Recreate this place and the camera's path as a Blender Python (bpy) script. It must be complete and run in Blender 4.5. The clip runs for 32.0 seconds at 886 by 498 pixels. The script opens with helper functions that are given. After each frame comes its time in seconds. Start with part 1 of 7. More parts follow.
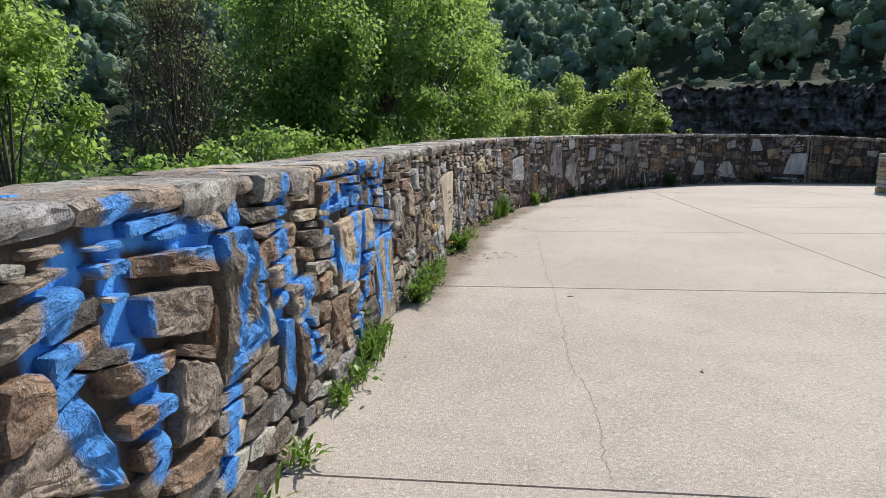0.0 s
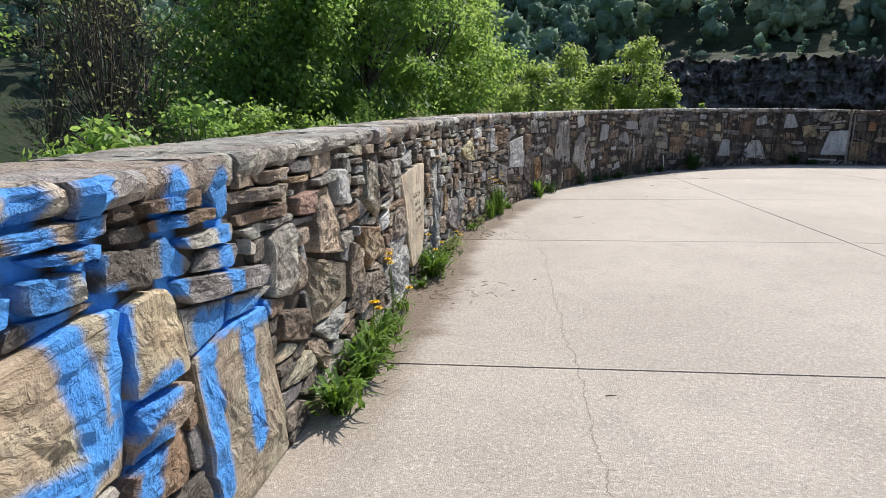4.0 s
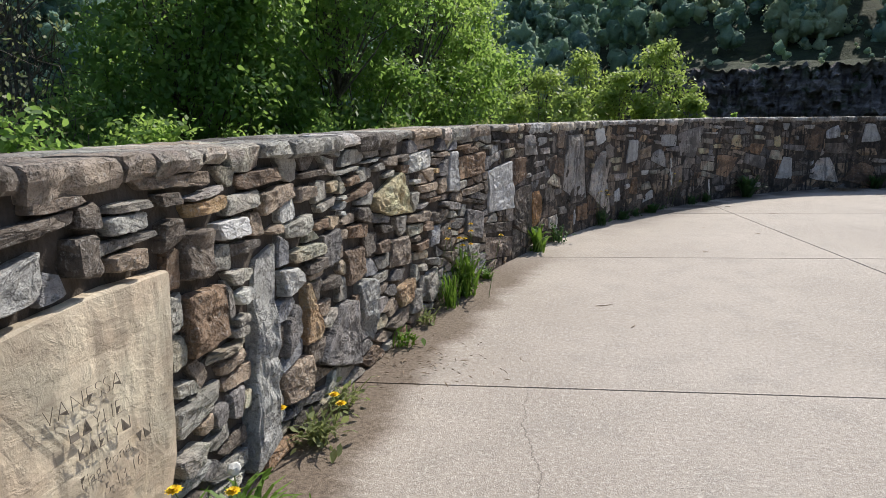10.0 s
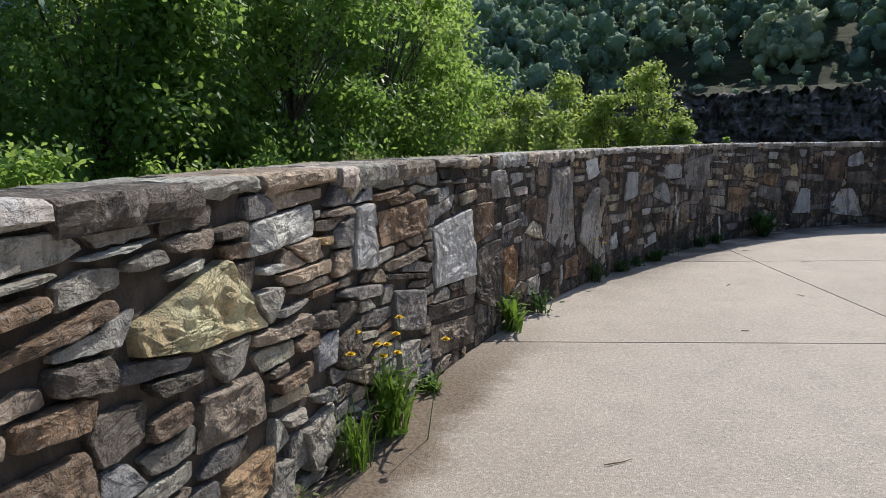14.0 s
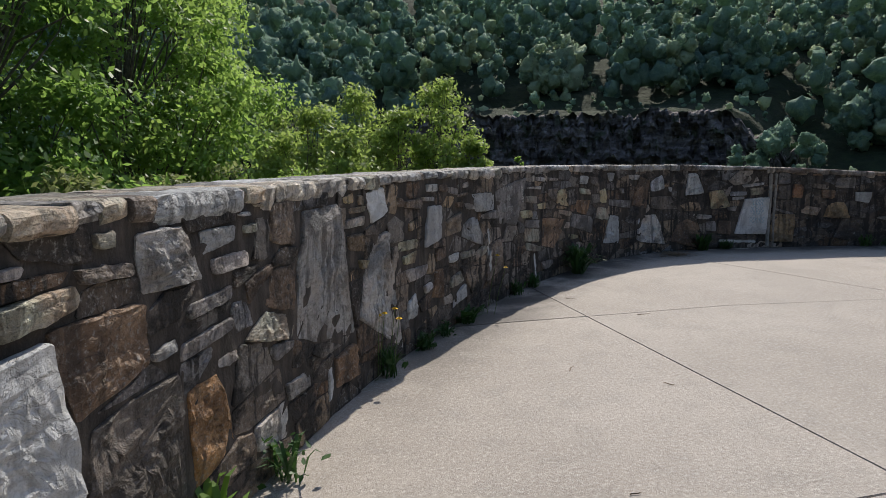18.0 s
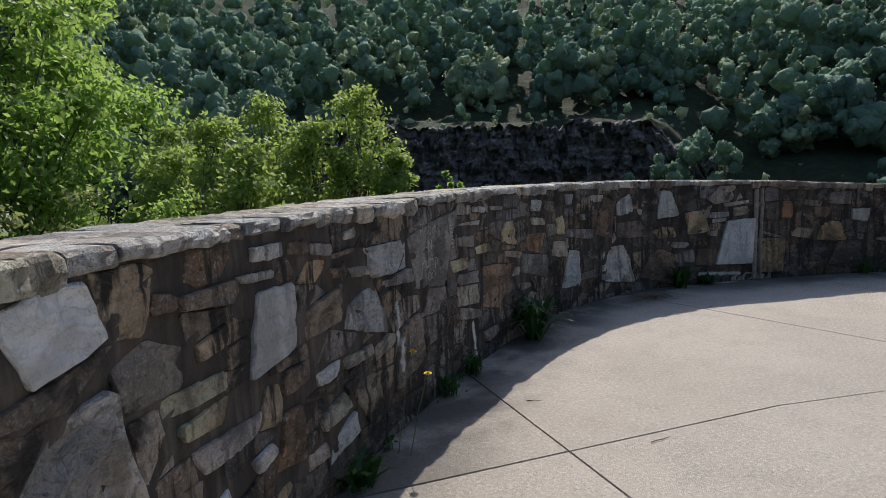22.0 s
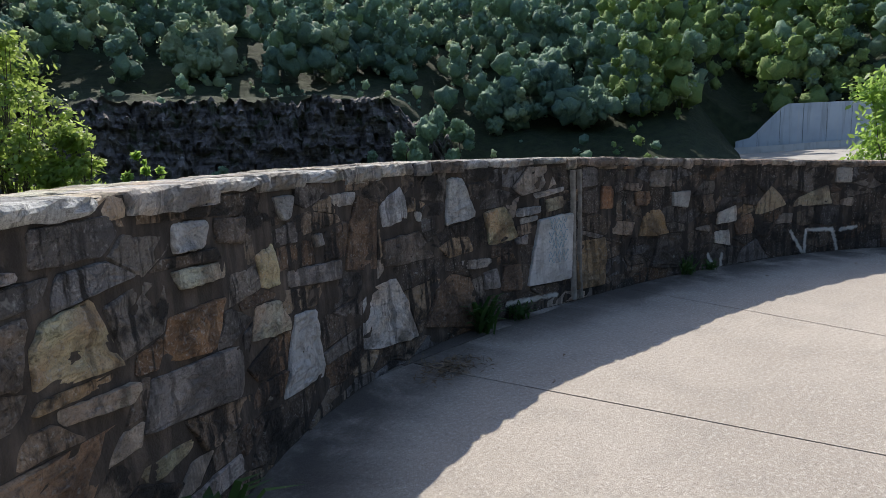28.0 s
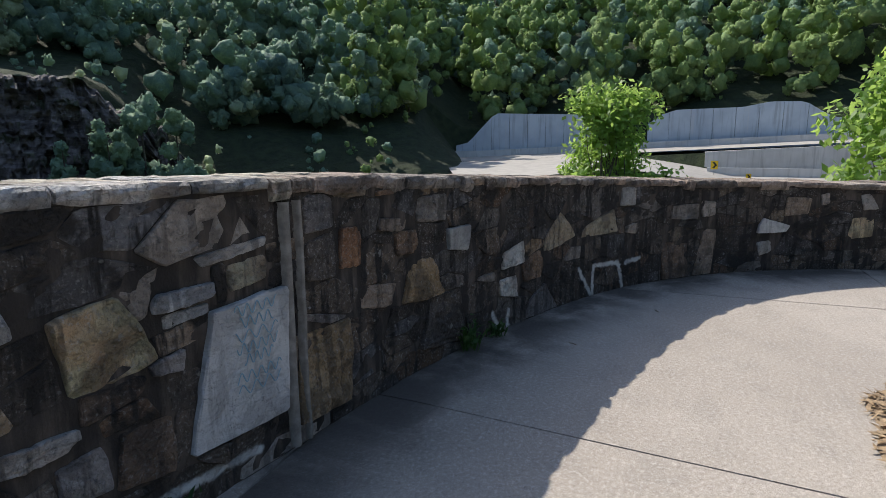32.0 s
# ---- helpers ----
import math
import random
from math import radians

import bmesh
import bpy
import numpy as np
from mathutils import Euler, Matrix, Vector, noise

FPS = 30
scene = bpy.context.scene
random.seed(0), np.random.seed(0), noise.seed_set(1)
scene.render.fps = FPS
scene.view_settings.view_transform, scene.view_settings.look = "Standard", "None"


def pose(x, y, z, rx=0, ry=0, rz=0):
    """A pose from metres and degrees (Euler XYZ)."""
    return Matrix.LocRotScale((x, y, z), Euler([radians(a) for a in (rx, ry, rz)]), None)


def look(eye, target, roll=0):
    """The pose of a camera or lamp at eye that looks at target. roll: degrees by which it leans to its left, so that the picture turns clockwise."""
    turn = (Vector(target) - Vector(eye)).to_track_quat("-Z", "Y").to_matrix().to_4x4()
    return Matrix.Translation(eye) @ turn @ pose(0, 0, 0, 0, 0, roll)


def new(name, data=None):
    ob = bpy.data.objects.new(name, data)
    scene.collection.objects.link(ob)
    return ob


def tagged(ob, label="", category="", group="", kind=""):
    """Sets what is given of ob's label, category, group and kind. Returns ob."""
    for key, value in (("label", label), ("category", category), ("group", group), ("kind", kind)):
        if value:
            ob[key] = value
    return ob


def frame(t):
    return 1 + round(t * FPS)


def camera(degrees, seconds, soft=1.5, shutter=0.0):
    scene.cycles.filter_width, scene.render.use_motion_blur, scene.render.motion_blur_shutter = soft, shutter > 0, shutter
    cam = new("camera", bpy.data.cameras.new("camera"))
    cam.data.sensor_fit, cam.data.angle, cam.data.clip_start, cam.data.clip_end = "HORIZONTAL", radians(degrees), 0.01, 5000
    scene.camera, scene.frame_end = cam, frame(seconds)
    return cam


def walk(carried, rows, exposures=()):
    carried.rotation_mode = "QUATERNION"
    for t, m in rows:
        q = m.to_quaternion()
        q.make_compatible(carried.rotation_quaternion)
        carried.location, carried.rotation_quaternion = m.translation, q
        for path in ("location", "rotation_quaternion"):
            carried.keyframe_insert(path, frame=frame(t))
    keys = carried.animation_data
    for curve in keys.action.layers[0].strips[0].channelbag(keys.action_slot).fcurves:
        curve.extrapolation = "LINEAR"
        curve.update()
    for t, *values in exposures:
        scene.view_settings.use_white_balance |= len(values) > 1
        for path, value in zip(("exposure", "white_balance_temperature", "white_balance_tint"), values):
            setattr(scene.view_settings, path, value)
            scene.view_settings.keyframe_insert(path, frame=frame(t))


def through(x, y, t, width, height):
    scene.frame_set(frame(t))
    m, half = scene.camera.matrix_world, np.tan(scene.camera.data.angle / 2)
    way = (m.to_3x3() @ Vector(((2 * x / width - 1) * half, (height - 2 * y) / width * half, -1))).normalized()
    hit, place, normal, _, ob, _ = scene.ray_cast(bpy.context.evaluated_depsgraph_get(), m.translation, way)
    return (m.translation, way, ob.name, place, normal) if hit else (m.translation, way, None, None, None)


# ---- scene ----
cam = camera(73.2, 32.0, soft=0.75)
PATH = [
    (0, (0.865, -3.002, 1.229), (0.657, -1.046, 0.866), -0.50),
    (0.5, (0.862, -2.781, 1.235), (0.667, -0.829, 0.846), -0.76),
    (1, (0.922, -2.518, 1.245), (0.720, -0.569, 0.846), -1.05),
    (1.5, (0.933, -2.267, 1.228), (0.737, -0.322, 0.804), -0.80),
    (2, (0.879, -1.992, 1.241), (0.685, -0.048, 0.812), -0.75),
    (2.5, (0.862, -1.777, 1.228), (0.677, 0.166, 0.790), -0.85),
    (3, (0.895, -1.480, 1.249), (0.700, 0.463, 0.819), -0.93),
    (3.5, (0.881, -1.202, 1.241), (0.687, 0.739, 0.801), -0.67),
    (5.5, (0.909, 0.028, 1.224), (0.702, 1.968, 0.787), -0.90),
    (6, (0.928, 0.276, 1.210), (0.724, 2.216, 0.768), -1.05),
    (6.5, (0.966, 0.535, 1.224), (0.763, 2.472, 0.771), -1.11),
    (7, (0.987, 0.799, 1.231), (0.812, 2.744, 0.803), -0.86),
    (7.5, (0.993, 1.051, 1.229), (0.856, 3.002, 0.810), -1.01),
    (8, (1.053, 1.340, 1.234), (0.916, 3.293, 0.828), -1.11),
    (8.5, (1.109, 1.562, 1.221), (0.967, 3.512, 0.802), -1.02),
    (9, (1.114, 1.811, 1.238), (0.969, 3.764, 0.835), -1.05),
    (9.5, (1.126, 2.054, 1.225), (0.964, 4.009, 0.837), -1.31),
    (10, (1.178, 2.307, 1.223), (0.943, 4.253, 0.827), -1.15),
    (10.5, (1.179, 2.529, 1.222), (0.905, 4.472, 0.836), -0.93),
    (11, (1.175, 2.725, 1.240), (0.881, 4.664, 0.848), -1.28),
    (11.5, (1.242, 2.952, 1.258), (0.925, 4.889, 0.875), -1.55),
    (12, (1.275, 3.139, 1.259), (0.932, 5.073, 0.883), -1.87),
    (12.5, (1.237, 3.352, 1.263), (0.882, 5.288, 0.909), -2.10),
    (13, (1.252, 3.548, 1.269), (0.910, 5.489, 0.931), -2.17),
    (13.5, (1.310, 3.805, 1.288), (0.990, 5.751, 0.956), -2.07),
    (14, (1.324, 4.040, 1.273), (1.139, 6.006, 0.955), -1.41),
    (14.5, (1.291, 4.293, 1.284), (1.341, 6.267, 0.968), -0.71),
    (15, (1.322, 4.539, 1.269), (1.465, 6.508, 0.952), -0.51),
    (15.5, (1.371, 4.828, 1.280), (1.571, 6.792, 0.960), -0.57),
    (17.5, (1.666, 5.899, 1.328), (2.091, 7.833, 1.048), -0.53),
    (18, (1.745, 6.197, 1.332), (2.214, 8.121, 1.052), -0.70),
    (18.5, (1.854, 6.490, 1.364), (2.332, 8.413, 1.097), -0.93),
    (19, (1.937, 6.821, 1.360), (2.436, 8.740, 1.098), -0.99),
    (19.5, (1.979, 7.108, 1.370), (2.537, 9.010, 1.105), -1.15),
    (20, (2.110, 7.356, 1.379), (2.683, 9.256, 1.132), -1.48),
    (20.5, (2.246, 7.579, 1.384), (2.844, 9.470, 1.127), -1.63),
    (21, (2.327, 7.857, 1.398), (2.975, 9.733, 1.152), -1.37),
    (21.5, (2.410, 8.099, 1.393), (3.089, 9.963, 1.138), -1.78),
    (22, (2.591, 8.348, 1.415), (3.281, 10.210, 1.172), -1.85),
    (22.5, (2.730, 8.551, 1.395), (3.477, 10.389, 1.144), -1.90),
    (23, (2.838, 8.830, 1.416), (3.710, 10.609, 1.146), -1.45),
    (23.5, (2.977, 9.082, 1.400), (3.900, 10.831, 1.106), -1.83),
    (24, (3.162, 9.277, 1.418), (4.172, 10.977, 1.117), -1.72),
    (24.5, (3.301, 9.487, 1.423), (4.497, 11.061, 1.121), -0.94),
    (25, (3.440, 9.701, 1.404), (4.704, 11.219, 1.093), -1.34),
    (25.5, (3.667, 9.894, 1.414), (4.952, 11.395, 1.103), -1.50),
    (26, (3.914, 10.140, 1.379), (5.234, 11.608, 1.054), -1.63),
    (26.5, (4.070, 10.403, 1.390), (5.437, 11.821, 1.045), -1.92),
    (28.5, (4.711, 11.281, 1.393), (6.081, 12.696, 1.050), -2.82),
    (29, (4.984, 11.503, 1.412), (6.363, 12.909, 1.063), -2.92),
    (29.5, (5.220, 11.727, 1.390), (6.687, 13.035, 1.021), -2.14),
    (30, (5.481, 11.934, 1.392), (7.080, 13.074, 1.016), -1.17),
    (30.5, (5.800, 12.023, 1.411), (7.453, 13.088, 1.048), -1.03),
    (31, (6.076, 12.146, 1.384), (7.817, 13.061, 1.016), -0.48),
    (31.5, (6.342, 12.294, 1.405), (8.157, 13.045, 1.031), -0.20),
    (32, (6.675, 12.378, 1.405), (8.514, 13.072, 1.032), -0.35),
]
walk(cam, [(t, look(eye, target, roll)) for t, eye, target, roll in PATH], exposures=[(0, 0.2), (4, 0.38), (6, 0.42), (9, 0.26), (12, 0.14), (20, -0.08), (23, 0.04), (26, 0.32), (29, 0.3), (32, 0.26)])

# ---- world and sun ----
SUN_AZ, SUN_EL = radians(29.7), radians(45.3)
world = bpy.data.worlds.new("world")
scene.world = world
world.use_nodes = True
wn = world.node_tree.nodes
sky = wn.new("ShaderNodeTexSky")
sky.sky_type, sky.sun_disc = "NISHITA", False
sky.sun_elevation, sky.sun_rotation = SUN_EL, SUN_AZ
world.node_tree.links.new(sky.outputs[0], wn["Background"].inputs[0])
wn["Background"].inputs[1].default_value = 0.15
sun = new("sun", bpy.data.lights.new("sun", "SUN"))
sun.data.energy, sun.data.angle, sun.data.color = 4.5, radians(0.5), (1.0, 0.935, 0.84)
sun.matrix_world = look((math.sin(SUN_AZ) * 50, math.cos(SUN_AZ) * 50, math.tan(SUN_EL) * 50), (0, 0, 0))


# ---- materials ----
class Nodes:
    """A short hand for building one node material."""

    def __init__(self, name):
        self.mat = bpy.data.materials.new(name)
        self.mat.use_nodes = True
        self.tree = self.mat.node_tree
        self.bsdf = self.tree.nodes["Principled BSDF"]
        self.out = self.tree.nodes["Material Output"]

    def add(self, kind, **sockets):
        n = self.tree.nodes.new(kind)
        for key, value in sockets.items():
            self.put(n, int(key[1:]) if key[0] == "i" and key[1:].isdigit() else key.replace("_", " "), value)
        return n

    def put(self, n, key, value):
        if isinstance(value, bpy.types.NodeSocket):
            self.tree.links.new(value, n.inputs[key])
        else:
            n.inputs[key].default_value = value

    def noise(self, coord, scale, detail=4.0, rough=0.55):
        return self.add("ShaderNodeTexNoise", Vector=coord, Scale=scale, Detail=detail, Roughness=rough).outputs[0]

    def math(self, op, a, b=0.0, clamp=False):
        n = self.add("ShaderNodeMath", i0=a, i1=b)
        n.operation, n.use_clamp = op, clamp
        return n.outputs[0]

    def ramp(self, fac, lo, hi):
        n = self.add("ShaderNodeMapRange", Value=fac)
        n.interpolation_type = "SMOOTHSTEP"
        n.inputs["From Min"].default_value, n.inputs["From Max"].default_value = lo, hi
        return n.outputs[0]

    def mix(self, fac, a, b):
        n = self.tree.nodes.new("ShaderNodeMix")
        n.data_type = "RGBA"
        for key, value in ((0, fac), (6, a), (7, b)):
            self.put(n, key, (*value, 1) if isinstance(value, tuple) and len(value) == 3 else value)
        return n.outputs[2]

    def scaled(self, coord, x, y, z):
        n = self.add("ShaderNodeVectorMath", i0=coord)
        n.operation = "MULTIPLY"
        n.inputs[1].default_value = (x, y, z)
        return n.outputs[0]

    def bump(self, height, strength=0.5, distance=0.01, after=None):
        n = self.add("ShaderNodeBump", Height=height, Strength=strength, Distance=distance)
        if after is not None:
            self.put(n, "Normal", after)
        return n.outputs[0]

    def finish(self, color, rough, normal=None):
        self.put(self.bsdf, "Base Color", (*color, 1) if isinstance(color, tuple) else color)
        self.put(self.bsdf, "Roughness", rough)
        if normal is not None:
            self.put(self.bsdf, "Normal", normal)
        return self.mat


def place(k):
    return k.tree.nodes.new("ShaderNodeNewGeometry").outputs["Position"]


def concrete_material():
    k = Nodes("broom_concrete")
    p = place(k)
    uv = k.tree.nodes.new("ShaderNodeUVMap")
    uv.uv_map = "wall"
    at = k.add("ShaderNodeSeparateXYZ", Vector=uv.outputs[0])
    xyz = k.add("ShaderNodeSeparateXYZ", Vector=p)
    big, mid, grit, pebble = k.noise(p, 0.6), k.noise(p, 4, 6), k.noise(p, 170, 3, 0.7), k.noise(p, 48, 6, 0.75)
    rnd = k.tree.nodes.new("ShaderNodeObjectInfo").outputs["Random"]
    c = k.mix(k.ramp(big, 0.3, 0.7), (0.36, 0.312, 0.264), (0.445, 0.39, 0.335))
    c = k.mix(k.math("MULTIPLY", k.ramp(mid, 0.45, 0.75), 0.5), c, (0.29, 0.26, 0.225))
    c = k.mix(k.math("MULTIPLY", k.ramp(pebble, 0.53, 0.62), 0.55), c, (0.68, 0.635, 0.58))
    c = k.mix(k.math("MULTIPLY", k.ramp(pebble, 0.46, 0.36), 0.55), c, (0.17, 0.145, 0.12))
    c = k.mix(k.math("MULTIPLY", k.ramp(grit, 0.55, 0.66), 0.6), c, (0.74, 0.70, 0.65))
    c = k.mix(k.math("MULTIPLY", k.ramp(grit, 0.44, 0.34), 0.5), c, (0.13, 0.11, 0.09))
    c = k.mix(k.math("MULTIPLY", rnd, 0.12), c, (0.28, 0.26, 0.235))
    # soil washed along the foot of the wall, and a near-black foot past s 14.5
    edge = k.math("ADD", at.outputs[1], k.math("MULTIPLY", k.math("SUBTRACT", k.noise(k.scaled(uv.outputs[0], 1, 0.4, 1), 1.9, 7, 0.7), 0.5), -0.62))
    soil = k.math("MULTIPLY", k.ramp(edge, 0.47, 0.24), k.math("MULTIPLY", k.ramp(at.outputs[0], 6.5, 8.5), k.ramp(at.outputs[0], 15.0, 13.2)))
    c = k.mix(k.math("MULTIPLY", soil, 0.9), c, k.mix(k.ramp(pebble, 0.4, 0.6), (0.095, 0.066, 0.044), (0.185, 0.14, 0.10)))
    dark_foot = k.math("MULTIPLY", k.math("MULTIPLY", k.ramp(edge, 0.72, 0.14), k.ramp(k.noise(uv.outputs[0], 1.5, 5, 0.6), 0.32, 0.55)), k.ramp(at.outputs[0], 14.5, 19.0))
    c = k.mix(k.math("MULTIPLY", dark_foot, 0.85), c, (0.045, 0.04, 0.036))
    # one long wandering crack
    row = k.add("ShaderNodeCombineXYZ", Y=xyz.outputs[1]).outputs[0]
    line = k.math("ADD", k.math("MULTIPLY", k.math("SUBTRACT", k.noise(row, 0.9, 2), 0.5), 0.22), k.math("MULTIPLY", k.math("SUBTRACT", k.noise(row, 9, 4, 0.7), 0.5), 0.10))
    off = k.math("ABSOLUTE", k.math("SUBTRACT", k.math("SUBTRACT", xyz.outputs[0], 1.25), line))
    crack = k.math("MULTIPLY", k.ramp(off, 0.0045, 0.0012), k.math("MULTIPLY", k.ramp(xyz.outputs[1], -1.05, -0.95), k.ramp(xyz.outputs[1], 5.3, 4.6)))
    c = k.mix(k.math("MULTIPLY", crack, 0.6), c, (0.09, 0.078, 0.065))
    n = k.bump(grit, 0.7, 0.005)
    n = k.bump(pebble, 0.55, 0.008, n)
    return k.finish(c, 0.85, k.bump(mid, 0.25, 0.01, n))


def plain_material(name, a, b, scale=8.0, rough=0.8, bump=0.3, dist=0.01, detail=6):
    k = Nodes(name)
    p = place(k)
    f = k.noise(p, scale, detail)
    fine = k.noise(p, scale * 9, 3)
    c = k.mix(k.ramp(f, 0.3, 0.7), a, b)
    c = k.mix(k.math("MULTIPLY", k.ramp(fine, 0.5, 0.8), 0.3), c, tuple(0.55 * v for v in a))
    return k.finish(c, rough, k.bump(k.math("ADD", f, k.math("MULTIPLY", fine, 0.4)), bump, dist))


def leaf_material(name, a, b, tip, through=0.45, shine=0.5, patch=0.7):
    k = Nodes(name)
    g = k.tree.nodes.new("ShaderNodeNewGeometry")
    rnd = g.outputs["Random Per Island"]
    big = k.noise(g.outputs["Position"], patch, 3)
    c = k.mix(rnd, a, b)
    c = k.mix(k.math("MULTIPLY", k.ramp(big, 0.45, 0.7), 0.5), c, tip)
    k.finish(c, 0.5)
    k.put(k.bsdf, "Specular IOR Level", shine)
    tr = k.add("ShaderNodeBsdfTranslucent", Color=k.mix(0.5, c, (tip[0] * 1.3, tip[1] * 1.3, tip[2])))
    m = k.add("ShaderNodeMixShader", i0=through, i1=k.bsdf.outputs[0], i2=tr.outputs[0])
    k.tree.links.new(m.outputs[0], k.out.inputs[0])
    return k.mat


CONCRETE = concrete_material()
MORTAR = plain_material("grey_mortar", (0.13, 0.12, 0.105), (0.22, 0.20, 0.175), 14, 0.9, 0.6, 0.012)
# near-black green: shade between the trees is put into this ground colour
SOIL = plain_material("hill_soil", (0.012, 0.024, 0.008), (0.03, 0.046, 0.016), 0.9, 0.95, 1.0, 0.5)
BARK = plain_material("bark", (0.07, 0.06, 0.05), (0.17, 0.15, 0.125), 12, 0.9, 0.7, 0.02)
LEAF = leaf_material("broad_leaf", (0.065, 0.15, 0.045), (0.165, 0.305, 0.08), (0.36, 0.53, 0.15), 0.55)
FRESH_LEAF = leaf_material("fresh_leaf", (0.12, 0.25, 0.06), (0.22, 0.37, 0.09), (0.42, 0.56, 0.17), 0.6)
YOUNG_LEAF = leaf_material("young_leaf", (0.17, 0.26, 0.06), (0.28, 0.38, 0.10), (0.42, 0.52, 0.17), 0.55)
DULL_LEAF = leaf_material("dull_leaf", (0.15, 0.19, 0.07), (0.25, 0.29, 0.13), (0.33, 0.37, 0.18), 0.5)
GRASS = leaf_material("grass_blade", (0.07, 0.15, 0.02), (0.13, 0.24, 0.035), (0.19, 0.31, 0.05), 0.4)


# ---- small tools ----
def part(name, data, material, parent=None, label="", smooth=False):
    """Links a bmesh, or (verts, faces) lists, as one mesh object."""
    me = bpy.data.meshes.new(name)
    if isinstance(data, bmesh.types.BMesh):
        data.to_mesh(me)
        data.free()
    else:
        me.from_pydata(*([list(map(tuple, data[0])), [], data[1]] if not isinstance(data[0], np.ndarray) else [data[0].tolist(), [], data[1].tolist() if isinstance(data[1], np.ndarray) else data[1]]))
    if material is not None:
        me.materials.append(material)
    if smooth:
        me.shade_smooth()
    ob = new(name, me)
    ob.parent = parent
    if label:
        ob["label"] = label
    return ob


# ---- the plan of the curved wall ----
TURNS = [(-0.02, -6), (-0.01, -3.5), (0.02, -1), (0.08, 1), (0.18, 3), (0.36, 4.8), (0.716, 6.51), (1.2, 7.9), (1.976, 9.485), (2.736, 10.603), (3.593, 11.607),
         (4.71, 12.7), (6.014, 13.644), (7.418, 14.05), (8.868, 13.901), (10.086, 13.672), (11.192, 13.302), (12.15, 12.85), (12.95, 12.2), (13.6, 11.3), (14.0, 10.2), (14.2, 9.0)]


def flowing(points, n=40):
    p = np.array(points, float)
    p = np.vstack([2 * p[0] - p[1], p, 2 * p[-1] - p[-2]])
    u = (np.arange(n) / n)[:, None]
    out = []
    for a, b, c, d in zip(p, p[1:], p[2:], p[3:]):
        out.append(0.5 * (2 * b + (c - a) * u + (2 * a - 5 * b + 4 * c - d) * u * u + (3 * b - a - 3 * c + d) * u ** 3))
    return np.vstack([*out, p[-2:-1]])


LINE = flowing(TURNS)
ALONG = np.r_[0, np.cumsum(np.hypot(*np.diff(LINE, axis=0).T))]
TANGENT = np.gradient(LINE, axis=0)
TANGENT /= np.linalg.norm(TANGENT, axis=1)[:, None]
LENGTH = float(ALONG[-1])
THICK = 0.5


def wall_top(s):
    return np.interp(s, [0, 6, 9.7, 13, 16, 20, 23, 25, 27.2, 29, 31, 34], [1.11, 1.12, 1.18, 1.24, 1.27, 1.31, 1.29, 1.22, 1.08, 0.97, 0.9, 0.86])


def on_wall(s, z, out=0.0):
    """World places at s metres along the wall, z up, and out metres proud of its inner face."""
    s, z, out = np.broadcast_arrays(np.asarray(s, float), z, out)
    x, y = np.interp(s, ALONG, LINE[:, 0]), np.interp(s, ALONG, LINE[:, 1])
    tx, ty = np.interp(s, ALONG, TANGENT[:, 0]), np.interp(s, ALONG, TANGENT[:, 1])
    return np.stack([x + ty * out, y - tx * out, z], -1)


def with_uv(ob, uv):
    """Lays (s, z) of every vertex into a UV map."""
    me = ob.data
    layer = me.uv_layers.new(name="wall")
    idx = np.empty(len(me.loops), np.int32)
    me.loops.foreach_get("vertex_index", idx)
    layer.data.foreach_set("uv", np.asarray(uv, np.float32)[idx].ravel())
    return ob


# ---- stone, painted strokes and lime ----
STROKES = [
    [(4.09, 0.98), (4.01, 0.92), (3.99, 0.85), (4.01, 0.75), (4.03, 0.67), (4.12, 0.52)],
    [(4.20, 1.09), (4.21, 0.92), (4.22, 0.78), (4.27, 0.69), (4.30, 0.59), (4.29, 0.43)],
    [(4.19, 1.03), (4.40, 1.01), (4.64, 0.93)],
    [(4.75, 1.00), (4.81, 0.88), (4.74, 0.70), (4.70, 0.57), (4.68, 0.44), (4.61, 0.20)],
    [(4.77, 0.98), (4.92, 0.80), (4.94, 0.60), (4.72, 0.58)],
    [(5.11, 1.07), (5.11, 0.82), (5.13, 0.30)],
    [(5.28, 0.70), (5.35, 0.47), (5.47, 0.28)],
    [(5.70, 1.05), (5.70, 0.95), (5.73, 0.73), (5.85, 0.58), (6.06, 0.53), (6.38, 0.61)],
    [(6.07, 0.86), (6.13, 0.55)],
    [(6.23, 0.85), (6.21, 0.65)],
    [(6.04, 1.10), (6.05, 0.91)],
    [(6.20, 1.12), (6.18, 0.96)],
    [(5.71, 0.93), (5.95, 0.93)],
    [(6.48, 1.08), (6.47, 0.83)],
    [(6.56, 0.69), (6.59, 0.15)],
    [(6.64, 0.67), (6.94, 0.61)],
    [(6.80, 0.58), (6.83, 0.20)],
    [(6.71, 1.05), (6.74, 0.75)],
    [(6.31, 0.48), (6.21, 0.35), (6.09, 0.34), (6.17, 0.16)],
]
LIME = [[(27.62, 0.27), (27.79, 0.02)], [(27.84, 0.26), (27.82, 0.02)], [(27.84, 0.27), (28.19, 0.25)], [(28.19, 0.25), (28.26, 0.02)], [(28.29, 0.24), (28.49, 0.26)],
        [(26.41, 0.15), (26.50, 0.0)], [(26.61, 0.13), (26.59, 0.0)], [(18.27, 0.72), (18.3, 0.35)], [(23.74, 0.12), (24.3, 0.10)], [(19.45, 0.33), (19.5, 0.08)]]


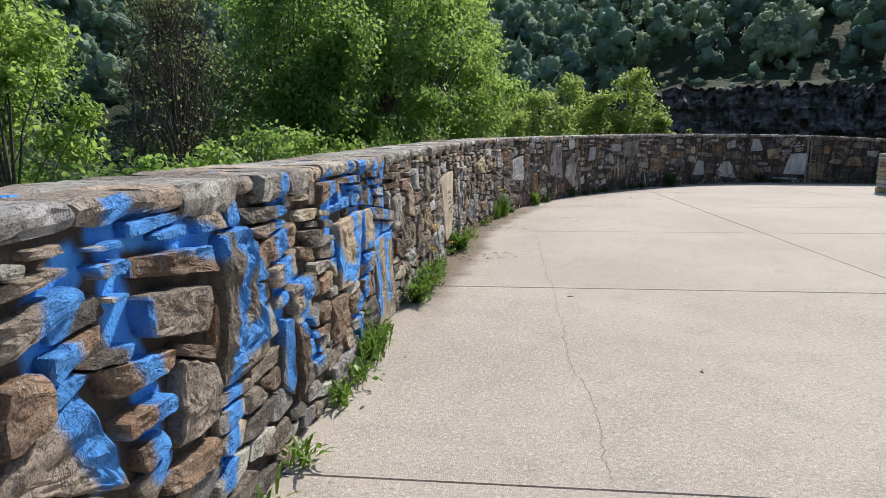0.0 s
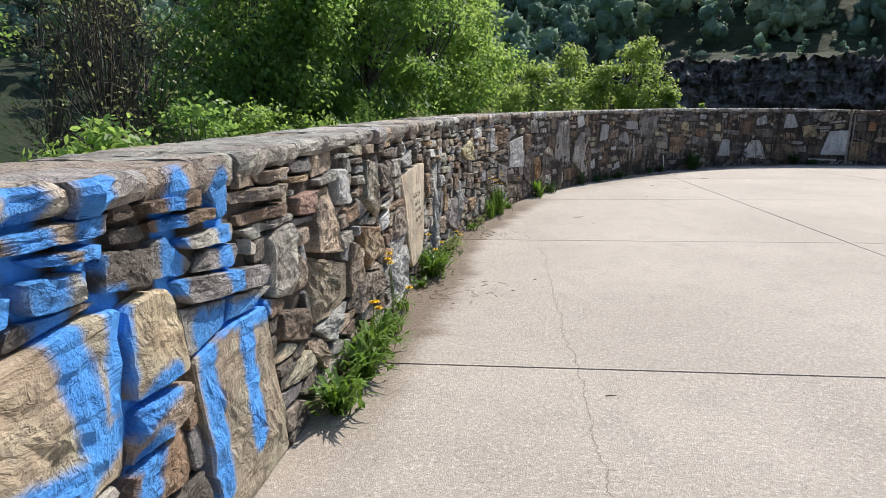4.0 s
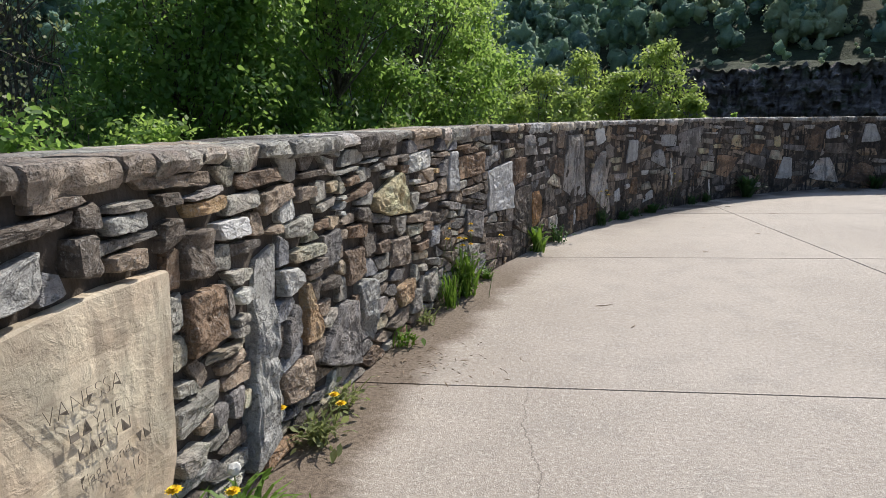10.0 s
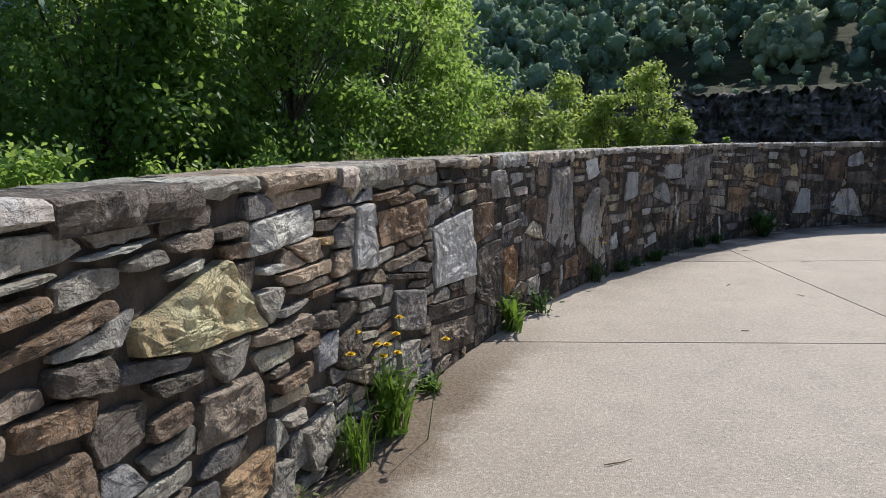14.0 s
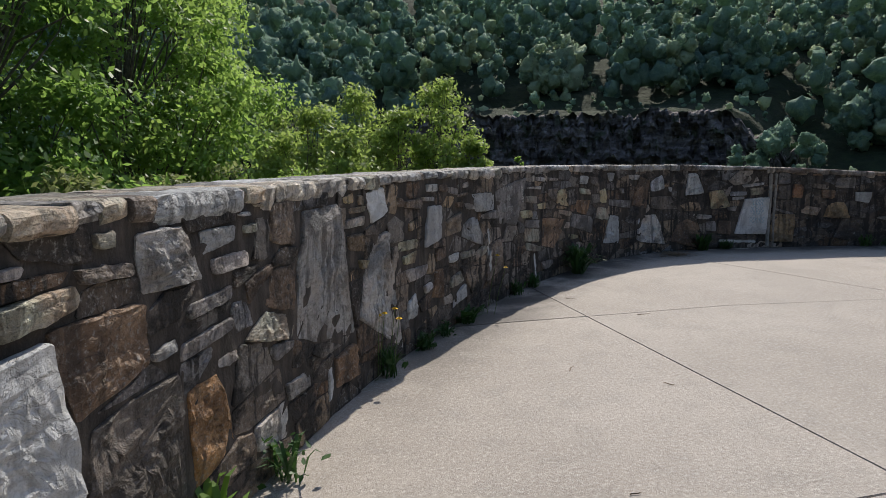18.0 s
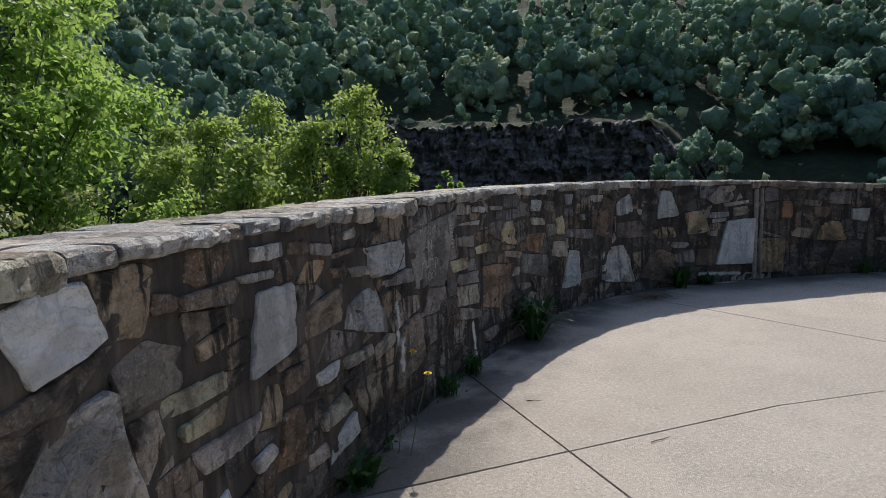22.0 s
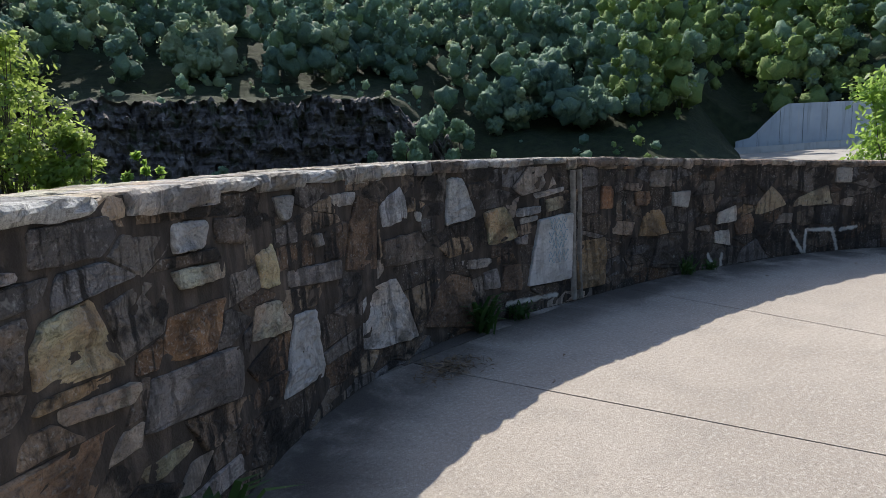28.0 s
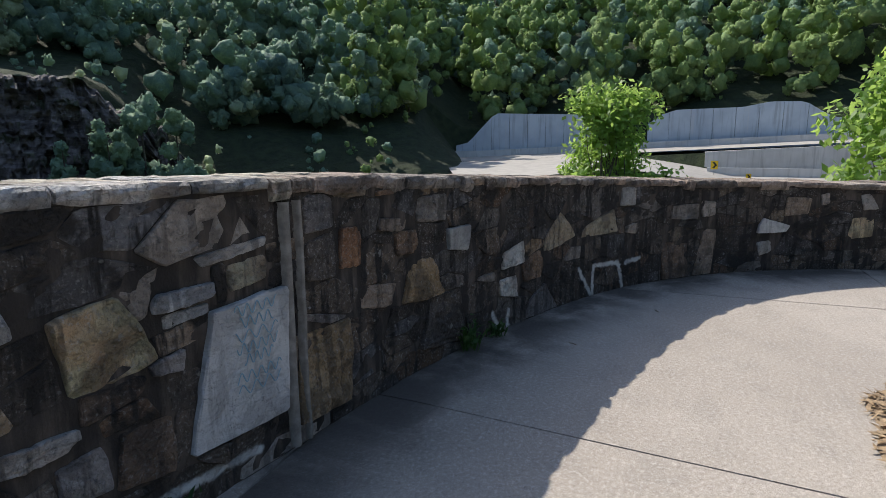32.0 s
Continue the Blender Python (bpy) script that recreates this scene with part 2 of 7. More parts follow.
def stroke_distance(k, uv, strokes):
    """Distance in metres from (s, z) to the nearest of some line strokes."""
    best = None
    for line in strokes:
        for a, b in zip(line, line[1:]):
            a, b = Vector((*a, 0)), Vector((*b, 0))
            d = b - a
            pa = k.add("ShaderNodeVectorMath", i0=uv)
            pa.operation, pa.inputs[1].default_value = "SUBTRACT", a
            dot = k.add("ShaderNodeVectorMath", i0=pa.outputs[0])
            dot.operation, dot.inputs[1].default_value = "DOT_PRODUCT", d / d.length_squared
            h = k.math("ADD", dot.outputs["Value"], 0.0, clamp=True)
            foot = k.add("ShaderNodeVectorMath", i3=h)
            foot.operation, foot.inputs[0].default_value = "SCALE", d
            off = k.add("ShaderNodeVectorMath", i0=pa.outputs[0], i1=foot.outputs[0])
            off.operation = "SUBTRACT"
            far = k.add("ShaderNodeVectorMath", i0=off.outputs[0])
            far.operation = "LENGTH"
            best = far.outputs["Value"] if best is None else k.math("MINIMUM", best, far.outputs["Value"])
    return best


def paint_over(k, c, p, uv, paint):
    if paint == "blue":
        d = k.math("ADD", stroke_distance(k, uv, STROKES), k.math("MULTIPLY", k.math("SUBTRACT", k.noise(p, 14, 4), 0.5), 0.05))
        c = k.mix(k.ramp(d, 0.062, 0.028), c, k.mix(k.noise(p, 9, 3), (0.04, 0.25, 0.74), (0.11, 0.41, 0.93)))
    if paint == "lime":
        d = k.math("ADD", stroke_distance(k, uv, LIME), k.math("MULTIPLY", k.math("SUBTRACT", k.noise(p, 25, 4), 0.5), 0.04))
        c = k.mix(k.ramp(d, 0.03, 0.008), c, (0.62, 0.62, 0.60))
    return c


def stone_material(name, a, b, speck=(0.55, 0.53, 0.5), grain=1.0, stain=0.5, paint="", spots=1.0, relief=1.0):
    """Weathered field stone: two tones, veins, fine grain, dark run-down streaks and pale lichen."""
    k = Nodes(name)
    g = k.tree.nodes.new("ShaderNodeNewGeometry")
    p = g.outputs["Position"]
    rnd = k.math("FRACT", k.math("ADD", k.tree.nodes.new("ShaderNodeObjectInfo").outputs["Random"], g.outputs["Random Per Island"]))
    uv = k.tree.nodes.new("ShaderNodeUVMap")
    uv.uv_map = "wall"
    uv = uv.outputs[0]
    warp = k.add("ShaderNodeVectorMath", i0=p)
    warp.operation = "ADD"
    k.put(warp, 1, k.scaled(k.add("ShaderNodeTexNoise", Vector=p, Scale=5.0).outputs[1], 0.15, 0.15, 0.15))
    big = k.noise(warp.outputs[0], 5 * grain, 5)
    vein = k.noise(k.scaled(warp.outputs[0], 4, 4, 16), 2.2, 5, 0.65)
    fine = k.noise(p, 70 * grain, 4, 0.65)
    c = k.mix(k.ramp(big, 0.3, 0.7), a, b)
    c = k.mix(k.math("MULTIPLY", k.ramp(vein, 0.52, 0.7), 0.45), c, tuple(v * 0.5 for v in a))
    c = k.mix(k.math("MULTIPLY", k.ramp(fine, 0.52, 0.70), 0.6 * spots), c, speck)
    c = k.mix(k.math("MULTIPLY", k.ramp(k.noise(p, 210, 3, 0.7), 0.53, 0.66), 0.42 * spots), c, (0.04, 0.036, 0.03))
    c = k.mix(k.math("MULTIPLY", k.ramp(k.noise(p, 45, 3), 0.54, 0.72), 0.5 * spots), c, (0.03, 0.027, 0.024))
    hue = k.add("ShaderNodeHueSaturation", Color=c)
    k.put(hue, "Value", k.math("ADD", 0.72, k.math("MULTIPLY", rnd, 0.58)))
    k.put(hue, "Saturation", k.math("ADD", 0.8, k.math("MULTIPLY", rnd, 0.35)))
    c = hue.outputs[0]
    streak = k.noise(k.scaled(uv, 9, 1.1, 1), 1.6, 5, 0.6)
    blot = k.noise(k.scaled(uv, 1.0, 1.0, 1), 3.1, 5, 0.6)
    wet = k.math("MULTIPLY", k.ramp(k.math("MAXIMUM", streak, blot), 0.49, 0.60), stain)
    c = k.mix(wet, c, (0.022, 0.019, 0.017))
    lichen = k.math("MULTIPLY", k.ramp(k.noise(p, 17, 3), 0.66, 0.72), 0.45 * spots)
    c = k.mix(lichen, c, (0.46, 0.46, 0.42))
    c = paint_over(k, c, p, uv, paint)
    n = k.bump(k.noise(p, 190, 3, 0.7), 0.6 * relief, 0.004)
    n = k.bump(fine, 0.75 * relief, 0.010, n)
    n = k.bump(vein, 0.7 * relief, 0.02, n)
    ledge = k.math("ADD", k.ramp(k.noise(k.scaled(warp.outputs[0], 3, 3, 7), 2.6, 5, 0.6), 0.47, 0.52), k.ramp(k.noise(k.scaled(warp.outputs[0], 5, 5, 5), 2.0, 5, 0.65), 0.54, 0.57))
    n = k.bump(ledge, 0.8 * relief, 0.014, n)
    n = k.bump(k.noise(warp.outputs[0], 20 * grain, 7, 0.7), 1.0 * relief, 0.026, n)
    return k.finish(c, 0.78, n)


TONES = {
    "grey": ((0.20, 0.195, 0.185), (0.34, 0.33, 0.31)), "pale": ((0.36, 0.35, 0.33), (0.52, 0.50, 0.47)), "white": ((0.48, 0.47, 0.45), (0.66, 0.65, 0.62)),
    "paleblue": ((0.28, 0.30, 0.33), (0.44, 0.45, 0.47)), "blue": ((0.15, 0.17, 0.20), (0.26, 0.28, 0.31)), "slate": ((0.10, 0.105, 0.115), (0.20, 0.20, 0.205)),
    "dark": ((0.06, 0.055, 0.05), (0.13, 0.115, 0.10)), "brown": ((0.11, 0.078, 0.055), (0.22, 0.16, 0.11)), "greybrown": ((0.17, 0.145, 0.12), (0.30, 0.26, 0.215)),
    "tan": ((0.29, 0.235, 0.165), (0.45, 0.38, 0.28)), "ochre": ((0.25, 0.185, 0.095), (0.38, 0.29, 0.16)), "orange": ((0.25, 0.155, 0.085), (0.36, 0.25, 0.155)),
    "rust": ((0.20, 0.105, 0.055), (0.30, 0.17, 0.09)), "redbrown": ((0.17, 0.095, 0.075), (0.30, 0.19, 0.15)), "rough": ((0.16, 0.13, 0.095), (0.34, 0.285, 0.21)),
    "cream": ((0.32, 0.27, 0.205), (0.42, 0.37, 0.295)), "blocktan": ((0.27, 0.215, 0.15), (0.36, 0.295, 0.215)), "pink": ((0.34, 0.28, 0.26), (0.48, 0.42, 0.38)),
    "honey": ((0.33, 0.265, 0.175), (0.42, 0.345, 0.24)), "cap": ((0.24, 0.205, 0.18), (0.38, 0.34, 0.305)),
}
STONE = {}


def stone_of(tone, s=None, big=True):
    """The material for a tone, with paint or lime where the wall has it."""
    paint = "" if s is None else "blue" if 3.2 < s < 7.1 else "lime" if 17.9 < s < 19.8 or 23.5 < s < 28.8 else ""
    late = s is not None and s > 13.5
    # past s 13.5 large stones are coloured brighter against the shade, small ones darker
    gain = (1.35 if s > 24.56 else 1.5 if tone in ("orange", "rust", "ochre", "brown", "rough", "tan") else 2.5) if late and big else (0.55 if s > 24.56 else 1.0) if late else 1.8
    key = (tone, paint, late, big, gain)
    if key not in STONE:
        # late tones are warmed to offset the blue skylight on that face
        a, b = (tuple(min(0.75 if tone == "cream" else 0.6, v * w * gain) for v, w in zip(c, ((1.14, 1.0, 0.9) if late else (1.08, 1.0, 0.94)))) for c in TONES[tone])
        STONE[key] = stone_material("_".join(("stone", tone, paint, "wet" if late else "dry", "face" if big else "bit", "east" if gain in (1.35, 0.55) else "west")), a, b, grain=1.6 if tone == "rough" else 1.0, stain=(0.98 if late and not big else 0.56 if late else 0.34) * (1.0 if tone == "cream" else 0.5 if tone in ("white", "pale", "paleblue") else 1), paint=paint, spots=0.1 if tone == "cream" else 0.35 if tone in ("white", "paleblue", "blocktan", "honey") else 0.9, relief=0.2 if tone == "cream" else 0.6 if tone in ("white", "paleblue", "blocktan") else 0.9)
    return STONE[key]


def mortar_material(paint, late):
    k = Nodes("mortar_" + paint + ("_blackened" if late else ""))
    p = place(k)
    uv = k.tree.nodes.new("ShaderNodeUVMap")
    uv.uv_map = "wall"
    f, fine = k.noise(p, 7, 6), k.noise(p, 110, 3)
    c = k.mix(k.ramp(f, 0.3, 0.7), (0.06, 0.048, 0.039), (0.13, 0.106, 0.088))
    # past s 13.5 more of the mortar is mixed towards black
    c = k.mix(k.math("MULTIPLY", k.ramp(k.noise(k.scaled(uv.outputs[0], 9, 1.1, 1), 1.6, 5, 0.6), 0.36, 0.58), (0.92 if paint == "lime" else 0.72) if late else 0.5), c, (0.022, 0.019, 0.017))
    c = paint_over(k, c, p, uv.outputs[0], paint)
    return k.finish(c, 0.92, k.bump(k.math("ADD", f, k.math("MULTIPLY", fine, 0.3)), 0.8, 0.02))


def quad_mesh(name, verts, material, parent=None, label="", per=4):
    """A mesh of loose faces with `per` corners each, from an array of their corners in order."""
    me = bpy.data.meshes.new(name)
    verts = np.asarray(verts, np.float32).reshape(-1, 3)
    n = len(verts)
    me.vertices.add(n)
    me.vertices.foreach_set("co", verts.ravel())
    me.loops.add(n)
    me.loops.foreach_set("vertex_index", np.arange(n, dtype=np.int32))
    me.polygons.add(n // per)
    me.polygons.foreach_set("loop_start", np.arange(0, n, per, dtype=np.int32))
    me.update(calc_edges=True)
    me.materials.append(material)
    ob = new(name, me)
    ob.parent = parent
    if label:
        ob["label"] = label
    return ob


# ---- ground ----
def wall_side(x, y):
    """Nearest s on the wall line and how far inside (+) or outside (-) of its inner face a place lies."""
    x, y = np.ravel(x), np.ravel(y)
    s, d = np.empty(len(x)), np.empty(len(x))
    for i in range(0, len(x), 2000):
        dx, dy = x[i:i + 2000, None] - LINE[None, :, 0], y[i:i + 2000, None] - LINE[None, :, 1]
        k = np.argmin(dx * dx + dy * dy, 1)
        r = np.arange(len(k))
        s[i:i + 2000] = ALONG[k]
        d[i:i + 2000] = dx[r, k] * TANGENT[k, 1] - dy[r, k] * TANGENT[k, 0]
        far = np.hypot(dx[r, k], dy[r, k])
        d[i:i + 2000] = np.where(d[i:i + 2000] < 0, -far, far)
    return s, d


HUB = np.array([6.0, 8.0])


def road_level(az):
    """Height of the far carriageway by bearing in degrees."""
    return np.interp(az, [58, 71, 101, 128], [-2.6, -2.1, 0.4, 1.6])


def hill_height(x, y):
    """Height of the land beyond the terrace: a valley, a rock cut, the road's shelf and the wooded hills."""
    dx, dy = x - HUB[0], y - HUB[1]
    r, az = np.hypot(dx, dy), np.degrees(np.arctan2(dx, dy))
    cut = np.clip((az - 4) / 8, 0, 1) * np.clip((44 - az) / 6, 0, 1)
    road = np.clip((az - 64) / 5, 0, 1) * np.clip((140 - az) / 15, 0, 1)
    slope = np.clip((r - 70) * 0.46, 0, None)
    slope = np.where(slope > 120, 120 + (slope - 120) * 0.1, slope)
    cliff = 12.5 * np.clip((r - 75) / 3.5, 0, 1) + np.clip((r - 78.5), 0, 12) * 0.16 + np.clip(r - 90.5, 0, 260) * 0.46
    z = -5 + slope * (1 - cut) + cliff * cut
    bed = np.where(r < 86, np.interp(az, [86, 93], [-2.9, -4.6]), road_level(az) - 0.5)
    banked = np.where(r > 101, np.minimum(bed + 4.5 + (r - 101) * 0.46, 140), bed)
    return z * (1 - road) + banked * road


def ground_height(x, y):
    s, d = wall_side(x, y)
    drop = np.interp(-d, [0.2, 0.6, 4, 14], [0, 0.35, 1.2, 4.9])
    dx, dy = np.ravel(x) - HUB[0], np.ravel(y) - HUB[1]
    az = np.degrees(np.arctan2(dx, dy))
    r = np.hypot(dx, dy)
    open_side = np.where((az > 112) | (az < -140), np.clip(1 - (r - 30) / 40, 0, 1), 0)
    drop *= 1 - open_side
    out = -0.14 - drop
    h = hill_height(np.ravel(x), np.ravel(y))
    far = np.clip((r - 22) / 20, 0, 1)
    return np.where(d > -0.2, -0.14 * (1 - far) + h * far * (1 - open_side), out * (1 - far) + (h * (1 - open_side) - 0.14 * open_side) * far)


def build_ground():
    na, rings = 240, np.r_[np.arange(0.5, 24, 0.6), np.arange(24, 66, 3), np.arange(66, 104, 1.2), np.arange(104, 220, 5), np.arange(220, 620, 25)]
    a = np.linspace(0, 2 * np.pi, na, endpoint=False)
    R, A = np.meshgrid(rings, a, indexing="ij")
    x, y = HUB[0] + R * np.sin(A), HUB[1] + R * np.cos(A)
    z = ground_height(x, y).reshape(x.shape)
    rough = np.array([noise.fractal(Vector((px * 0.12, py * 0.12, 0)), 1.0, 2.0, 4) for px, py in zip(x.ravel(), y.ravel())]).reshape(x.shape)
    az = np.degrees(np.arctan2(x - HUB[0], y - HUB[1]))
    calm = np.where((az > 58) & (az < 142) & (R > 60) & (R < 104), 0.0, 1.0)
    z += rough * np.interp(R, [14, 30, 80, 200], [0.0, 0.25, 0.8, 3.0]) * calm
    v = np.stack([x, y, z], -1).reshape(-1, 3)
    i, j = np.meshgrid(np.arange(len(rings) - 1), np.arange(na), indexing="ij")
    q = np.stack([i * na + j, i * na + (j + 1) % na, (i + 1) * na + (j + 1) % na, (i + 1) * na + j], -1).reshape(-1, 4)
    hub = len(v)
    v = np.vstack([v, [[*HUB, -0.14]]])
    faces = q[:, ::-1].tolist() + [[hub, j, (j + 1) % na] for j in range(na)]
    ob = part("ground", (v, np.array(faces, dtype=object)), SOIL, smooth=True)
    return tagged(ob, "grassy brown hillside and valley ground under the woods", "ground", kind="structure")


build_ground()


# ---- terrace slabs ----
def joint_x(k, y):
    return [-2.2, 4.17, 7.35 - 0.25 * (y - 12), 9.22 + 0.13 * (y - 12), 12.3, 15.3, 18.4, 21.4][k]


ROWS_Y = [-10.1, -7.1, -4.05, -1.03, 1.90, 5.0, 7.95, 10.85, 13.9, 16.9]


def build_floor():
    floor = tagged(new("floor"), "pale sunlit broom-finished concrete terrace in square slabs", "floor", kind="structure")
    rng = np.random.default_rng(5)
    gap = 0.003
    for r, (y0, y1) in enumerate(zip(ROWS_Y, ROWS_Y[1:])):
        for c in range(7):
            nx, ny = 30, 24
            u, w = np.meshgrid(np.linspace(0, 1, nx), np.linspace(0, 1, ny))
            y = (y0 + gap) * (1 - w) + (y1 - gap) * w
            x = joint_x(c, y) + gap + (joint_x(c + 1, y) - joint_x(c, y) - 2 * gap) * u
            # the joint that bends a little towards the pier
            y = y - 0.13 * np.clip(x - 5.6, 0, 3.2) * ((1 - w) * (y0 == 10.85) + w * (y1 == 10.85))
            s, d = wall_side(x, y)
            tilt = rng.uniform(-0.0006, 0.0006)
            z = np.full(x.shape, tilt)
            z[0, :] = z[-1, :] = z[:, 0] = z[:, -1] = -0.012
            v = np.stack([x, y, z], -1).reshape(-1, 3)
            # pull the second ring to the edge for a crisp rounded lip
            g = v.reshape(ny, nx, 3)
            g[1, :, 1], g[-2, :, 1] = g[0, :, 1] + 0.004, g[-1, :, 1] - 0.004
            g[:, 1, 0], g[:, -2, 0] = g[:, 0, 0] + 0.004, g[:, -1, 0] - 0.004
            d = d.reshape(ny, nx)
            keep = np.maximum.reduce([d[:-1, :-1], d[1:, :-1], d[1:, 1:], d[:-1, 1:]]) > -0.12
            if y1 <= 7.95 and c:
                keep = np.full(keep.shape, c <= 4)
            i, j = np.nonzero(keep)
            if not len(i):
                continue
            q = np.stack([i * nx + j, i * nx + j + 1, (i + 1) * nx + j + 1, (i + 1) * nx + j], -1)
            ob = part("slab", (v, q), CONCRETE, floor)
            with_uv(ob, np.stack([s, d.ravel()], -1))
    return floor


build_floor()


# ---- wall core ----
def build_core(name, s0, s1, label):
    """The mortar body of a stretch of the parapet."""
    n = max(2, int((s1 - s0) / 0.06))
    s = np.linspace(s0, s1, n)
    t = wall_top(s) - 0.012
    levels = np.linspace(-0.3, 1, 28)[:, None]
    inner = on_wall(np.tile(s, (28, 1)), levels * (t - 0.002), -0.004)
    bumps = np.array([noise.noise(Vector(p) * 14) for p in inner.reshape(-1, 3)]).reshape(28, n) * 0.012
    inner = on_wall(np.tile(s, (28, 1)), levels * (t - 0.002), -0.004 - np.interp(s, [12.5, 14.5], [0.014, -0.005]) + bumps)
    back = np.array([on_wall(s, t, -0.03), on_wall(s, t, -THICK + 0.01), on_wall(s, t * 0, -THICK), on_wall(s, -4, -THICK - 0.1)])
    v = np.concatenate([inner, back])
    m = len(v)
    i, j = np.meshgrid(np.arange(m - 1), np.arange(n - 1), indexing="ij")
    q = np.stack([i * n + j, i * n + j + 1, (i + 1) * n + j + 1, (i + 1) * n + j], -1).reshape(-1, 4).tolist()
    q += [[k * n for k in range(m)][::-1], [k * n + n - 1 for k in range(m)]]
    ob = part(name, (v.reshape(-1, 3), np.array(q, dtype=object)), None)
    kinds = [("", False), ("blue", False), ("", True), ("lime", True)]
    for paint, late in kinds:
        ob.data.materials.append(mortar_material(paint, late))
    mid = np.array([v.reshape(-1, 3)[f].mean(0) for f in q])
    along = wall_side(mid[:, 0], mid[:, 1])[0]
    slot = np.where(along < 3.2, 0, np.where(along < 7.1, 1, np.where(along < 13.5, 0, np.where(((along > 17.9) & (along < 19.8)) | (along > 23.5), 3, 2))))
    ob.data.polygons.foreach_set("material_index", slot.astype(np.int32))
    with_uv(ob, np.stack([np.tile(s, m), v[..., 2].ravel()], -1))
    return tagged(ob, label, "wall", kind="structure")


WALL = build_core("wall_west", 0.0, 24.53, "curved waist-high rubble stone parapet with grey mortar and blue spray paint")
WALL_EAST = build_core("wall_east", 24.56, LENGTH, "curved dark rubble stone parapet stained black with white lime runs")


# ---- rubble stones ----
ROCKS = []


def rock(s, z, w, h, tone, lean=0, skew=0, taper=0.0, grow=0.0):
    """Notes one large stone of the wall: its middle, width, height and colour; the slope of its bed and of its sides in degrees,
    and by how much it widens upwards (taper) and grows higher along the wall (grow)."""
    ROCKS.append((s, z, w, h, tone, radians(lean), radians(skew), taper, grow))


rock(3.90, 0.76, 0.12, 0.12, "brown", 2, 10, -0.04, -0.17)
rock(3.91, 1.01, 0.06, 0.03, "grey", -4, 16, 0.05, -0.00)
rock(3.96, 0.98, 0.16, 0.03, "greybrown", 6, 4, -0.04, -0.34)
rock(3.97, 0.62, 0.30, 0.18, "greybrown", -14, -14, -0.25, 0.69)
rock(3.97, 0.91, 0.23, 0.06, "greybrown", 14, -12, -0.14, -0.13)
rock(4.00, 1.03, 0.08, 0.03, "greybrown", -2, 10, -0.01, -0.10)
rock(4.04, 0.82, 0.19, 0.05, "brown", 13, -31, 0.09, -0.41)
rock(4.09, 0.76, 0.25, 0.04, "dark", 4, 3, -0.02, -0.07)
rock(4.16, 1.01, 0.10, 0.02, "grey", -1, -12, 0.00, 0.20)
rock(4.17, 0.96, 0.11, 0.04, "grey", 0, -15, 0.15, -0.14)
rock(4.19, 0.89, 0.09, 0.02, "grey", -6, -14, 0.11, -0.04)
rock(4.24, 0.59, 0.21, 0.06, "brown", -3, -16, 0.01, -0.02)
rock(4.25, 0.70, 0.27, 0.08, "brown", -7, -21, 0.09, -0.28)
rock(4.26, 0.49, 0.13, 0.07, "brown", 3, -9, 0.05, -0.20)
rock(4.40, 1.00, 0.13, 0.03, "grey", 1, -1, 0.06, 0.28)
rock(4.42, 0.79, 0.34, 0.13, "greybrown", -12, -4, 0.03, 0.14)
rock(4.43, 0.35, 0.28, 0.08, "brown", -9, 7, -0.05, 0.16)
rock(4.43, 0.92, 0.38, 0.07, "brown", -7, -5, 0.01, 0.24)
rock(4.46, 0.67, 0.20, 0.05, "brown", -22, -12, 0.08, 0.11)
rock(4.47, 0.53, 0.21, 0.21, "greybrown", -13, 9, -0.06, -0.16)
rock(4.62, 1.00, 0.17, 0.06, "greybrown", -1, -15, 0.03, -0.06)
rock(4.76, 0.72, 0.28, 0.48, "rough", 1, -7, -0.36, 0.03)
rock(4.99, 1.00, 0.36, 0.02, "dark", -2, 19, 0.03, 0.22)
rock(4.99, 0.98, 0.32, 0.07, "dark", -2, -40, 0.08, -0.22)
rock(5.04, 0.95, 0.25, 0.04, "dark", 9, -25, 0.05, -0.06)
rock(5.09, 0.64, 0.13, 0.05, "grey", 5, -1, 0.01, 0.17)
rock(5.09, 0.85, 0.30, 0.09, "brown", 10, -14, 0.12, -0.17)
rock(5.12, 0.41, 0.14, 0.29, "slate", -30, 2, -0.30, 0.11)
rock(5.13, 0.75, 0.26, 0.09, "greybrown", 6, -6, 0.01, 0.06)
rock(5.25, 0.33, 0.15, 0.27, "brown", -35, -3, 0.24, -0.23)
rock(5.29, 0.62, 0.23, 0.11, "greybrown", 10, -16, 0.05, -0.12)
rock(5.33, 1.00, 0.20, 0.03, "tan", -3, -23, 0.10, 0.02)
rock(5.35, 0.77, 0.17, 0.06, "brown", -14, -3, 0.07, 0.28)
rock(5.44, 0.83, 0.24, 0.08, "dark", -2, -43, 0.20, -0.44)
rock(5.45, 0.92, 0.34, 0.05, "tan", -4, 11, -0.00, -0.07)
rock(5.46, 0.59, 0.09, 0.07, "dark", -3, 11, 0.01, 0.15)
rock(5.51, 0.38, 0.19, 0.05, "brown", -7, -8, 0.09, 0.01)
rock(5.51, 0.23, 0.18, 0.08, "grey", 3, -3, 0.10, 0.01)
rock(5.56, 0.67, 0.27, 0.06, "grey", -5, -25, 0.05, -0.24)
rock(5.57, 0.77, 0.21, 0.04, "grey", 1, -14, 0.08, -0.14)
rock(5.57, 0.45, 0.14, 0.08, "brown", 1, 4, 0.10, 0.22)
rock(5.57, 0.91, 0.14, 0.03, "tan", -9, 12, -0.00, -0.22)
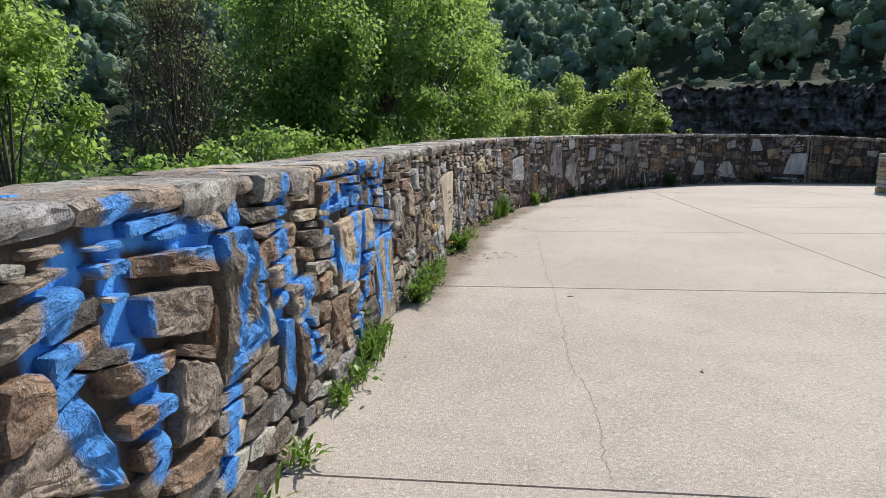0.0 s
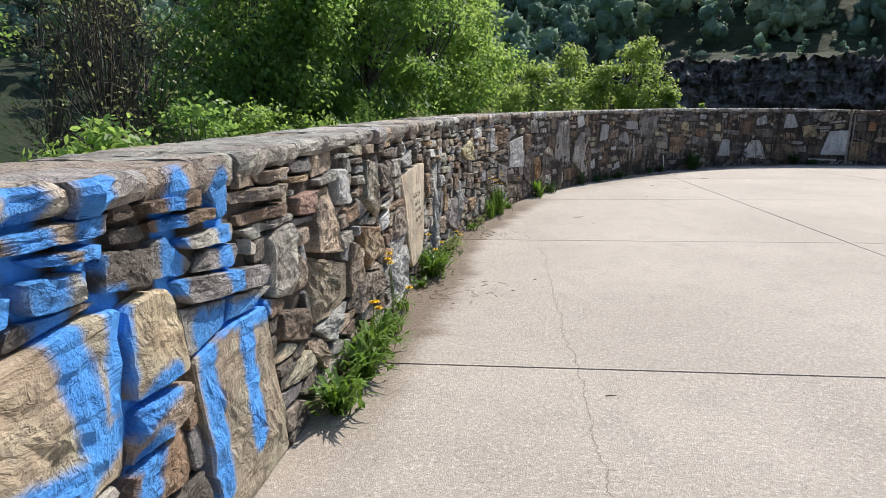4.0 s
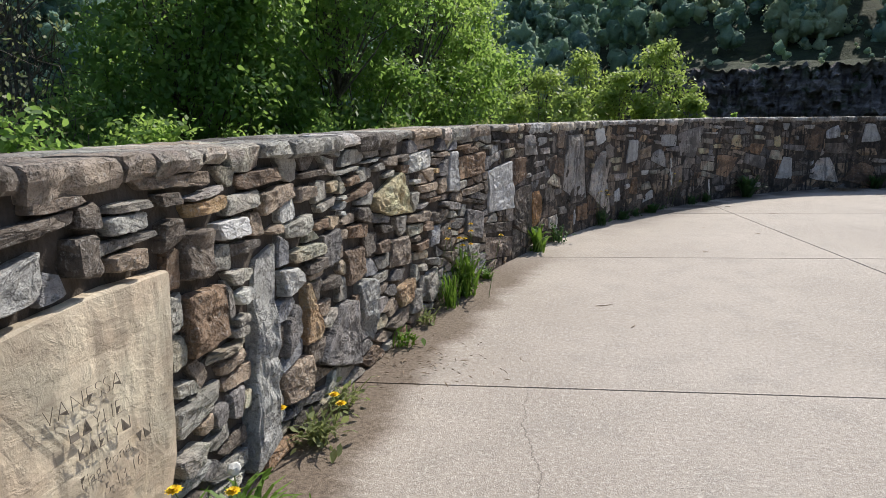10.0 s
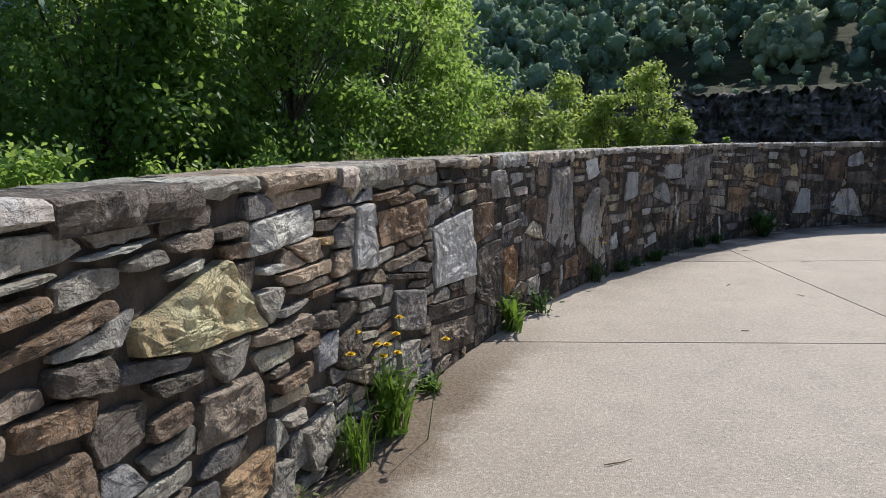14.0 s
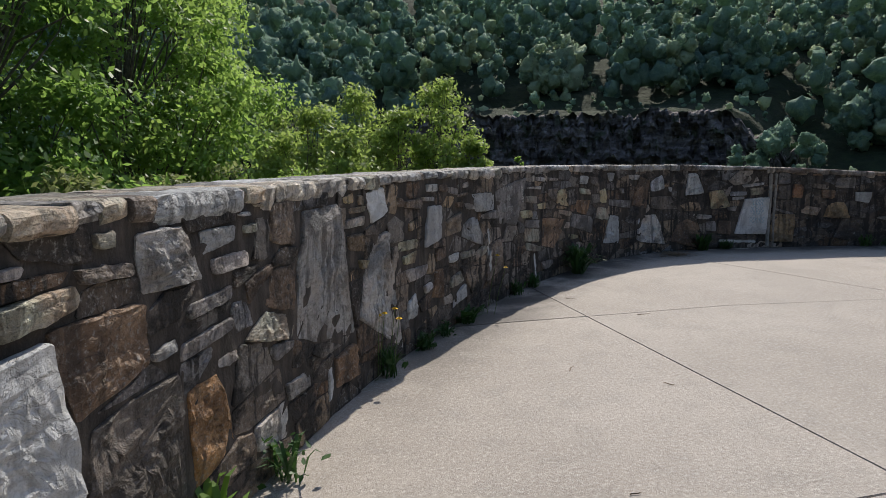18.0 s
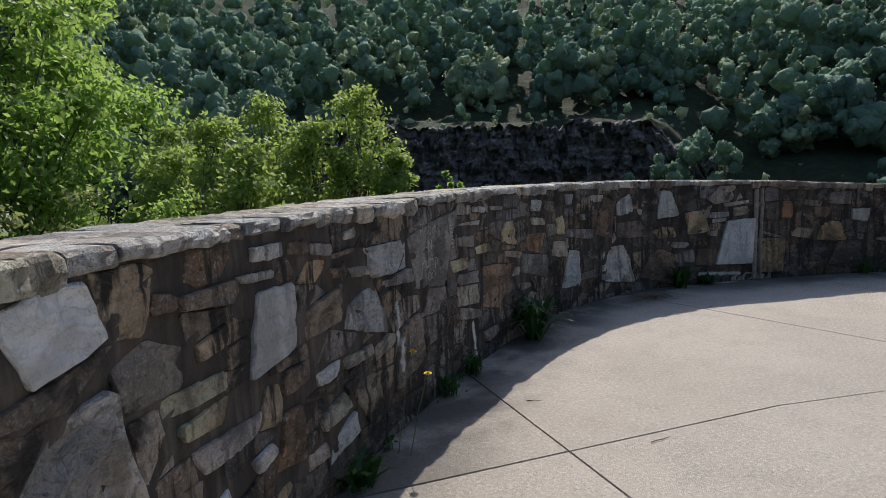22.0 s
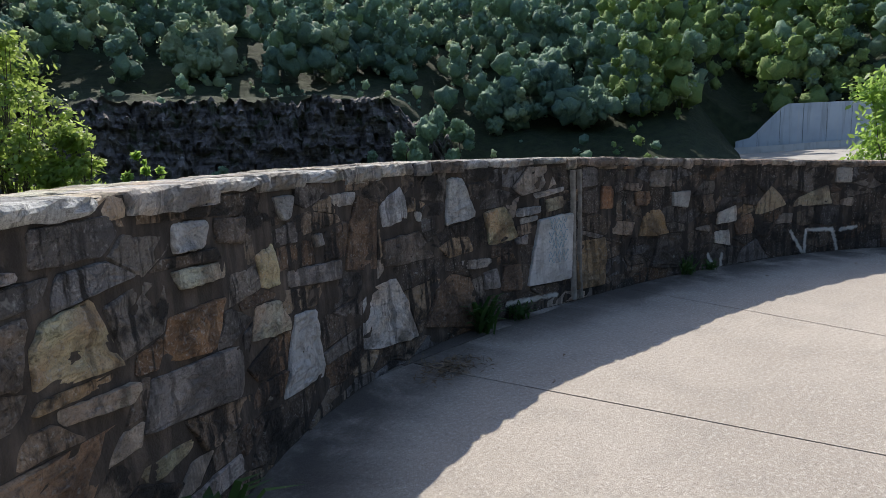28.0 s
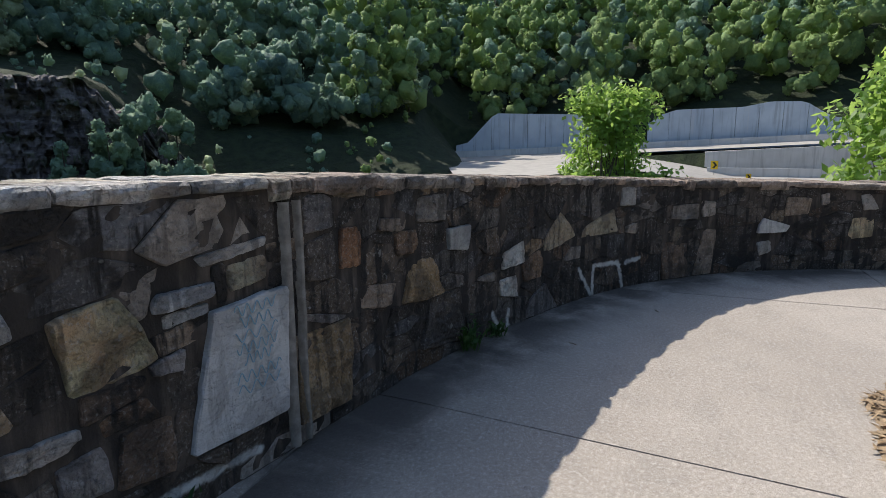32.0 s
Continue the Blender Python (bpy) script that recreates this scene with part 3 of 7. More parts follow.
rock(5.59, 0.66, 0.26, 0.05, "tan", -1, -12, -0.03, 0.07)
rock(5.59, 0.79, 0.22, 0.05, "grey", -5, 1, -0.01, -0.51)
rock(5.59, 0.86, 0.20, 0.04, "grey", -8, 6, -0.02, -0.02)
rock(5.62, 0.58, 0.21, 0.08, "orange", 2, -4, -0.01, 0.05)
rock(5.62, 1.00, 0.32, 0.07, "brown", 3, -12, 0.02, 0.10)
rock(5.64, 0.56, 0.18, 0.08, "orange", -2, -15, 0.03, -0.07)
rock(5.65, 0.84, 0.07, 0.02, "dark", -3, 3, 0.06, 0.21)
rock(5.67, 1.01, 0.29, 0.08, "brown", 5, 6, -0.05, -0.27)
rock(5.80, 0.36, 0.28, 0.22, "brown", -4, 4, -0.02, -0.10)
rock(5.83, 0.41, 0.16, 0.11, "slate", -25, -1, -0.04, 0.18)
rock(5.83, 0.91, 0.29, 0.04, "greybrown", 5, 6, 0.03, 0.30)
rock(5.88, 0.07, 0.49, 0.17, "slate", -2, 2, 0.05, 0.15)
rock(6.00, 0.66, 0.45, 0.36, "blocktan", -1, 4, 0.02, 0.07)
rock(6.06, 1.04, 0.40, 0.07, "greybrown", -3, -2, 0.00, -0.02)
rock(6.07, 0.24, 0.16, 0.07, "grey", -5, -9, 0.04, 0.13)
rock(6.07, 0.36, 0.20, 0.11, "brown", 7, 0, 0.09, -0.06)
rock(6.09, 0.92, 0.18, 0.07, "grey", -5, 7, 0.03, -0.05)
rock(6.12, 0.98, 0.18, 0.03, "greybrown", -4, -14, 0.08, 0.17)
rock(6.29, 0.91, 0.18, 0.09, "dark", -8, 8, 0.03, 0.05)
rock(6.32, 0.39, 0.26, 0.13, "brown", -6, 1, -0.08, 0.13)
rock(6.35, 0.53, 0.22, 0.11, "greybrown", 2, 8, -0.00, -0.21)
rock(6.35, 0.72, 0.20, 0.24, "blocktan", -2, -5, -0.13, 0.01)
rock(6.36, 0.17, 0.30, 0.24, "dark", -8, 0, -0.02, 0.19)
rock(6.49, 1.04, 0.30, 0.06, "brown", -4, 2, 0.03, -0.01)
rock(6.54, 0.98, 0.28, 0.04, "brown", -1, -19, 0.07, -0.05)
rock(6.65, 0.91, 0.30, 0.05, "grey", -4, -1, 0.04, 0.20)
rock(6.73, 0.76, 0.51, 0.08, "slate", -9, -14, 0.06, -0.02)
rock(6.78, 0.29, 0.50, 0.66, "blocktan", -3, -10, -0.06, 0.04)
rock(6.87, 0.83, 0.05, 0.05, "grey", -21, 8, -0.03, -0.20)
rock(6.95, 0.56, 0.22, 0.07, "tan", -23, -5, -0.00, 0.22)
rock(6.95, 0.99, 0.37, 0.05, "greybrown", -3, 21, 0.17, 0.15)
rock(6.95, 0.69, 0.26, 0.09, "dark", -18, 17, 0.04, -0.13)
rock(6.99, 0.92, 0.34, 0.05, "brown", -1, -5, 0.04, 0.10)
rock(7.02, 0.77, 0.21, 0.03, "slate", -10, -15, 0.02, 0.46)
rock(7.06, 0.98, 0.20, 0.04, "dark", -2, 5, 0.07, 0.09)
rock(7.06, 1.05, 0.23, 0.07, "greybrown", 0, -34, 0.21, -0.40)
rock(7.08, 0.88, 0.30, 0.05, "grey", -2, -29, 0.04, -0.27)
rock(7.11, 0.72, 0.21, 0.25, "grey", -5, 3, -0.03, 0.14)
rock(7.19, 0.46, 0.28, 0.12, "brown", -18, 5, -0.05, 0.12)
rock(7.22, 0.66, 0.19, 0.16, "greybrown", -18, 5, -0.18, -0.25)
rock(7.23, 0.96, 0.04, 0.03, "grey", -3, 11, 0.00, 0.01)
rock(7.30, 0.78, 0.11, 0.07, "greybrown", 2, -8, 0.08, -0.03)
rock(7.34, 1.00, 0.23, 0.03, "orange", -2, -11, 0.04, 0.05)
rock(7.38, 0.90, 0.26, 0.09, "redbrown", -3, 8, 0.02, 0.12)
rock(7.44, 0.24, 0.10, 0.20, "greybrown", 7, -38, 0.07, -0.03)
rock(7.60, 0.79, 0.27, 0.28, "greybrown", -9, 8, -0.51, 0.09)
rock(7.61, 0.97, 0.25, 0.04, "grey", 2, -8, 0.06, 0.13)
rock(7.63, 0.49, 0.52, 0.24, "rough", -10, -4, 0.03, -0.27)
rock(7.68, 0.32, 0.18, 0.34, "pale", -41, 79, -0.28, -0.17)
rock(7.70, 0.64, 0.09, 0.13, "dark", -42, 5, -0.13, -0.02)
rock(7.80, 0.75, 0.10, 0.07, "greybrown", 1, -16, -0.20, 0.14)
rock(7.84, 0.91, 0.22, 0.17, "white", -4, -5, -0.12, 0.01)
rock(7.86, 0.73, 0.14, 0.04, "dark", -5, -4, -0.07, 0.41)
rock(7.87, 0.66, 0.24, 0.06, "grey", 0, -6, 0.02, -0.30)
rock(7.89, 0.91, 0.21, 0.17, "paleblue", 1, -3, -0.04, 0.01)
rock(7.90, 1.05, 0.21, 0.02, "grey", 1, -9, 0.03, -0.04)
rock(7.98, 0.76, 0.21, 0.08, "brown", 3, -28, -0.09, 0.22)
rock(7.99, 0.47, 0.25, 0.18, "tan", -17, 5, -0.18, 0.37)
rock(8.05, 0.85, 0.08, 0.04, "greybrown", 4, 11, 0.03, 0.26)
rock(8.05, 0.66, 0.07, 0.06, "blue", 1, -24, -0.12, -0.04)
rock(8.05, 0.47, 0.25, 0.22, "greybrown", -6, 13, -0.06, -0.31)
rock(8.06, 0.75, 0.23, 0.06, "dark", 0, -13, 0.11, 0.02)
rock(8.09, 0.93, 0.15, 0.05, "pale", -5, 1, 0.06, 0.13)
rock(8.11, 1.06, 0.16, 0.02, "greybrown", 0, 1, 0.09, -0.02)
rock(8.11, 1.01, 0.17, 0.03, "dark", -2, -6, 0.07, 0.24)
rock(8.14, 0.91, 0.18, 0.05, "grey", -2, -3, 0.07, -0.01)
rock(8.24, 0.28, 0.21, 0.16, "brown", -8, -8, -0.05, 0.29)
rock(8.30, 0.86, 0.25, 0.29, "tan", -17, 0, -0.42, 0.17)
rock(8.34, 0.29, 0.48, 0.16, "dark", -4, 22, -0.42, -0.17)
rock(8.34, 1.06, 0.18, 0.06, "greybrown", -3, 5, 0.03, -0.01)
rock(8.35, 0.53, 0.36, 0.24, "orange", -3, -25, 0.00, -0.22)
rock(8.36, 0.85, 0.28, 0.28, "tan", -21, 5, -0.31, 0.13)
rock(8.41, 0.51, 0.36, 0.21, "orange", -4, -2, 0.20, -0.25)
rock(8.47, 0.92, 0.08, 0.09, "grey", 1, 0, 0.03, 0.21)
rock(8.50, 0.23, 0.24, 0.18, "pink", 20, -14, -0.12, 0.28)
rock(8.56, 1.05, 0.18, 0.05, "dark", -1, 2, 0.04, 0.04)
rock(8.65, 0.88, 0.23, 0.16, "dark", -4, -17, -0.26, 0.00)
rock(8.68, 0.86, 0.14, 0.19, "brown", 8, 3, 0.20, 0.21)
rock(8.69, 0.48, 0.16, 0.08, "brown", -4, -13, 0.04, -0.14)
rock(8.69, 0.61, 0.22, 0.09, "white", 10, -10, 0.03, -0.06)
rock(8.69, 0.37, 0.19, 0.06, "brown", 0, 1, 0.07, 0.27)
rock(8.73, 0.75, 0.41, 0.05, "dark", 6, -37, -0.04, 0.17)
rock(8.80, 1.01, 0.26, 0.06, "dark", -2, 30, 0.11, 0.30)
rock(8.93, 0.66, 0.29, 0.03, "brown", 5, -18, 0.01, 0.05)
rock(8.95, 1.03, 0.08, 0.05, "greybrown", 8, 0, 0.04, 0.22)
rock(8.97, 0.90, 0.27, 0.12, "grey", -3, 3, -0.05, 0.03)
rock(8.98, 0.54, 0.27, 0.20, "greybrown", 4, -5, -0.39, -0.02)
rock(8.99, 0.15, 0.46, 0.37, "pale", 10, -14, -0.08, -0.05)
rock(9.09, 1.02, 0.15, 0.06, "dark", -4, 6, 0.04, 0.10)
rock(9.27, 0.93, 0.25, 0.08, "pale", 8, -1, 0.08, 0.22)
rock(9.38, 1.04, 0.23, 0.04, "dark", 7, -31, 0.06, 0.01)
rock(9.45, 0.51, 0.51, 0.69, "cream", 5, -3, 0.33, -0.03)
rock(9.45, 1.08, 0.14, 0.04, "dark", -2, 10, 0.00, 0.13)
rock(9.50, 0.96, 0.08, 0.10, "dark", -5, 6, 0.11, 0.06)
rock(9.54, 0.98, 0.07, 0.07, "grey", 7, 1, -0.14, 0.05)
rock(9.63, 0.92, 0.12, 0.05, "greybrown", -2, 10, 0.01, 0.12)
rock(9.65, 1.01, 0.14, 0.05, "pale", 2, -13, -0.01, 0.04)
rock(9.67, 1.04, 0.13, 0.05, "grey", 1, -12, 0.06, 0.05)
rock(9.79, 0.30, 0.14, 0.07, "grey", 3, -15, 0.01, -0.12)
rock(9.80, 0.51, 0.09, 0.05, "grey", -7, -4, -0.01, 0.03)
rock(9.81, 0.96, 0.10, 0.07, "dark", 15, 5, -0.01, -0.18)
rock(9.83, 1.05, 0.13, 0.04, "dark", 0, 11, 0.07, -0.10)
rock(9.85, 0.43, 0.25, 0.08, "grey", 3, 9, -0.01, -0.13)
rock(9.91, 0.88, 0.14, 0.15, "dark", -2, 5, 0.09, 0.06)
rock(9.93, 0.68, 0.20, 0.18, "brown", 0, 3, -0.05, -0.02)
rock(9.94, 0.90, 0.17, 0.12, "grey", 6, -13, -0.22, 0.06)
rock(9.95, 0.35, 0.08, 0.07, "slate", 8, 4, 0.07, -0.02)
rock(9.98, 1.01, 0.19, 0.05, "orange", 3, 12, 0.13, -0.01)
rock(10.00, 1.04, 0.20, 0.04, "pink", 10, -21, 0.07, -0.34)
rock(10.02, 0.54, 0.23, 0.03, "tan", -2, -3, 0.03, -0.16)
rock(10.02, 0.69, 0.05, 0.09, "orange", 8, 8, -0.18, -0.34)
rock(10.04, 0.35, 0.07, 0.10, "slate", -5, 14, 0.12, 0.09)
rock(10.08, 1.04, 0.05, 0.04, "orange", 11, 2, -0.16, -0.20)
rock(10.10, 0.58, 0.09, 0.04, "grey", -3, -3, 0.11, 0.16)
rock(10.11, 0.68, 0.10, 0.04, "tan", 7, -3, -0.03, 0.08)
rock(10.12, 0.61, 0.09, 0.04, "grey", -4, -2, 0.09, 0.06)
rock(10.12, 0.92, 0.18, 0.07, "white", -1, -15, -0.00, 0.11)
rock(10.14, 0.69, 0.11, 0.05, "pale", -4, 0, 0.08, 0.07)
rock(10.14, 0.94, 0.18, 0.06, "white", 0, -15, -0.06, 0.21)
rock(10.14, 0.95, 0.18, 0.06, "white", 1, -14, -0.04, 0.29)
rock(10.14, 0.76, 0.16, 0.05, "grey", -2, -23, 0.13, -0.31)
rock(10.16, 0.78, 0.16, 0.05, "grey", -4, -9, 0.09, -0.08)
rock(10.18, 0.85, 0.17, 0.04, "dark", 1, 2, 0.06, -0.34)
rock(10.20, 0.86, 0.14, 0.04, "dark", -7, -3, 0.05, -0.02)
rock(10.24, 0.45, 0.18, 0.74, "pale", 11, 12, -0.14, 0.01)
rock(10.27, 1.06, 0.20, 0.04, "brown", 5, -13, 0.05, 0.04)
rock(10.31, 1.07, 0.29, 0.06, "brown", 3, -25, -0.02, -0.04)
rock(10.37, 0.87, 0.09, 0.03, "greybrown", 3, -10, 0.02, 0.38)
rock(10.39, 0.96, 0.21, 0.08, "greybrown", 8, -9, 0.02, -0.05)
rock(10.43, 0.99, 0.28, 0.07, "greybrown", 7, -9, -0.03, -0.29)
rock(10.45, 0.45, 0.08, 0.19, "pale", 6, -2, -0.36, -0.02)
rock(10.46, 0.47, 0.14, 0.13, "slate", 30, -2, -0.15, -0.00)
rock(10.46, 1.07, 0.16, 0.03, "ochre", 8, -37, -0.11, 0.12)
rock(10.47, 0.66, 0.14, 0.10, "pale", 1, 2, 0.05, -0.15)
rock(10.48, 0.65, 0.12, 0.09, "pale", -5, -7, 0.02, -0.07)
rock(10.48, 0.24, 0.24, 0.16, "greybrown", -6, -5, -0.06, 0.16)
rock(10.50, 0.83, 0.13, 0.05, "grey", 9, -10, -0.04, 0.09)
rock(10.55, 0.85, 0.20, 0.08, "grey", 1, 25, 0.23, 0.19)
rock(10.57, 0.90, 0.21, 0.02, "dark", 1, 24, 0.03, 0.10)
rock(10.60, 0.75, 0.26, 0.04, "grey", 1, 10, 0.09, 0.03)
rock(10.61, 0.74, 0.26, 0.06, "tan", -1, -16, -0.01, 0.08)
rock(10.62, 0.49, 0.12, 0.27, "orange", -1, -11, -0.59, 0.02)
rock(10.62, 0.98, 0.19, 0.06, "greybrown", 1, -17, 0.07, -0.18)
rock(10.62, 0.53, 0.13, 0.19, "tan", -3, -11, -0.27, 0.17)
rock(10.63, 0.83, 0.09, 0.04, "brown", 14, 9, 0.02, 0.11)
rock(10.67, 1.00, 0.16, 0.05, "dark", 2, 32, 0.18, 0.22)
rock(10.67, 0.64, 0.16, 0.05, "greybrown", 3, -13, 0.03, -0.03)
rock(10.67, 0.67, 0.17, 0.05, "dark", 2, 7, 0.00, 0.03)
rock(10.71, 1.05, 0.25, 0.03, "dark", 1, -11, 0.05, 0.02)
rock(10.76, 0.83, 0.13, 0.04, "brown", 3, 1, 0.15, 0.01)
rock(10.81, 0.56, 0.18, 0.05, "dark", -3, 9, 0.00, 0.13)
rock(10.83, 0.91, 0.20, 0.04, "grey", 6, -12, 0.06, -0.07)
rock(10.83, 0.90, 0.19, 0.02, "tan", 14, -8, 0.04, 0.11)
rock(10.84, 0.71, 0.18, 0.15, "slate", 4, 2, 0.07, 0.02)
rock(10.85, 0.69, 0.14, 0.18, "slate", 5, -7, -0.11, 0.07)
rock(10.89, 0.98, 0.11, 0.05, "tan", 4, 0, 0.06, -0.00)
rock(10.93, 0.29, 0.32, 0.30, "slate", -18, 20, -0.57, 0.08)
rock(10.94, 0.92, 0.10, 0.02, "grey", 7, 1, -0.03, 0.08)
rock(10.97, 0.85, 0.05, 0.02, "pale", 1, -6, 0.03, 0.45)
rock(10.99, 1.05, 0.24, 0.02, "grey", 5, -9, 0.03, 0.13)
rock(11.04, 1.00, 0.14, 0.03, "dark", 2, 10, 0.14, 0.36)
rock(11.04, 1.04, 0.25, 0.02, "grey", 4, -16, 0.00, -0.08)
rock(11.08, 0.91, 0.25, 0.03, "brown", 10, -7, 0.04, 0.24)
rock(11.08, 0.99, 0.13, 0.04, "brown", 7, -2, -0.00, 0.05)
rock(11.10, 0.58, 0.23, 0.16, "brown", 0, -5, -0.03, -0.13)
rock(11.13, 0.74, 0.19, 0.07, "brown", -5, 9, 0.10, 0.15)
rock(11.15, 0.83, 0.19, 0.05, "dark", -3, 8, 0.00, 0.24)
rock(11.16, 0.92, 0.31, 0.04, "brown", 10, -15, -0.00, 0.18)
rock(11.21, 0.81, 0.17, 0.08, "dark", -11, 6, 0.02, 0.13)
rock(11.21, 0.73, 0.20, 0.06, "greybrown", -2, 1, 0.04, 0.12)
rock(11.21, 0.32, 0.20, 0.29, "pale", -22, -1, 0.18, 0.28)
rock(11.35, 1.07, 0.26, 0.02, "pale", 4, -50, 0.03, -0.15)
rock(11.42, 1.03, 0.14, 0.04, "grey", 3, -18, -0.04, 0.20)
rock(11.45, 0.60, 0.16, 0.07, "brown", -1, -7, -0.04, 0.09)
rock(11.51, 0.69, 0.24, 0.05, "dark", -8, -11, 0.07, -0.18)
rock(11.54, 0.98, 0.18, 0.03, "grey", 8, 10, 0.08, 0.25)
rock(11.58, 1.05, 0.17, 0.05, "greybrown", 1, 2, 0.12, 0.22)
rock(11.59, 0.85, 0.47, 0.20, "honey", 1, -28, -0.13, 0.56)
rock(11.71, 0.52, 0.32, 0.17, "greybrown", -6, 0, -0.15, 0.05)
rock(11.74, 1.06, 0.16, 0.04, "dark", 3, -3, 0.05, 0.18)
rock(11.74, 1.00, 0.17, 0.05, "brown", -5, -1, 0.04, 0.10)
rock(11.74, 0.26, 0.24, 0.13, "orange", 0, 5, 0.10, 0.05)
rock(11.89, 0.17, 0.17, 0.15, "grey", -6, 14, -0.11, 0.00)
rock(11.93, 0.91, 0.12, 0.03, "pale", -2, 9, 0.14, 0.01)
rock(11.96, 0.55, 0.12, 0.04, "dark", 0, -5, 0.08, 0.16)
rock(12.00, 0.68, 0.34, 0.06, "greybrown", -4, -12, -0.01, 0.25)
rock(12.03, 0.35, 0.16, 0.05, "grey", -7, -18, -0.01, 0.14)
rock(12.04, 1.03, 0.41, 0.12, "pale", 3, 4, 0.01, 0.04)
rock(12.06, 0.49, 0.26, 0.06, "brown", -3, -3, 0.04, 0.16)
rock(12.07, 0.75, 0.20, 0.03, "slate", 3, 43, -0.09, -0.37)
rock(12.09, 0.69, 0.12, 0.04, "tan", 13, 2, -0.06, -0.23)
rock(12.11, 0.61, 0.13, 0.06, "grey", 8, -25, 0.05, -0.11)
rock(12.13, 0.60, 0.15, 0.06, "brown", 0, -13, 0.00, 0.20)
rock(12.14, 1.07, 0.09, 0.07, "tan", 1, -8, -0.23, -0.12)
rock(12.14, 0.98, 0.12, 0.02, "greybrown", 13, 18, 0.03, 0.06)
rock(12.18, 0.85, 0.37, 0.06, "greybrown", -1, -19, 0.08, 0.11)
rock(12.19, 0.19, 0.21, 0.20, "grey", 0, 0, 0.11, 0.10)
rock(12.19, 0.87, 0.25, 0.06, "greybrown", -1, -15, -0.10, -0.04)
rock(12.23, 1.04, 0.05, 0.05, "grey", -7, -1, -0.00, 0.08)
rock(12.23, 0.35, 0.15, 0.05, "grey", -12, -6, 0.06, 0.29)
rock(12.28, 0.64, 0.18, 0.07, "dark", -11, -3, 0.01, 0.13)
rock(12.29, 0.76, 0.18, 0.03, "brown", 1, 8, -0.00, -0.14)
rock(12.31, 0.95, 0.11, 0.04, "orange", -2, -19, 0.16, 0.01)
rock(12.40, 1.05, 0.21, 0.04, "greybrown", 1, -37, -0.03, 0.26)
rock(12.45, 0.71, 0.11, 0.04, "slate", -9, 16, -0.05, 0.24)
rock(12.46, 0.47, 0.19, 0.17, "dark", -4, 0, 0.00, 0.28)
rock(12.56, 0.33, 0.25, 0.11, "greybrown", -17, 10, -0.11, 0.49)
rock(12.63, 0.92, 0.19, 0.29, "white", -1, 2, -0.22, 0.05)
rock(12.66, 0.67, 0.29, 0.06, "slate", -8, 2, 0.02, -0.09)
rock(12.90, 1.09, 0.34, 0.03, "brown", 4, -6, 0.02, -0.25)
rock(13.02, 0.20, 0.25, 0.25, "grey", -11, 9, -0.04, 0.05)
rock(13.03, 0.94, 0.49, 0.17, "brown", 3, -1, 0.04, -0.01)
rock(13.05, 0.66, 0.46, 0.05, "dark", -10, -41, 0.03, -0.11)
rock(13.05, 0.75, 0.42, 0.07, "greybrown", 3, -38, 0.01, 0.00)
rock(13.07, 0.48, 0.38, 0.21, "slate", -14, 10, 0.02, 0.07)
rock(13.40, 1.07, 0.20, 0.03, "grey", 6, -18, 0.06, 0.05)
rock(13.49, 0.72, 0.20, 0.33, "grey", -12, -15, -0.63, 0.20)
rock(13.52, 0.97, 0.30, 0.08, "grey", 11, -1, 0.10, -0.20)
rock(13.52, 1.02, 0.19, 0.11, "pale", 11, -2, -0.12, -0.16)
rock(13.56, 1.11, 0.13, 0.02, "slate", -2, -12, -0.00, 0.17)
rock(13.63, 0.18, 0.63, 0.19, "dark", -8, 5, -0.00, -0.03)
rock(13.63, 0.36, 0.65, 0.09, "dark", -6, 5, -0.00, -0.03)
rock(13.66, 0.70, 0.55, 0.40, "paleblue", 2, -5, -0.04, 0.12)
rock(13.74, 0.75, 0.27, 0.40, "pale", 10, -25, 0.13, -0.06)
rock(13.76, 1.10, 0.18, 0.03, "slate", 2, -12, 0.06, 0.25)
rock(13.81, 1.02, 0.30, 0.06, "grey", 4, 5, -0.03, 0.10)
rock(13.87, 1.17, 0.12, 0.02, "pale", -4, 9, 0.10, 0.14)
rock(13.88, 1.00, 0.26, 0.08, "greybrown", 5, -6, 0.05, -0.08)
rock(14.08, 0.83, 0.34, 0.24, "brown", 5, -11, 0.10, -0.15)
rock(14.11, 1.05, 0.23, 0.05, "dark", -3, -1, 0.03, -0.05)
rock(14.11, 1.14, 0.08, 0.05, "greybrown", 1, -2, 0.09, -0.00)
rock(14.18, 0.45, 0.43, 0.42, "dark", -10, 4, -0.06, 0.23)
rock(14.33, 0.76, 0.12, 0.04, "grey", 7, -7, 0.08, 0.06)
rock(14.38, 1.05, 0.28, 0.21, "grey", -1, -16, -0.17, 0.04)
rock(14.54, 0.42, 0.23, 0.34, "orange", 9, -9, -0.18, -0.05)
rock(14.56, 0.74, 0.32, 0.06, "slate", 5, 6, -0.01, -0.14)
rock(14.60, 0.73, 0.26, 0.07, "slate", 7, -31, 0.08, -0.28)
rock(14.60, 0.86, 0.30, 0.06, "slate", 3, 7, -0.00, -0.00)
rock(14.62, 1.23, 0.08, 0.04, "dark", 0, 2, 0.04, -0.05)
rock(14.67, 1.08, 0.23, 0.08, "pale", 4, 7, 0.08, -0.19)
rock(14.68, 1.07, 0.22, 0.08, "pale", 2, 6, 0.05, -0.14)
rock(14.68, 0.63, 0.11, 0.05, "grey", 7, -9, 0.09, -0.21)
rock(14.68, 0.62, 0.13, 0.05, "grey", 2, -3, 0.00, 0.11)
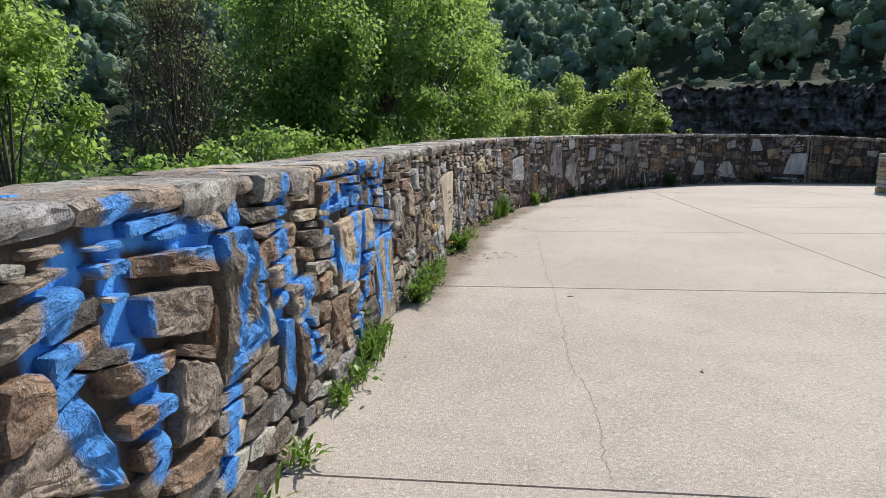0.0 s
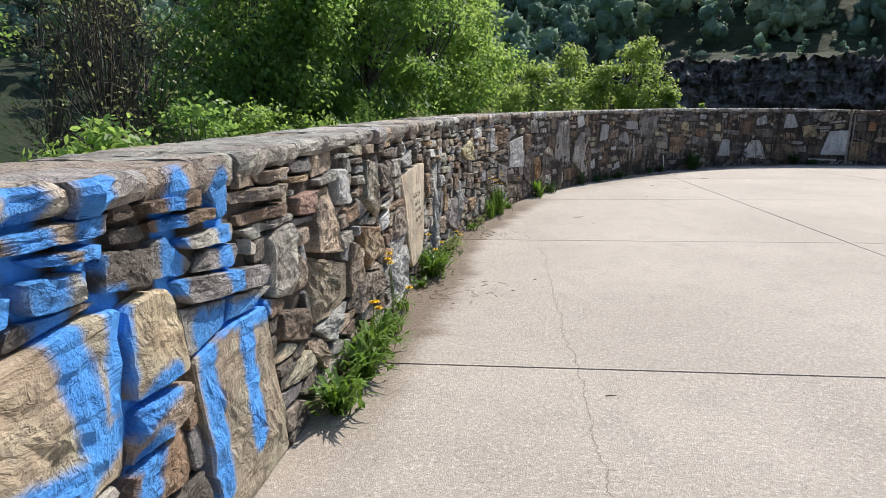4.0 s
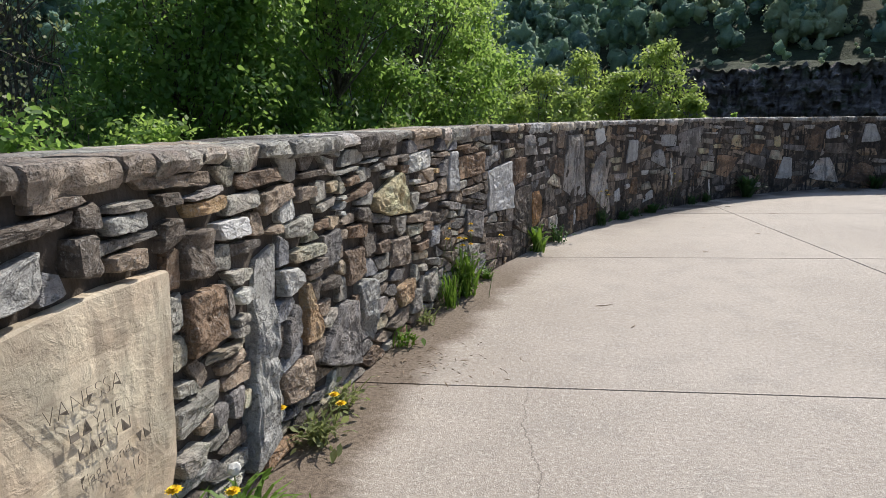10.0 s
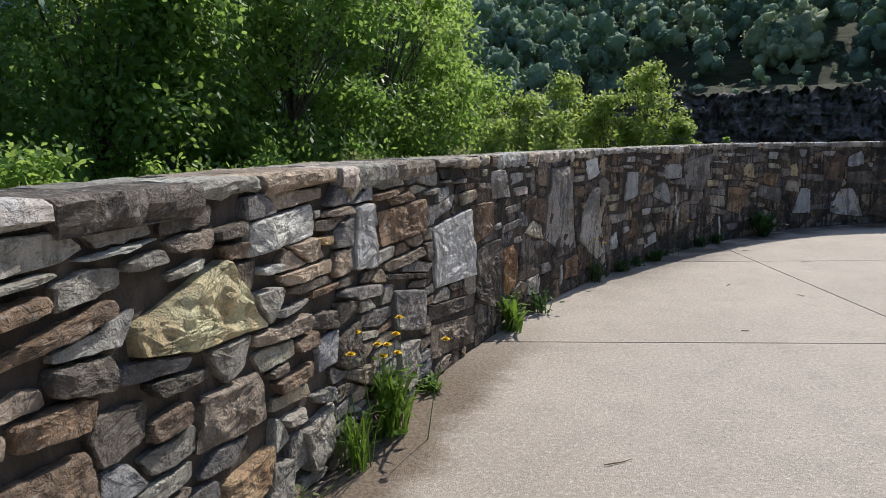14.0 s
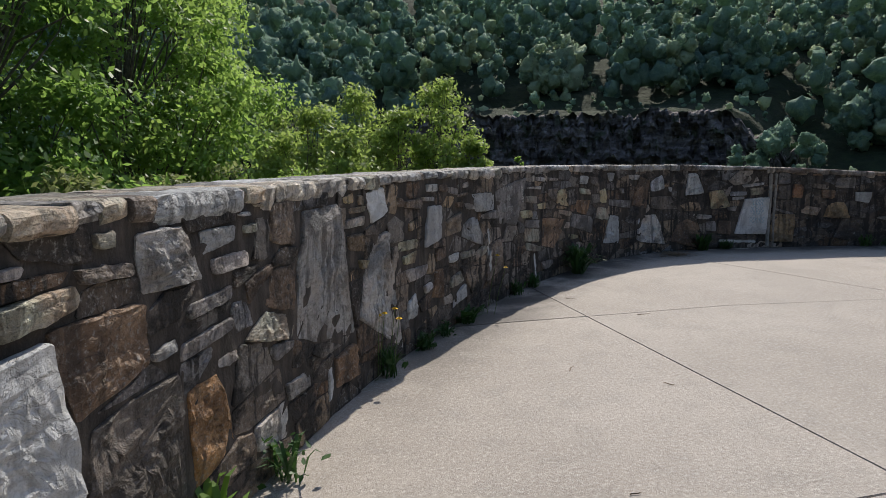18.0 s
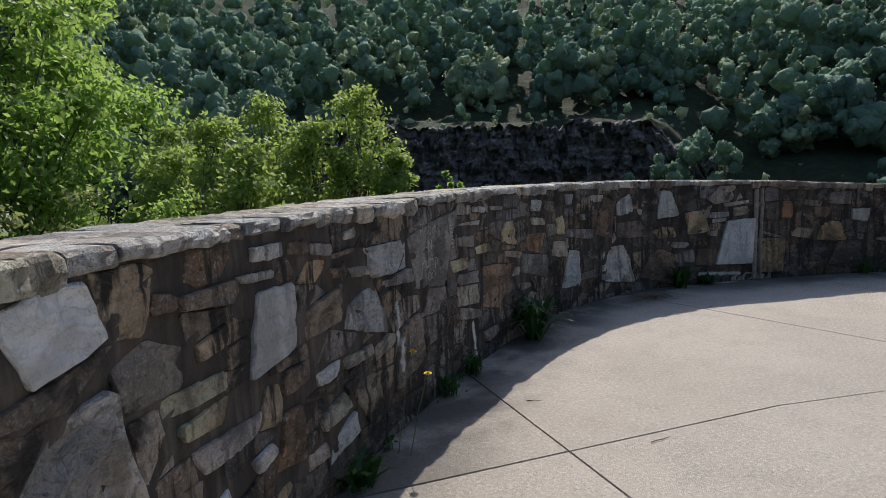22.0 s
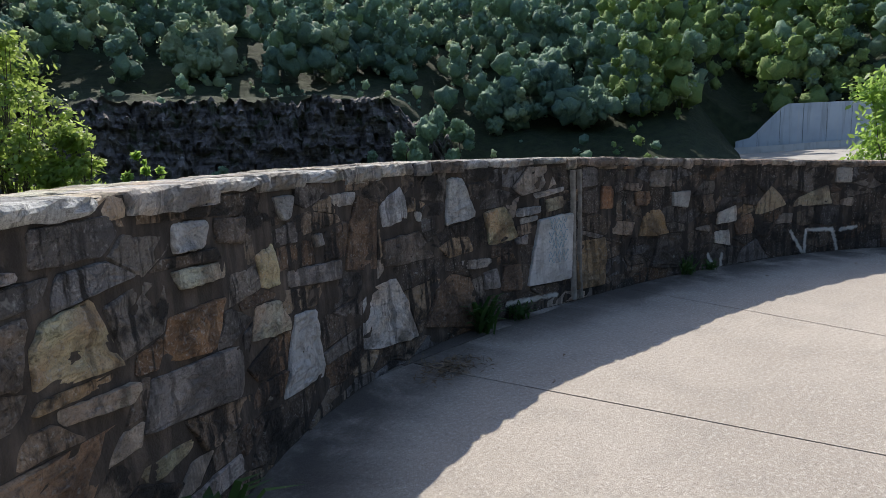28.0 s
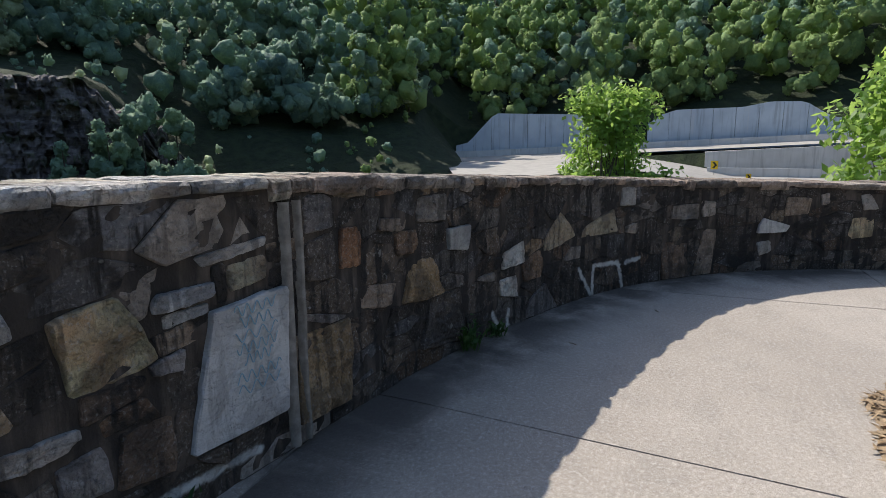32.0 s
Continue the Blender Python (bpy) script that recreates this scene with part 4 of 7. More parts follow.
rock(14.74, 0.98, 0.26, 0.07, "slate", 0, -3, 0.04, 0.02)
rock(14.74, 0.97, 0.25, 0.07, "slate", 3, -5, -0.03, 0.01)
rock(14.84, 1.15, 0.08, 0.02, "grey", 1, -27, 0.01, 0.34)
rock(14.88, 1.09, 0.09, 0.04, "greybrown", -1, -1, 0.06, 0.00)
rock(14.93, 0.87, 0.22, 0.08, "brown", 20, -12, 0.05, -0.39)
rock(14.96, 1.19, 0.10, 0.04, "greybrown", -5, -1, 0.06, 0.20)
rock(14.98, 0.21, 0.29, 0.15, "grey", -5, 0, 0.05, 0.20)
rock(15.02, 0.65, 0.45, 0.07, "brown", 1, -21, -0.00, 0.43)
rock(15.05, 0.64, 0.14, 0.35, "greybrown", 44, -73, 0.14, -0.16)
rock(15.11, 0.53, 0.20, 0.07, "slate", 1, -16, 0.13, -0.22)
rock(15.13, 0.80, 0.26, 0.19, "brown", -10, 15, -0.12, 0.16)
rock(15.15, 1.09, 0.20, 0.19, "dark", -4, 4, -0.03, 0.15)
rock(15.22, 0.31, 0.29, 0.09, "grey", -2, -7, -0.06, 0.05)
rock(15.28, 0.29, 0.22, 0.10, "grey", -8, -25, 0.34, -0.36)
rock(15.57, 0.79, 0.55, 0.69, "grey", -8, -3, -0.27, 0.10)
rock(15.59, 0.18, 0.05, 0.18, "white", 0, 6, 0.00, 0.01)
rock(15.78, 0.22, 0.26, 0.20, "brown", 2, -9, -0.01, 0.05)
rock(15.89, 1.15, 0.15, 0.05, "tan", 3, 7, 0.02, 0.37)
rock(15.90, 1.03, 0.23, 0.06, "slate", 1, -18, 0.06, -0.18)
rock(15.96, 1.01, 0.26, 0.06, "grey", 0, 6, -0.00, 0.05)
rock(15.97, 0.89, 0.23, 0.10, "rough", -6, -5, -0.04, 0.17)
rock(15.98, 1.22, 0.22, 0.03, "brown", 0, -5, 0.04, 0.53)
rock(16.00, 1.08, 0.25, 0.04, "tan", 0, -12, 0.05, 0.03)
rock(16.00, 0.78, 0.14, 0.03, "grey", 4, -20, 0.09, -0.12)
rock(16.02, 0.89, 0.18, 0.09, "greybrown", -6, -3, 0.07, 0.13)
rock(16.04, 1.13, 0.07, 0.07, "tan", -9, -9, 0.07, 0.22)
rock(16.08, 0.75, 0.16, 0.06, "tan", -10, -7, 0.08, 0.05)
rock(16.27, 1.10, 0.25, 0.20, "paleblue", 14, -20, -0.01, -0.04)
rock(16.30, 0.57, 0.48, 0.63, "grey", -20, 1, -0.54, 0.23)
rock(16.35, 1.05, 0.25, 0.18, "paleblue", 8, -5, 0.02, 0.15)
rock(16.50, 1.24, 0.05, 0.06, "greybrown", -3, 4, 0.07, 0.10)
rock(16.60, 1.24, 0.11, 0.07, "grey", -3, 4, 0.03, -0.03)
rock(16.64, 1.08, 0.15, 0.06, "brown", -8, 13, 0.03, -0.20)
rock(16.72, 0.78, 0.30, 0.07, "tan", -1, -3, 0.03, 0.01)
rock(16.75, 0.68, 0.23, 0.08, "tan", 0, 7, 0.11, 0.21)
rock(16.76, 0.77, 0.25, 0.06, "tan", 4, -26, 0.02, -0.18)
rock(16.79, 0.32, 0.17, 0.17, "pale", 10, -15, -0.19, 0.19)
rock(16.81, 0.68, 0.23, 0.06, "tan", 5, -10, -0.03, 0.06)
rock(16.82, 1.06, 0.29, 0.07, "dark", -2, -3, 0.04, 0.27)
rock(16.84, 1.06, 0.18, 0.07, "dark", -8, 3, 0.03, 0.04)
rock(16.87, 0.56, 0.36, 0.09, "slate", 0, 2, 0.16, -0.18)
rock(16.94, 0.54, 0.37, 0.07, "slate", 0, -14, 0.02, -0.03)
rock(17.05, 0.42, 0.14, 0.07, "grey", 10, -32, 0.07, -0.16)
rock(17.08, 1.08, 0.23, 0.04, "grey", -2, -15, 0.06, 0.06)
rock(17.11, 0.87, 0.26, 0.31, "paleblue", 4, 10, -0.10, -0.00)
rock(17.15, 1.16, 0.22, 0.06, "grey", -1, 0, 0.03, 0.04)
rock(17.17, 0.88, 0.29, 0.30, "paleblue", 2, 8, -0.08, -0.07)
rock(17.19, 1.07, 0.25, 0.02, "grey", 0, 7, 0.00, 0.26)
rock(17.24, 0.41, 0.19, 0.23, "brown", -7, 4, -0.24, 0.05)
rock(17.30, 0.64, 0.21, 0.10, "brown", 2, 3, 0.02, -0.18)
rock(17.36, 1.15, 0.15, 0.06, "brown", -4, 2, 0.03, 0.03)
rock(17.54, 0.84, 0.34, 0.15, "rough", 8, 9, 0.13, 0.14)
rock(17.54, 1.12, 0.18, 0.06, "slate", -7, 1, 0.03, 0.02)
rock(17.55, 0.57, 0.22, 0.07, "pale", 1, -11, 0.09, -0.12)
rock(17.60, 0.38, 0.27, 0.11, "greybrown", 5, -24, -0.14, 0.18)
rock(17.65, 1.00, 0.13, 0.05, "brown", -7, 5, 0.10, 0.05)
rock(17.67, 0.23, 0.25, 0.12, "pale", 13, 5, -0.16, 0.12)
rock(17.72, 1.08, 0.21, 0.03, "dark", 3, 2, 0.02, -0.07)
rock(17.80, 1.16, 0.14, 0.05, "grey", 5, 4, 0.05, 0.17)
rock(17.84, 0.98, 0.19, 0.06, "grey", -2, 5, 0.03, 0.16)
rock(17.85, 0.56, 0.31, 0.07, "greybrown", -1, -14, -0.01, -0.11)
rock(17.88, 0.97, 0.20, 0.06, "grey", -4, -16, 0.12, -0.03)
rock(17.91, 0.76, 0.36, 0.20, "blue", -6, -9, -0.17, 0.41)
rock(18.10, 0.99, 0.16, 0.20, "greybrown", -8, -6, 0.26, -0.03)
rock(18.11, 0.54, 0.21, 0.09, "greybrown", 15, -18, -0.06, 0.01)
rock(18.19, 0.99, 0.45, 0.17, "pale", -1, -12, 0.09, -0.02)
rock(18.29, 0.86, 0.36, 0.07, "slate", 0, -16, 0.05, 0.38)
rock(18.44, 0.44, 0.35, 0.33, "dark", 7, 3, -0.29, -0.01)
rock(18.78, 0.93, 0.58, 0.41, "slate", 3, 9, 0.28, 0.18)
rock(19.23, 0.80, 0.31, 0.09, "tan", -1, -2, 0.05, 0.01)
rock(19.27, 0.77, 0.22, 0.04, "tan", 0, -8, 0.06, -0.10)
rock(19.33, 0.95, 0.28, 0.08, "greybrown", -5, 8, 0.00, 0.13)
rock(19.36, 0.56, 0.40, 0.15, "greybrown", -7, 2, 0.04, 0.03)
rock(19.38, 0.68, 0.40, 0.09, "slate", -5, -2, 0.04, 0.01)
rock(19.38, 0.42, 0.37, 0.08, "greybrown", -12, 5, 0.02, -0.20)
rock(19.39, 0.71, 0.41, 0.05, "slate", -2, -5, 0.03, -0.20)
rock(19.40, 1.17, 0.08, 0.07, "grey", -3, 10, 0.01, 0.11)
rock(19.40, 0.60, 0.35, 0.07, "tan", 5, -25, 0.05, -0.25)
rock(19.42, 0.50, 0.24, 0.04, "grey", -8, -13, 0.07, 0.19)
rock(19.42, 1.07, 0.40, 0.03, "grey", -2, 10, 0.00, 0.42)
rock(19.58, 0.87, 0.21, 0.07, "greybrown", -4, -3, 0.09, 0.04)
rock(19.59, 1.16, 0.22, 0.05, "grey", -4, 10, 0.00, 0.05)
rock(19.61, 0.86, 0.23, 0.07, "tan", 0, 7, 0.00, 0.14)
rock(19.78, 0.18, 0.26, 0.09, "slate", 2, -19, 0.16, -0.20)
rock(19.90, 0.53, 0.53, 0.37, "orange", -8, 30, 0.31, 0.08)
rock(19.91, 0.98, 0.25, 0.14, "dark", -7, 10, 0.09, 0.31)
rock(19.92, 1.15, 0.24, 0.04, "slate", -3, -19, 0.09, -0.10)
rock(20.19, 0.93, 0.28, 0.20, "tan", -4, -4, -0.24, 0.15)
rock(20.25, 0.74, 0.31, 0.06, "greybrown", -10, 12, 0.09, 0.12)
rock(20.53, 0.42, 0.29, 0.07, "tan", -5, -32, 0.16, -0.39)
rock(20.69, 0.57, 0.34, 0.16, "greybrown", -17, 34, -0.17, -0.12)
rock(20.70, 0.77, 0.23, 0.16, "brown", -12, 10, 0.03, 0.11)
rock(20.74, 0.18, 0.52, 0.11, "slate", -6, -31, 0.06, 0.03)
rock(20.75, 0.58, 0.64, 0.20, "slate", -11, 17, -0.05, 0.12)
rock(20.76, 0.78, 0.37, 0.19, "brown", -8, 26, 0.05, 0.16)
rock(20.79, 1.12, 0.23, 0.11, "pale", -4, 6, 0.05, -0.02)
rock(20.84, 0.97, 0.36, 0.08, "greybrown", -5, -19, 0.06, -0.00)
rock(20.85, 1.12, 0.22, 0.07, "pale", 1, 9, 0.01, 0.14)
rock(20.86, 1.00, 0.31, 0.07, "grey", -4, -6, 0.06, -0.02)
rock(21.07, 1.10, 0.23, 0.11, "dark", -8, 8, 0.03, 0.09)
rock(21.31, 0.66, 0.28, 0.16, "greybrown", -7, -2, -0.27, 0.04)
rock(21.33, 0.89, 0.16, 0.18, "tan", 2, -5, 0.02, 0.17)
rock(21.34, 0.88, 0.15, 0.18, "orange", -8, 14, -0.34, -0.11)
rock(21.52, 1.14, 0.13, 0.12, "pale", 2, -10, 0.47, -0.15)
rock(21.60, 0.42, 0.32, 0.39, "white", -6, 11, -0.27, -0.03)
rock(21.75, 0.77, 0.50, 0.10, "slate", -6, 3, 0.02, 0.13)
rock(21.80, 0.94, 0.10, 0.07, "grey", -3, -1, 0.11, -0.02)
rock(22.06, 1.12, 0.20, 0.08, "grey", 0, -9, 0.25, -0.03)
rock(22.24, 0.90, 0.29, 0.42, "brown", -13, 14, -0.18, -0.04)
rock(22.42, 0.37, 0.50, 0.42, "grey", -6, -13, -0.24, 0.11)
rock(22.56, 1.01, 0.27, 0.19, "blue", 14, -11, -0.09, 0.25)
rock(22.67, 0.74, 0.50, 0.21, "dark", -2, -24, -0.14, 0.11)
rock(22.82, 0.93, 0.07, 0.07, "pale", -5, -6, 0.20, 0.01)
rock(23.21, 0.26, 0.48, 0.38, "brown", -15, 13, -0.50, -0.03)
rock(23.25, 1.00, 0.26, 0.33, "pale", 3, -8, -0.34, -0.02)
rock(23.44, 0.50, 0.31, 0.08, "grey", -5, -18, 0.09, -0.03)
rock(23.58, 0.35, 0.17, 0.16, "slate", -1, -8, -0.00, 0.07)
rock(23.68, 0.76, 0.29, 0.28, "tan", 6, -20, -0.14, 0.03)
rock(23.80, 0.33, 0.22, 0.21, "brown", -5, 6, -0.07, 0.02)
rock(23.91, 0.63, 0.15, 0.10, "slate", -4, 2, -0.00, 0.12)
rock(24.00, 0.84, 0.26, 0.07, "blue", 1, 2, -0.00, -0.13)
rock(24.00, 0.77, 0.20, 0.05, "pale", 4, -5, 0.02, -0.14)
rock(24.24, 0.97, 0.35, 0.05, "grey", 6, -17, 0.04, -0.09)
rock(24.26, 0.49, 0.46, 0.56, "paleblue", 0, 8, -0.12, 0.03)
rock(24.30, 0.87, 0.21, 0.11, "tan", 6, -2, 0.03, 0.00)
rock(24.73, 1.06, 0.20, 0.17, "slate", -1, 0, -0.06, -0.07)
rock(24.74, 0.85, 0.22, 0.21, "dark", 1, 3, -0.01, 0.13)
rock(24.74, 0.30, 0.38, 0.43, "ochre", -2, 4, -0.03, 0.02)
rock(24.79, 0.54, 0.39, 0.05, "slate", -17, 37, 0.12, 0.19)
rock(24.96, 0.86, 0.18, 0.21, "rust", -5, 3, -0.01, 0.03)
rock(24.98, 1.13, 0.26, 0.04, "tan", 3, -13, 0.05, 0.39)
rock(25.18, 0.56, 0.32, 0.13, "greybrown", -9, 9, 0.12, 0.07)
rock(25.27, 1.13, 0.18, 0.07, "orange", 0, 2, -0.00, 0.02)
rock(25.32, 0.93, 0.26, 0.08, "greybrown", -7, 21, 0.00, 0.03)
rock(25.45, 0.81, 0.23, 0.14, "brown", -3, -4, 0.05, 0.06)
rock(25.60, 0.56, 0.35, 0.26, "ochre", -4, -6, -0.26, 0.07)
rock(25.71, 0.98, 0.31, 0.16, "grey", -1, 6, -0.05, 0.09)
rock(25.85, 0.26, 0.45, 0.34, "dark", -7, 5, -0.29, 0.07)
rock(25.98, 0.76, 0.24, 0.16, "paleblue", -5, 6, 0.06, 0.10)
rock(26.33, 0.43, 0.21, 0.06, "grey", -5, -1, -0.01, 0.35)
rock(26.61, 0.31, 0.24, 0.15, "pale", -6, -3, -0.00, 0.16)
rock(26.66, 0.53, 0.28, 0.15, "pale", 8, 5, -0.05, 0.17)
rock(26.92, 0.40, 0.28, 0.19, "brown", 9, -14, 0.01, 0.25)
rock(27.04, 0.09, 0.39, 0.24, "slate", 5, -19, -0.36, 0.34)
rock(27.25, 0.62, 0.35, 0.21, "tan", 22, -28, -0.27, 0.42)
rock(27.90, 0.62, 0.50, 0.16, "tan", 7, -3, -0.15, 0.47)
rock(28.30, 0.86, 0.22, 0.19, "pale", 0, 1, -0.10, 0.08)
rock(28.35, 0.55, 0.16, 0.09, "grey", 0, -5, 0.08, 0.28)
rock(28.97, 0.16, 0.33, 0.41, "brown", -3, -1, 0.02, -0.03)
rock(29.07, 0.66, 0.36, 0.15, "grey", -1, -5, -0.01, 0.10)
rock(29.36, 0.68, 0.17, 0.16, "grey", 2, -3, 0.04, -0.09)
rock(29.36, 0.21, 0.20, 0.51, "greybrown", 0, 8, -0.24, 0.03)
rock(30.07, 0.25, 0.16, 0.14, "pale", 14, -19, -0.01, -0.10)
rock(30.15, 0.46, 0.33, 0.13, "paleblue", -7, 24, 0.03, -0.38)
rock(30.40, 0.67, 0.27, 0.19, "greybrown", 2, 3, 0.00, -0.08)
rock(30.68, 0.74, 0.09, 0.12, "grey", 19, -7, -0.00, -0.00)
rock(31.08, 0.44, 0.24, 0.22, "tan", 4, 4, -0.06, -0.07)
rock(31.12, 0.71, 0.14, 0.18, "pale", 6, -25, -0.20, -0.01)


def hull(points):
    pts = sorted(map(tuple, points))
    def half(it):
        out = []
        for q in it:
            while len(out) > 1 and (out[-1][0] - out[-2][0]) * (q[1] - out[-2][1]) - (out[-1][1] - out[-2][1]) * (q[0] - out[-2][0]) <= 0:
                out.pop()
            out.append(q)
        return out[:-1]
    return np.array(half(pts) + half(reversed(pts)))


def rock_outline(rng, s, z, w, h, lean, skew, taper, grow):
    """A chipped four-sided outline with slightly bowed sides."""
    bed = np.array([math.cos(lean), math.sin(lean)]) * w / 2
    side = np.array([math.sin(skew), math.cos(skew)]) * h / 2
    pts = []
    for x, y in ((-1, -1), (0, -1), (1, -1), (1, 0), (1, 1), (0, 1), (-1, 1), (-1, 0)):
        fx, fy = 1 + taper * y, 1 + grow * x
        if x and y:
            cut = rng.uniform(0.0, min(0.14, 0.016 / math.sqrt(w * h)))
            fx, fy = fx * (1 - cut), fy * (1 - cut * rng.uniform(0, 1))
        elif x:
            fx, y = fx * rng.uniform(0.97, 1.05), rng.uniform(-0.5, 0.5)
        else:
            fy, x = fy * rng.uniform(0.97, 1.07), rng.uniform(-0.5, 0.5)
        pts.append(np.array([s, z]) + bed * x * fx + side * y * fy)
    return hull(pts)


def settle(rng, rocks):
    """Outlines of the noted stones: large ones first, the smaller cut back to a common joint with them, all between floor and coping."""
    kept = []
    for s, z, w, h, tone, *form in sorted(rocks, key=lambda r: -r[2] * r[3]):
        o = rock_outline(rng, s, z, w, h, *form)
        top = float(wall_top(s)) - 0.075
        o = clip(clip(o, s, top, 0, 1), s, 0.005, 0, -1)
        full = w * h
        for other, _ in kept:
            if len(o) < 3:
                break
            if o[:, 0].min() > other[:, 0].max() or o[:, 0].max() < other[:, 0].min() or o[:, 1].min() > other[:, 1].max() or o[:, 1].max() < other[:, 1].min():
                continue
            c = o.mean(0)
            e = np.roll(other, -1, 0) - other
            l = np.hypot(e[:, 0], e[:, 1]) + 1e-9
            away = -(e[:, 0] * (c[1] - other[:, 1]) - e[:, 1] * (c[0] - other[:, 0])) / l
            k = int(np.argmax(away))
            if away[k] < 0.004:
                o = np.empty((0, 2))
                break
            n = -np.array([e[k, 1], -e[k, 0]]) / l[k]
            o = clip(o, *other[k], *n)
        if len(o) > 2 and np.ptp(o[:, 0]) > 0.035 and np.ptp(o[:, 1]) > 0.022 and np.prod(np.ptp(o, axis=0)) > 0.45 * full:
            kept.append((o, tone))
    return kept


def clip(poly, px, py, nx, ny):
    """The part of a convex polygon on the side of the line through (px, py) that n points away from."""
    d = (poly[:, 0] - px) * nx + (poly[:, 1] - py) * ny
    if (d <= 0).all():
        return poly
    out = []
    for i in range(len(poly)):
        j = (i + 1) % len(poly)
        if d[i] <= 0:
            out.append(poly[i])
        if (d[i] <= 0) != (d[j] <= 0):
            out.append(poly[i] + (poly[j] - poly[i]) * (d[i] / (d[i] - d[j])))
    return np.array(out) if len(out) > 2 else np.empty((0, 2))


def shrink(poly, by):
    c = poly.mean(0)
    out = poly
    for i in range(len(poly)):
        a, b = poly[i], poly[(i + 1) % len(poly)]
        e = b - a
        l = np.hypot(*e)
        if l < 1e-6:
            continue
        n = np.array([e[1], -e[0]]) / l
        if n @ (c - a) > 0:
            n = -n
        out = clip(out, *(a - n * by), *n)
        if len(out) < 3:
            return out
    return out


def fill_cells(rng, outlines):
    """Small stones between the large ones: cells of a weighted, flattened Voronoi pattern."""
    boxes = np.array([[o[:, 0].min(), o[:, 0].max(), o[:, 1].min(), o[:, 1].max()] for o in outlines])
    seeds = np.empty((0, 4))
    flat = lambda s: np.interp(s, [0, 6, 8, 13, 15, 20, 26], [2.6, 2.8, 3.0, 3.2, 2.6, 2.9, 2.3])
    grid = {}
    for _ in range(17000):
        s = rng.uniform(0.2, LENGTH - 0.2)
        z = rng.uniform(0.0, float(wall_top(s)) - 0.075)
        r = rng.choice([0.07, 0.10, 0.14, 0.20], p=[0.24, 0.36, 0.28, 0.12]) * (1.75 if s > 13.8 else 1.0)
        near = np.nonzero((boxes[:, 0] - 0.02 < s) & (boxes[:, 1] + 0.02 > s) & (boxes[:, 2] - 0.015 < z) & (boxes[:, 3] + 0.015 > z))[0]
        bad = False
        for i in near:
            o = outlines[i]
            e = np.roll(o, -1, 0) - o
            side = (e[:, 0] * (z - o[:, 1]) - e[:, 1] * (s - o[:, 0])) / (np.hypot(e[:, 0], e[:, 1]) + 1e-9)
            if side.min() > -0.02:
                bad = True
                break
        if bad:
            continue
        f = float(flat(s))
        key = int(s * 2)
        for kk in (key - 1, key, key + 1):
            for q in grid.get(kk, ()):
                if math.hypot(q[0] - s, (q[1] - z) * f) < 0.80 * (r + q[2]):
                    bad = True
                    break
            if bad:
                break
        if not bad:
            grid.setdefault(key, []).append((s, z, r, f))
    cells = []
    for key, own in grid.items():
        around = [q for kk in range(key - 2, key + 3) for q in grid.get(kk, ())]
        for s, z, r, f in own:
            top = float(wall_top(s)) - 0.06
            poly = np.array([(s - 0.36, max(0.0, z - 0.2)), (s + 0.36, max(0.0, z - 0.2)), (s + 0.36, min(top, z + 0.2)), (s - 0.36, min(top, z + 0.2))])
            for q in around:
                ds, dz = q[0] - s, (q[1] - z) * f
                d2 = ds * ds + dz * dz
                if 1e-9 < d2 < 0.5 and len(poly):
                    t = 0.5 + (r * r - q[2] * q[2]) / (2 * d2)
                    poly = clip(poly, s + ds * t, z + dz * t / f, ds, dz * f)
            for i in np.nonzero((boxes[:, 0] < s + 0.35) & (boxes[:, 1] > s - 0.35) & (boxes[:, 2] < z + 0.25) & (boxes[:, 3] > z - 0.25))[0]:
                if len(poly) < 3:
                    break
                o = outlines[i]
                e = np.roll(o, -1, 0) - o
                l = np.hypot(e[:, 0], e[:, 1]) + 1e-9
                side = (e[:, 0] * (z - o[:, 1]) - e[:, 1] * (s - o[:, 0])) / l
                b = int(np.argmin(side))
                n = -np.array([e[b, 1], -e[b, 0]]) / l[b]
                poly = clip(poly, *o[b], *n)
            if len(poly) > 2:
                cells.append(poly)
    return cells


def fewer_corners(poly, most):
    """Drops the corners that matter least, so that a stone keeps few straight sides."""
    poly = np.asarray(poly)
    while len(poly) > 3:
        a, b = np.roll(poly, 1, 0), np.roll(poly, -1, 0)
        loss = 0.5 * np.abs((poly[:, 0] - a[:, 0]) * (b[:, 1] - a[:, 1]) - (poly[:, 1] - a[:, 1]) * (b[:, 0] - a[:, 0]))
        k = int(loss.argmin())
        if len(poly) <= most and loss[k] > 0.012 * np.prod(np.ptp(poly, axis=0)):
            break
        poly = np.delete(poly, k, 0)
    return poly


def broken_edge(rng, poly, step):
    """A polygon with small chips off its corners and its sides in short uneven steps."""
    nxt = np.roll(poly, -1, 0)
    length = np.hypot(*(nxt - poly).T)
    cut = np.clip(rng.uniform(0.004, 0.016, len(poly)) / np.maximum(length, 1e-6), 0.02, 0.16)[:, None]
    poly = np.stack([poly * (1 - cut) + nxt * cut, poly * cut + nxt * (1 - cut)], 1).reshape(-1, 2)
    out = []
    for p, q in zip(poly, np.roll(poly, -1, 0)):
        n = max(1, int(round(math.dist(p, q) / step)))
        out += [p + (q - p) * (i / n) for i in range(n)]
    return np.array(out)


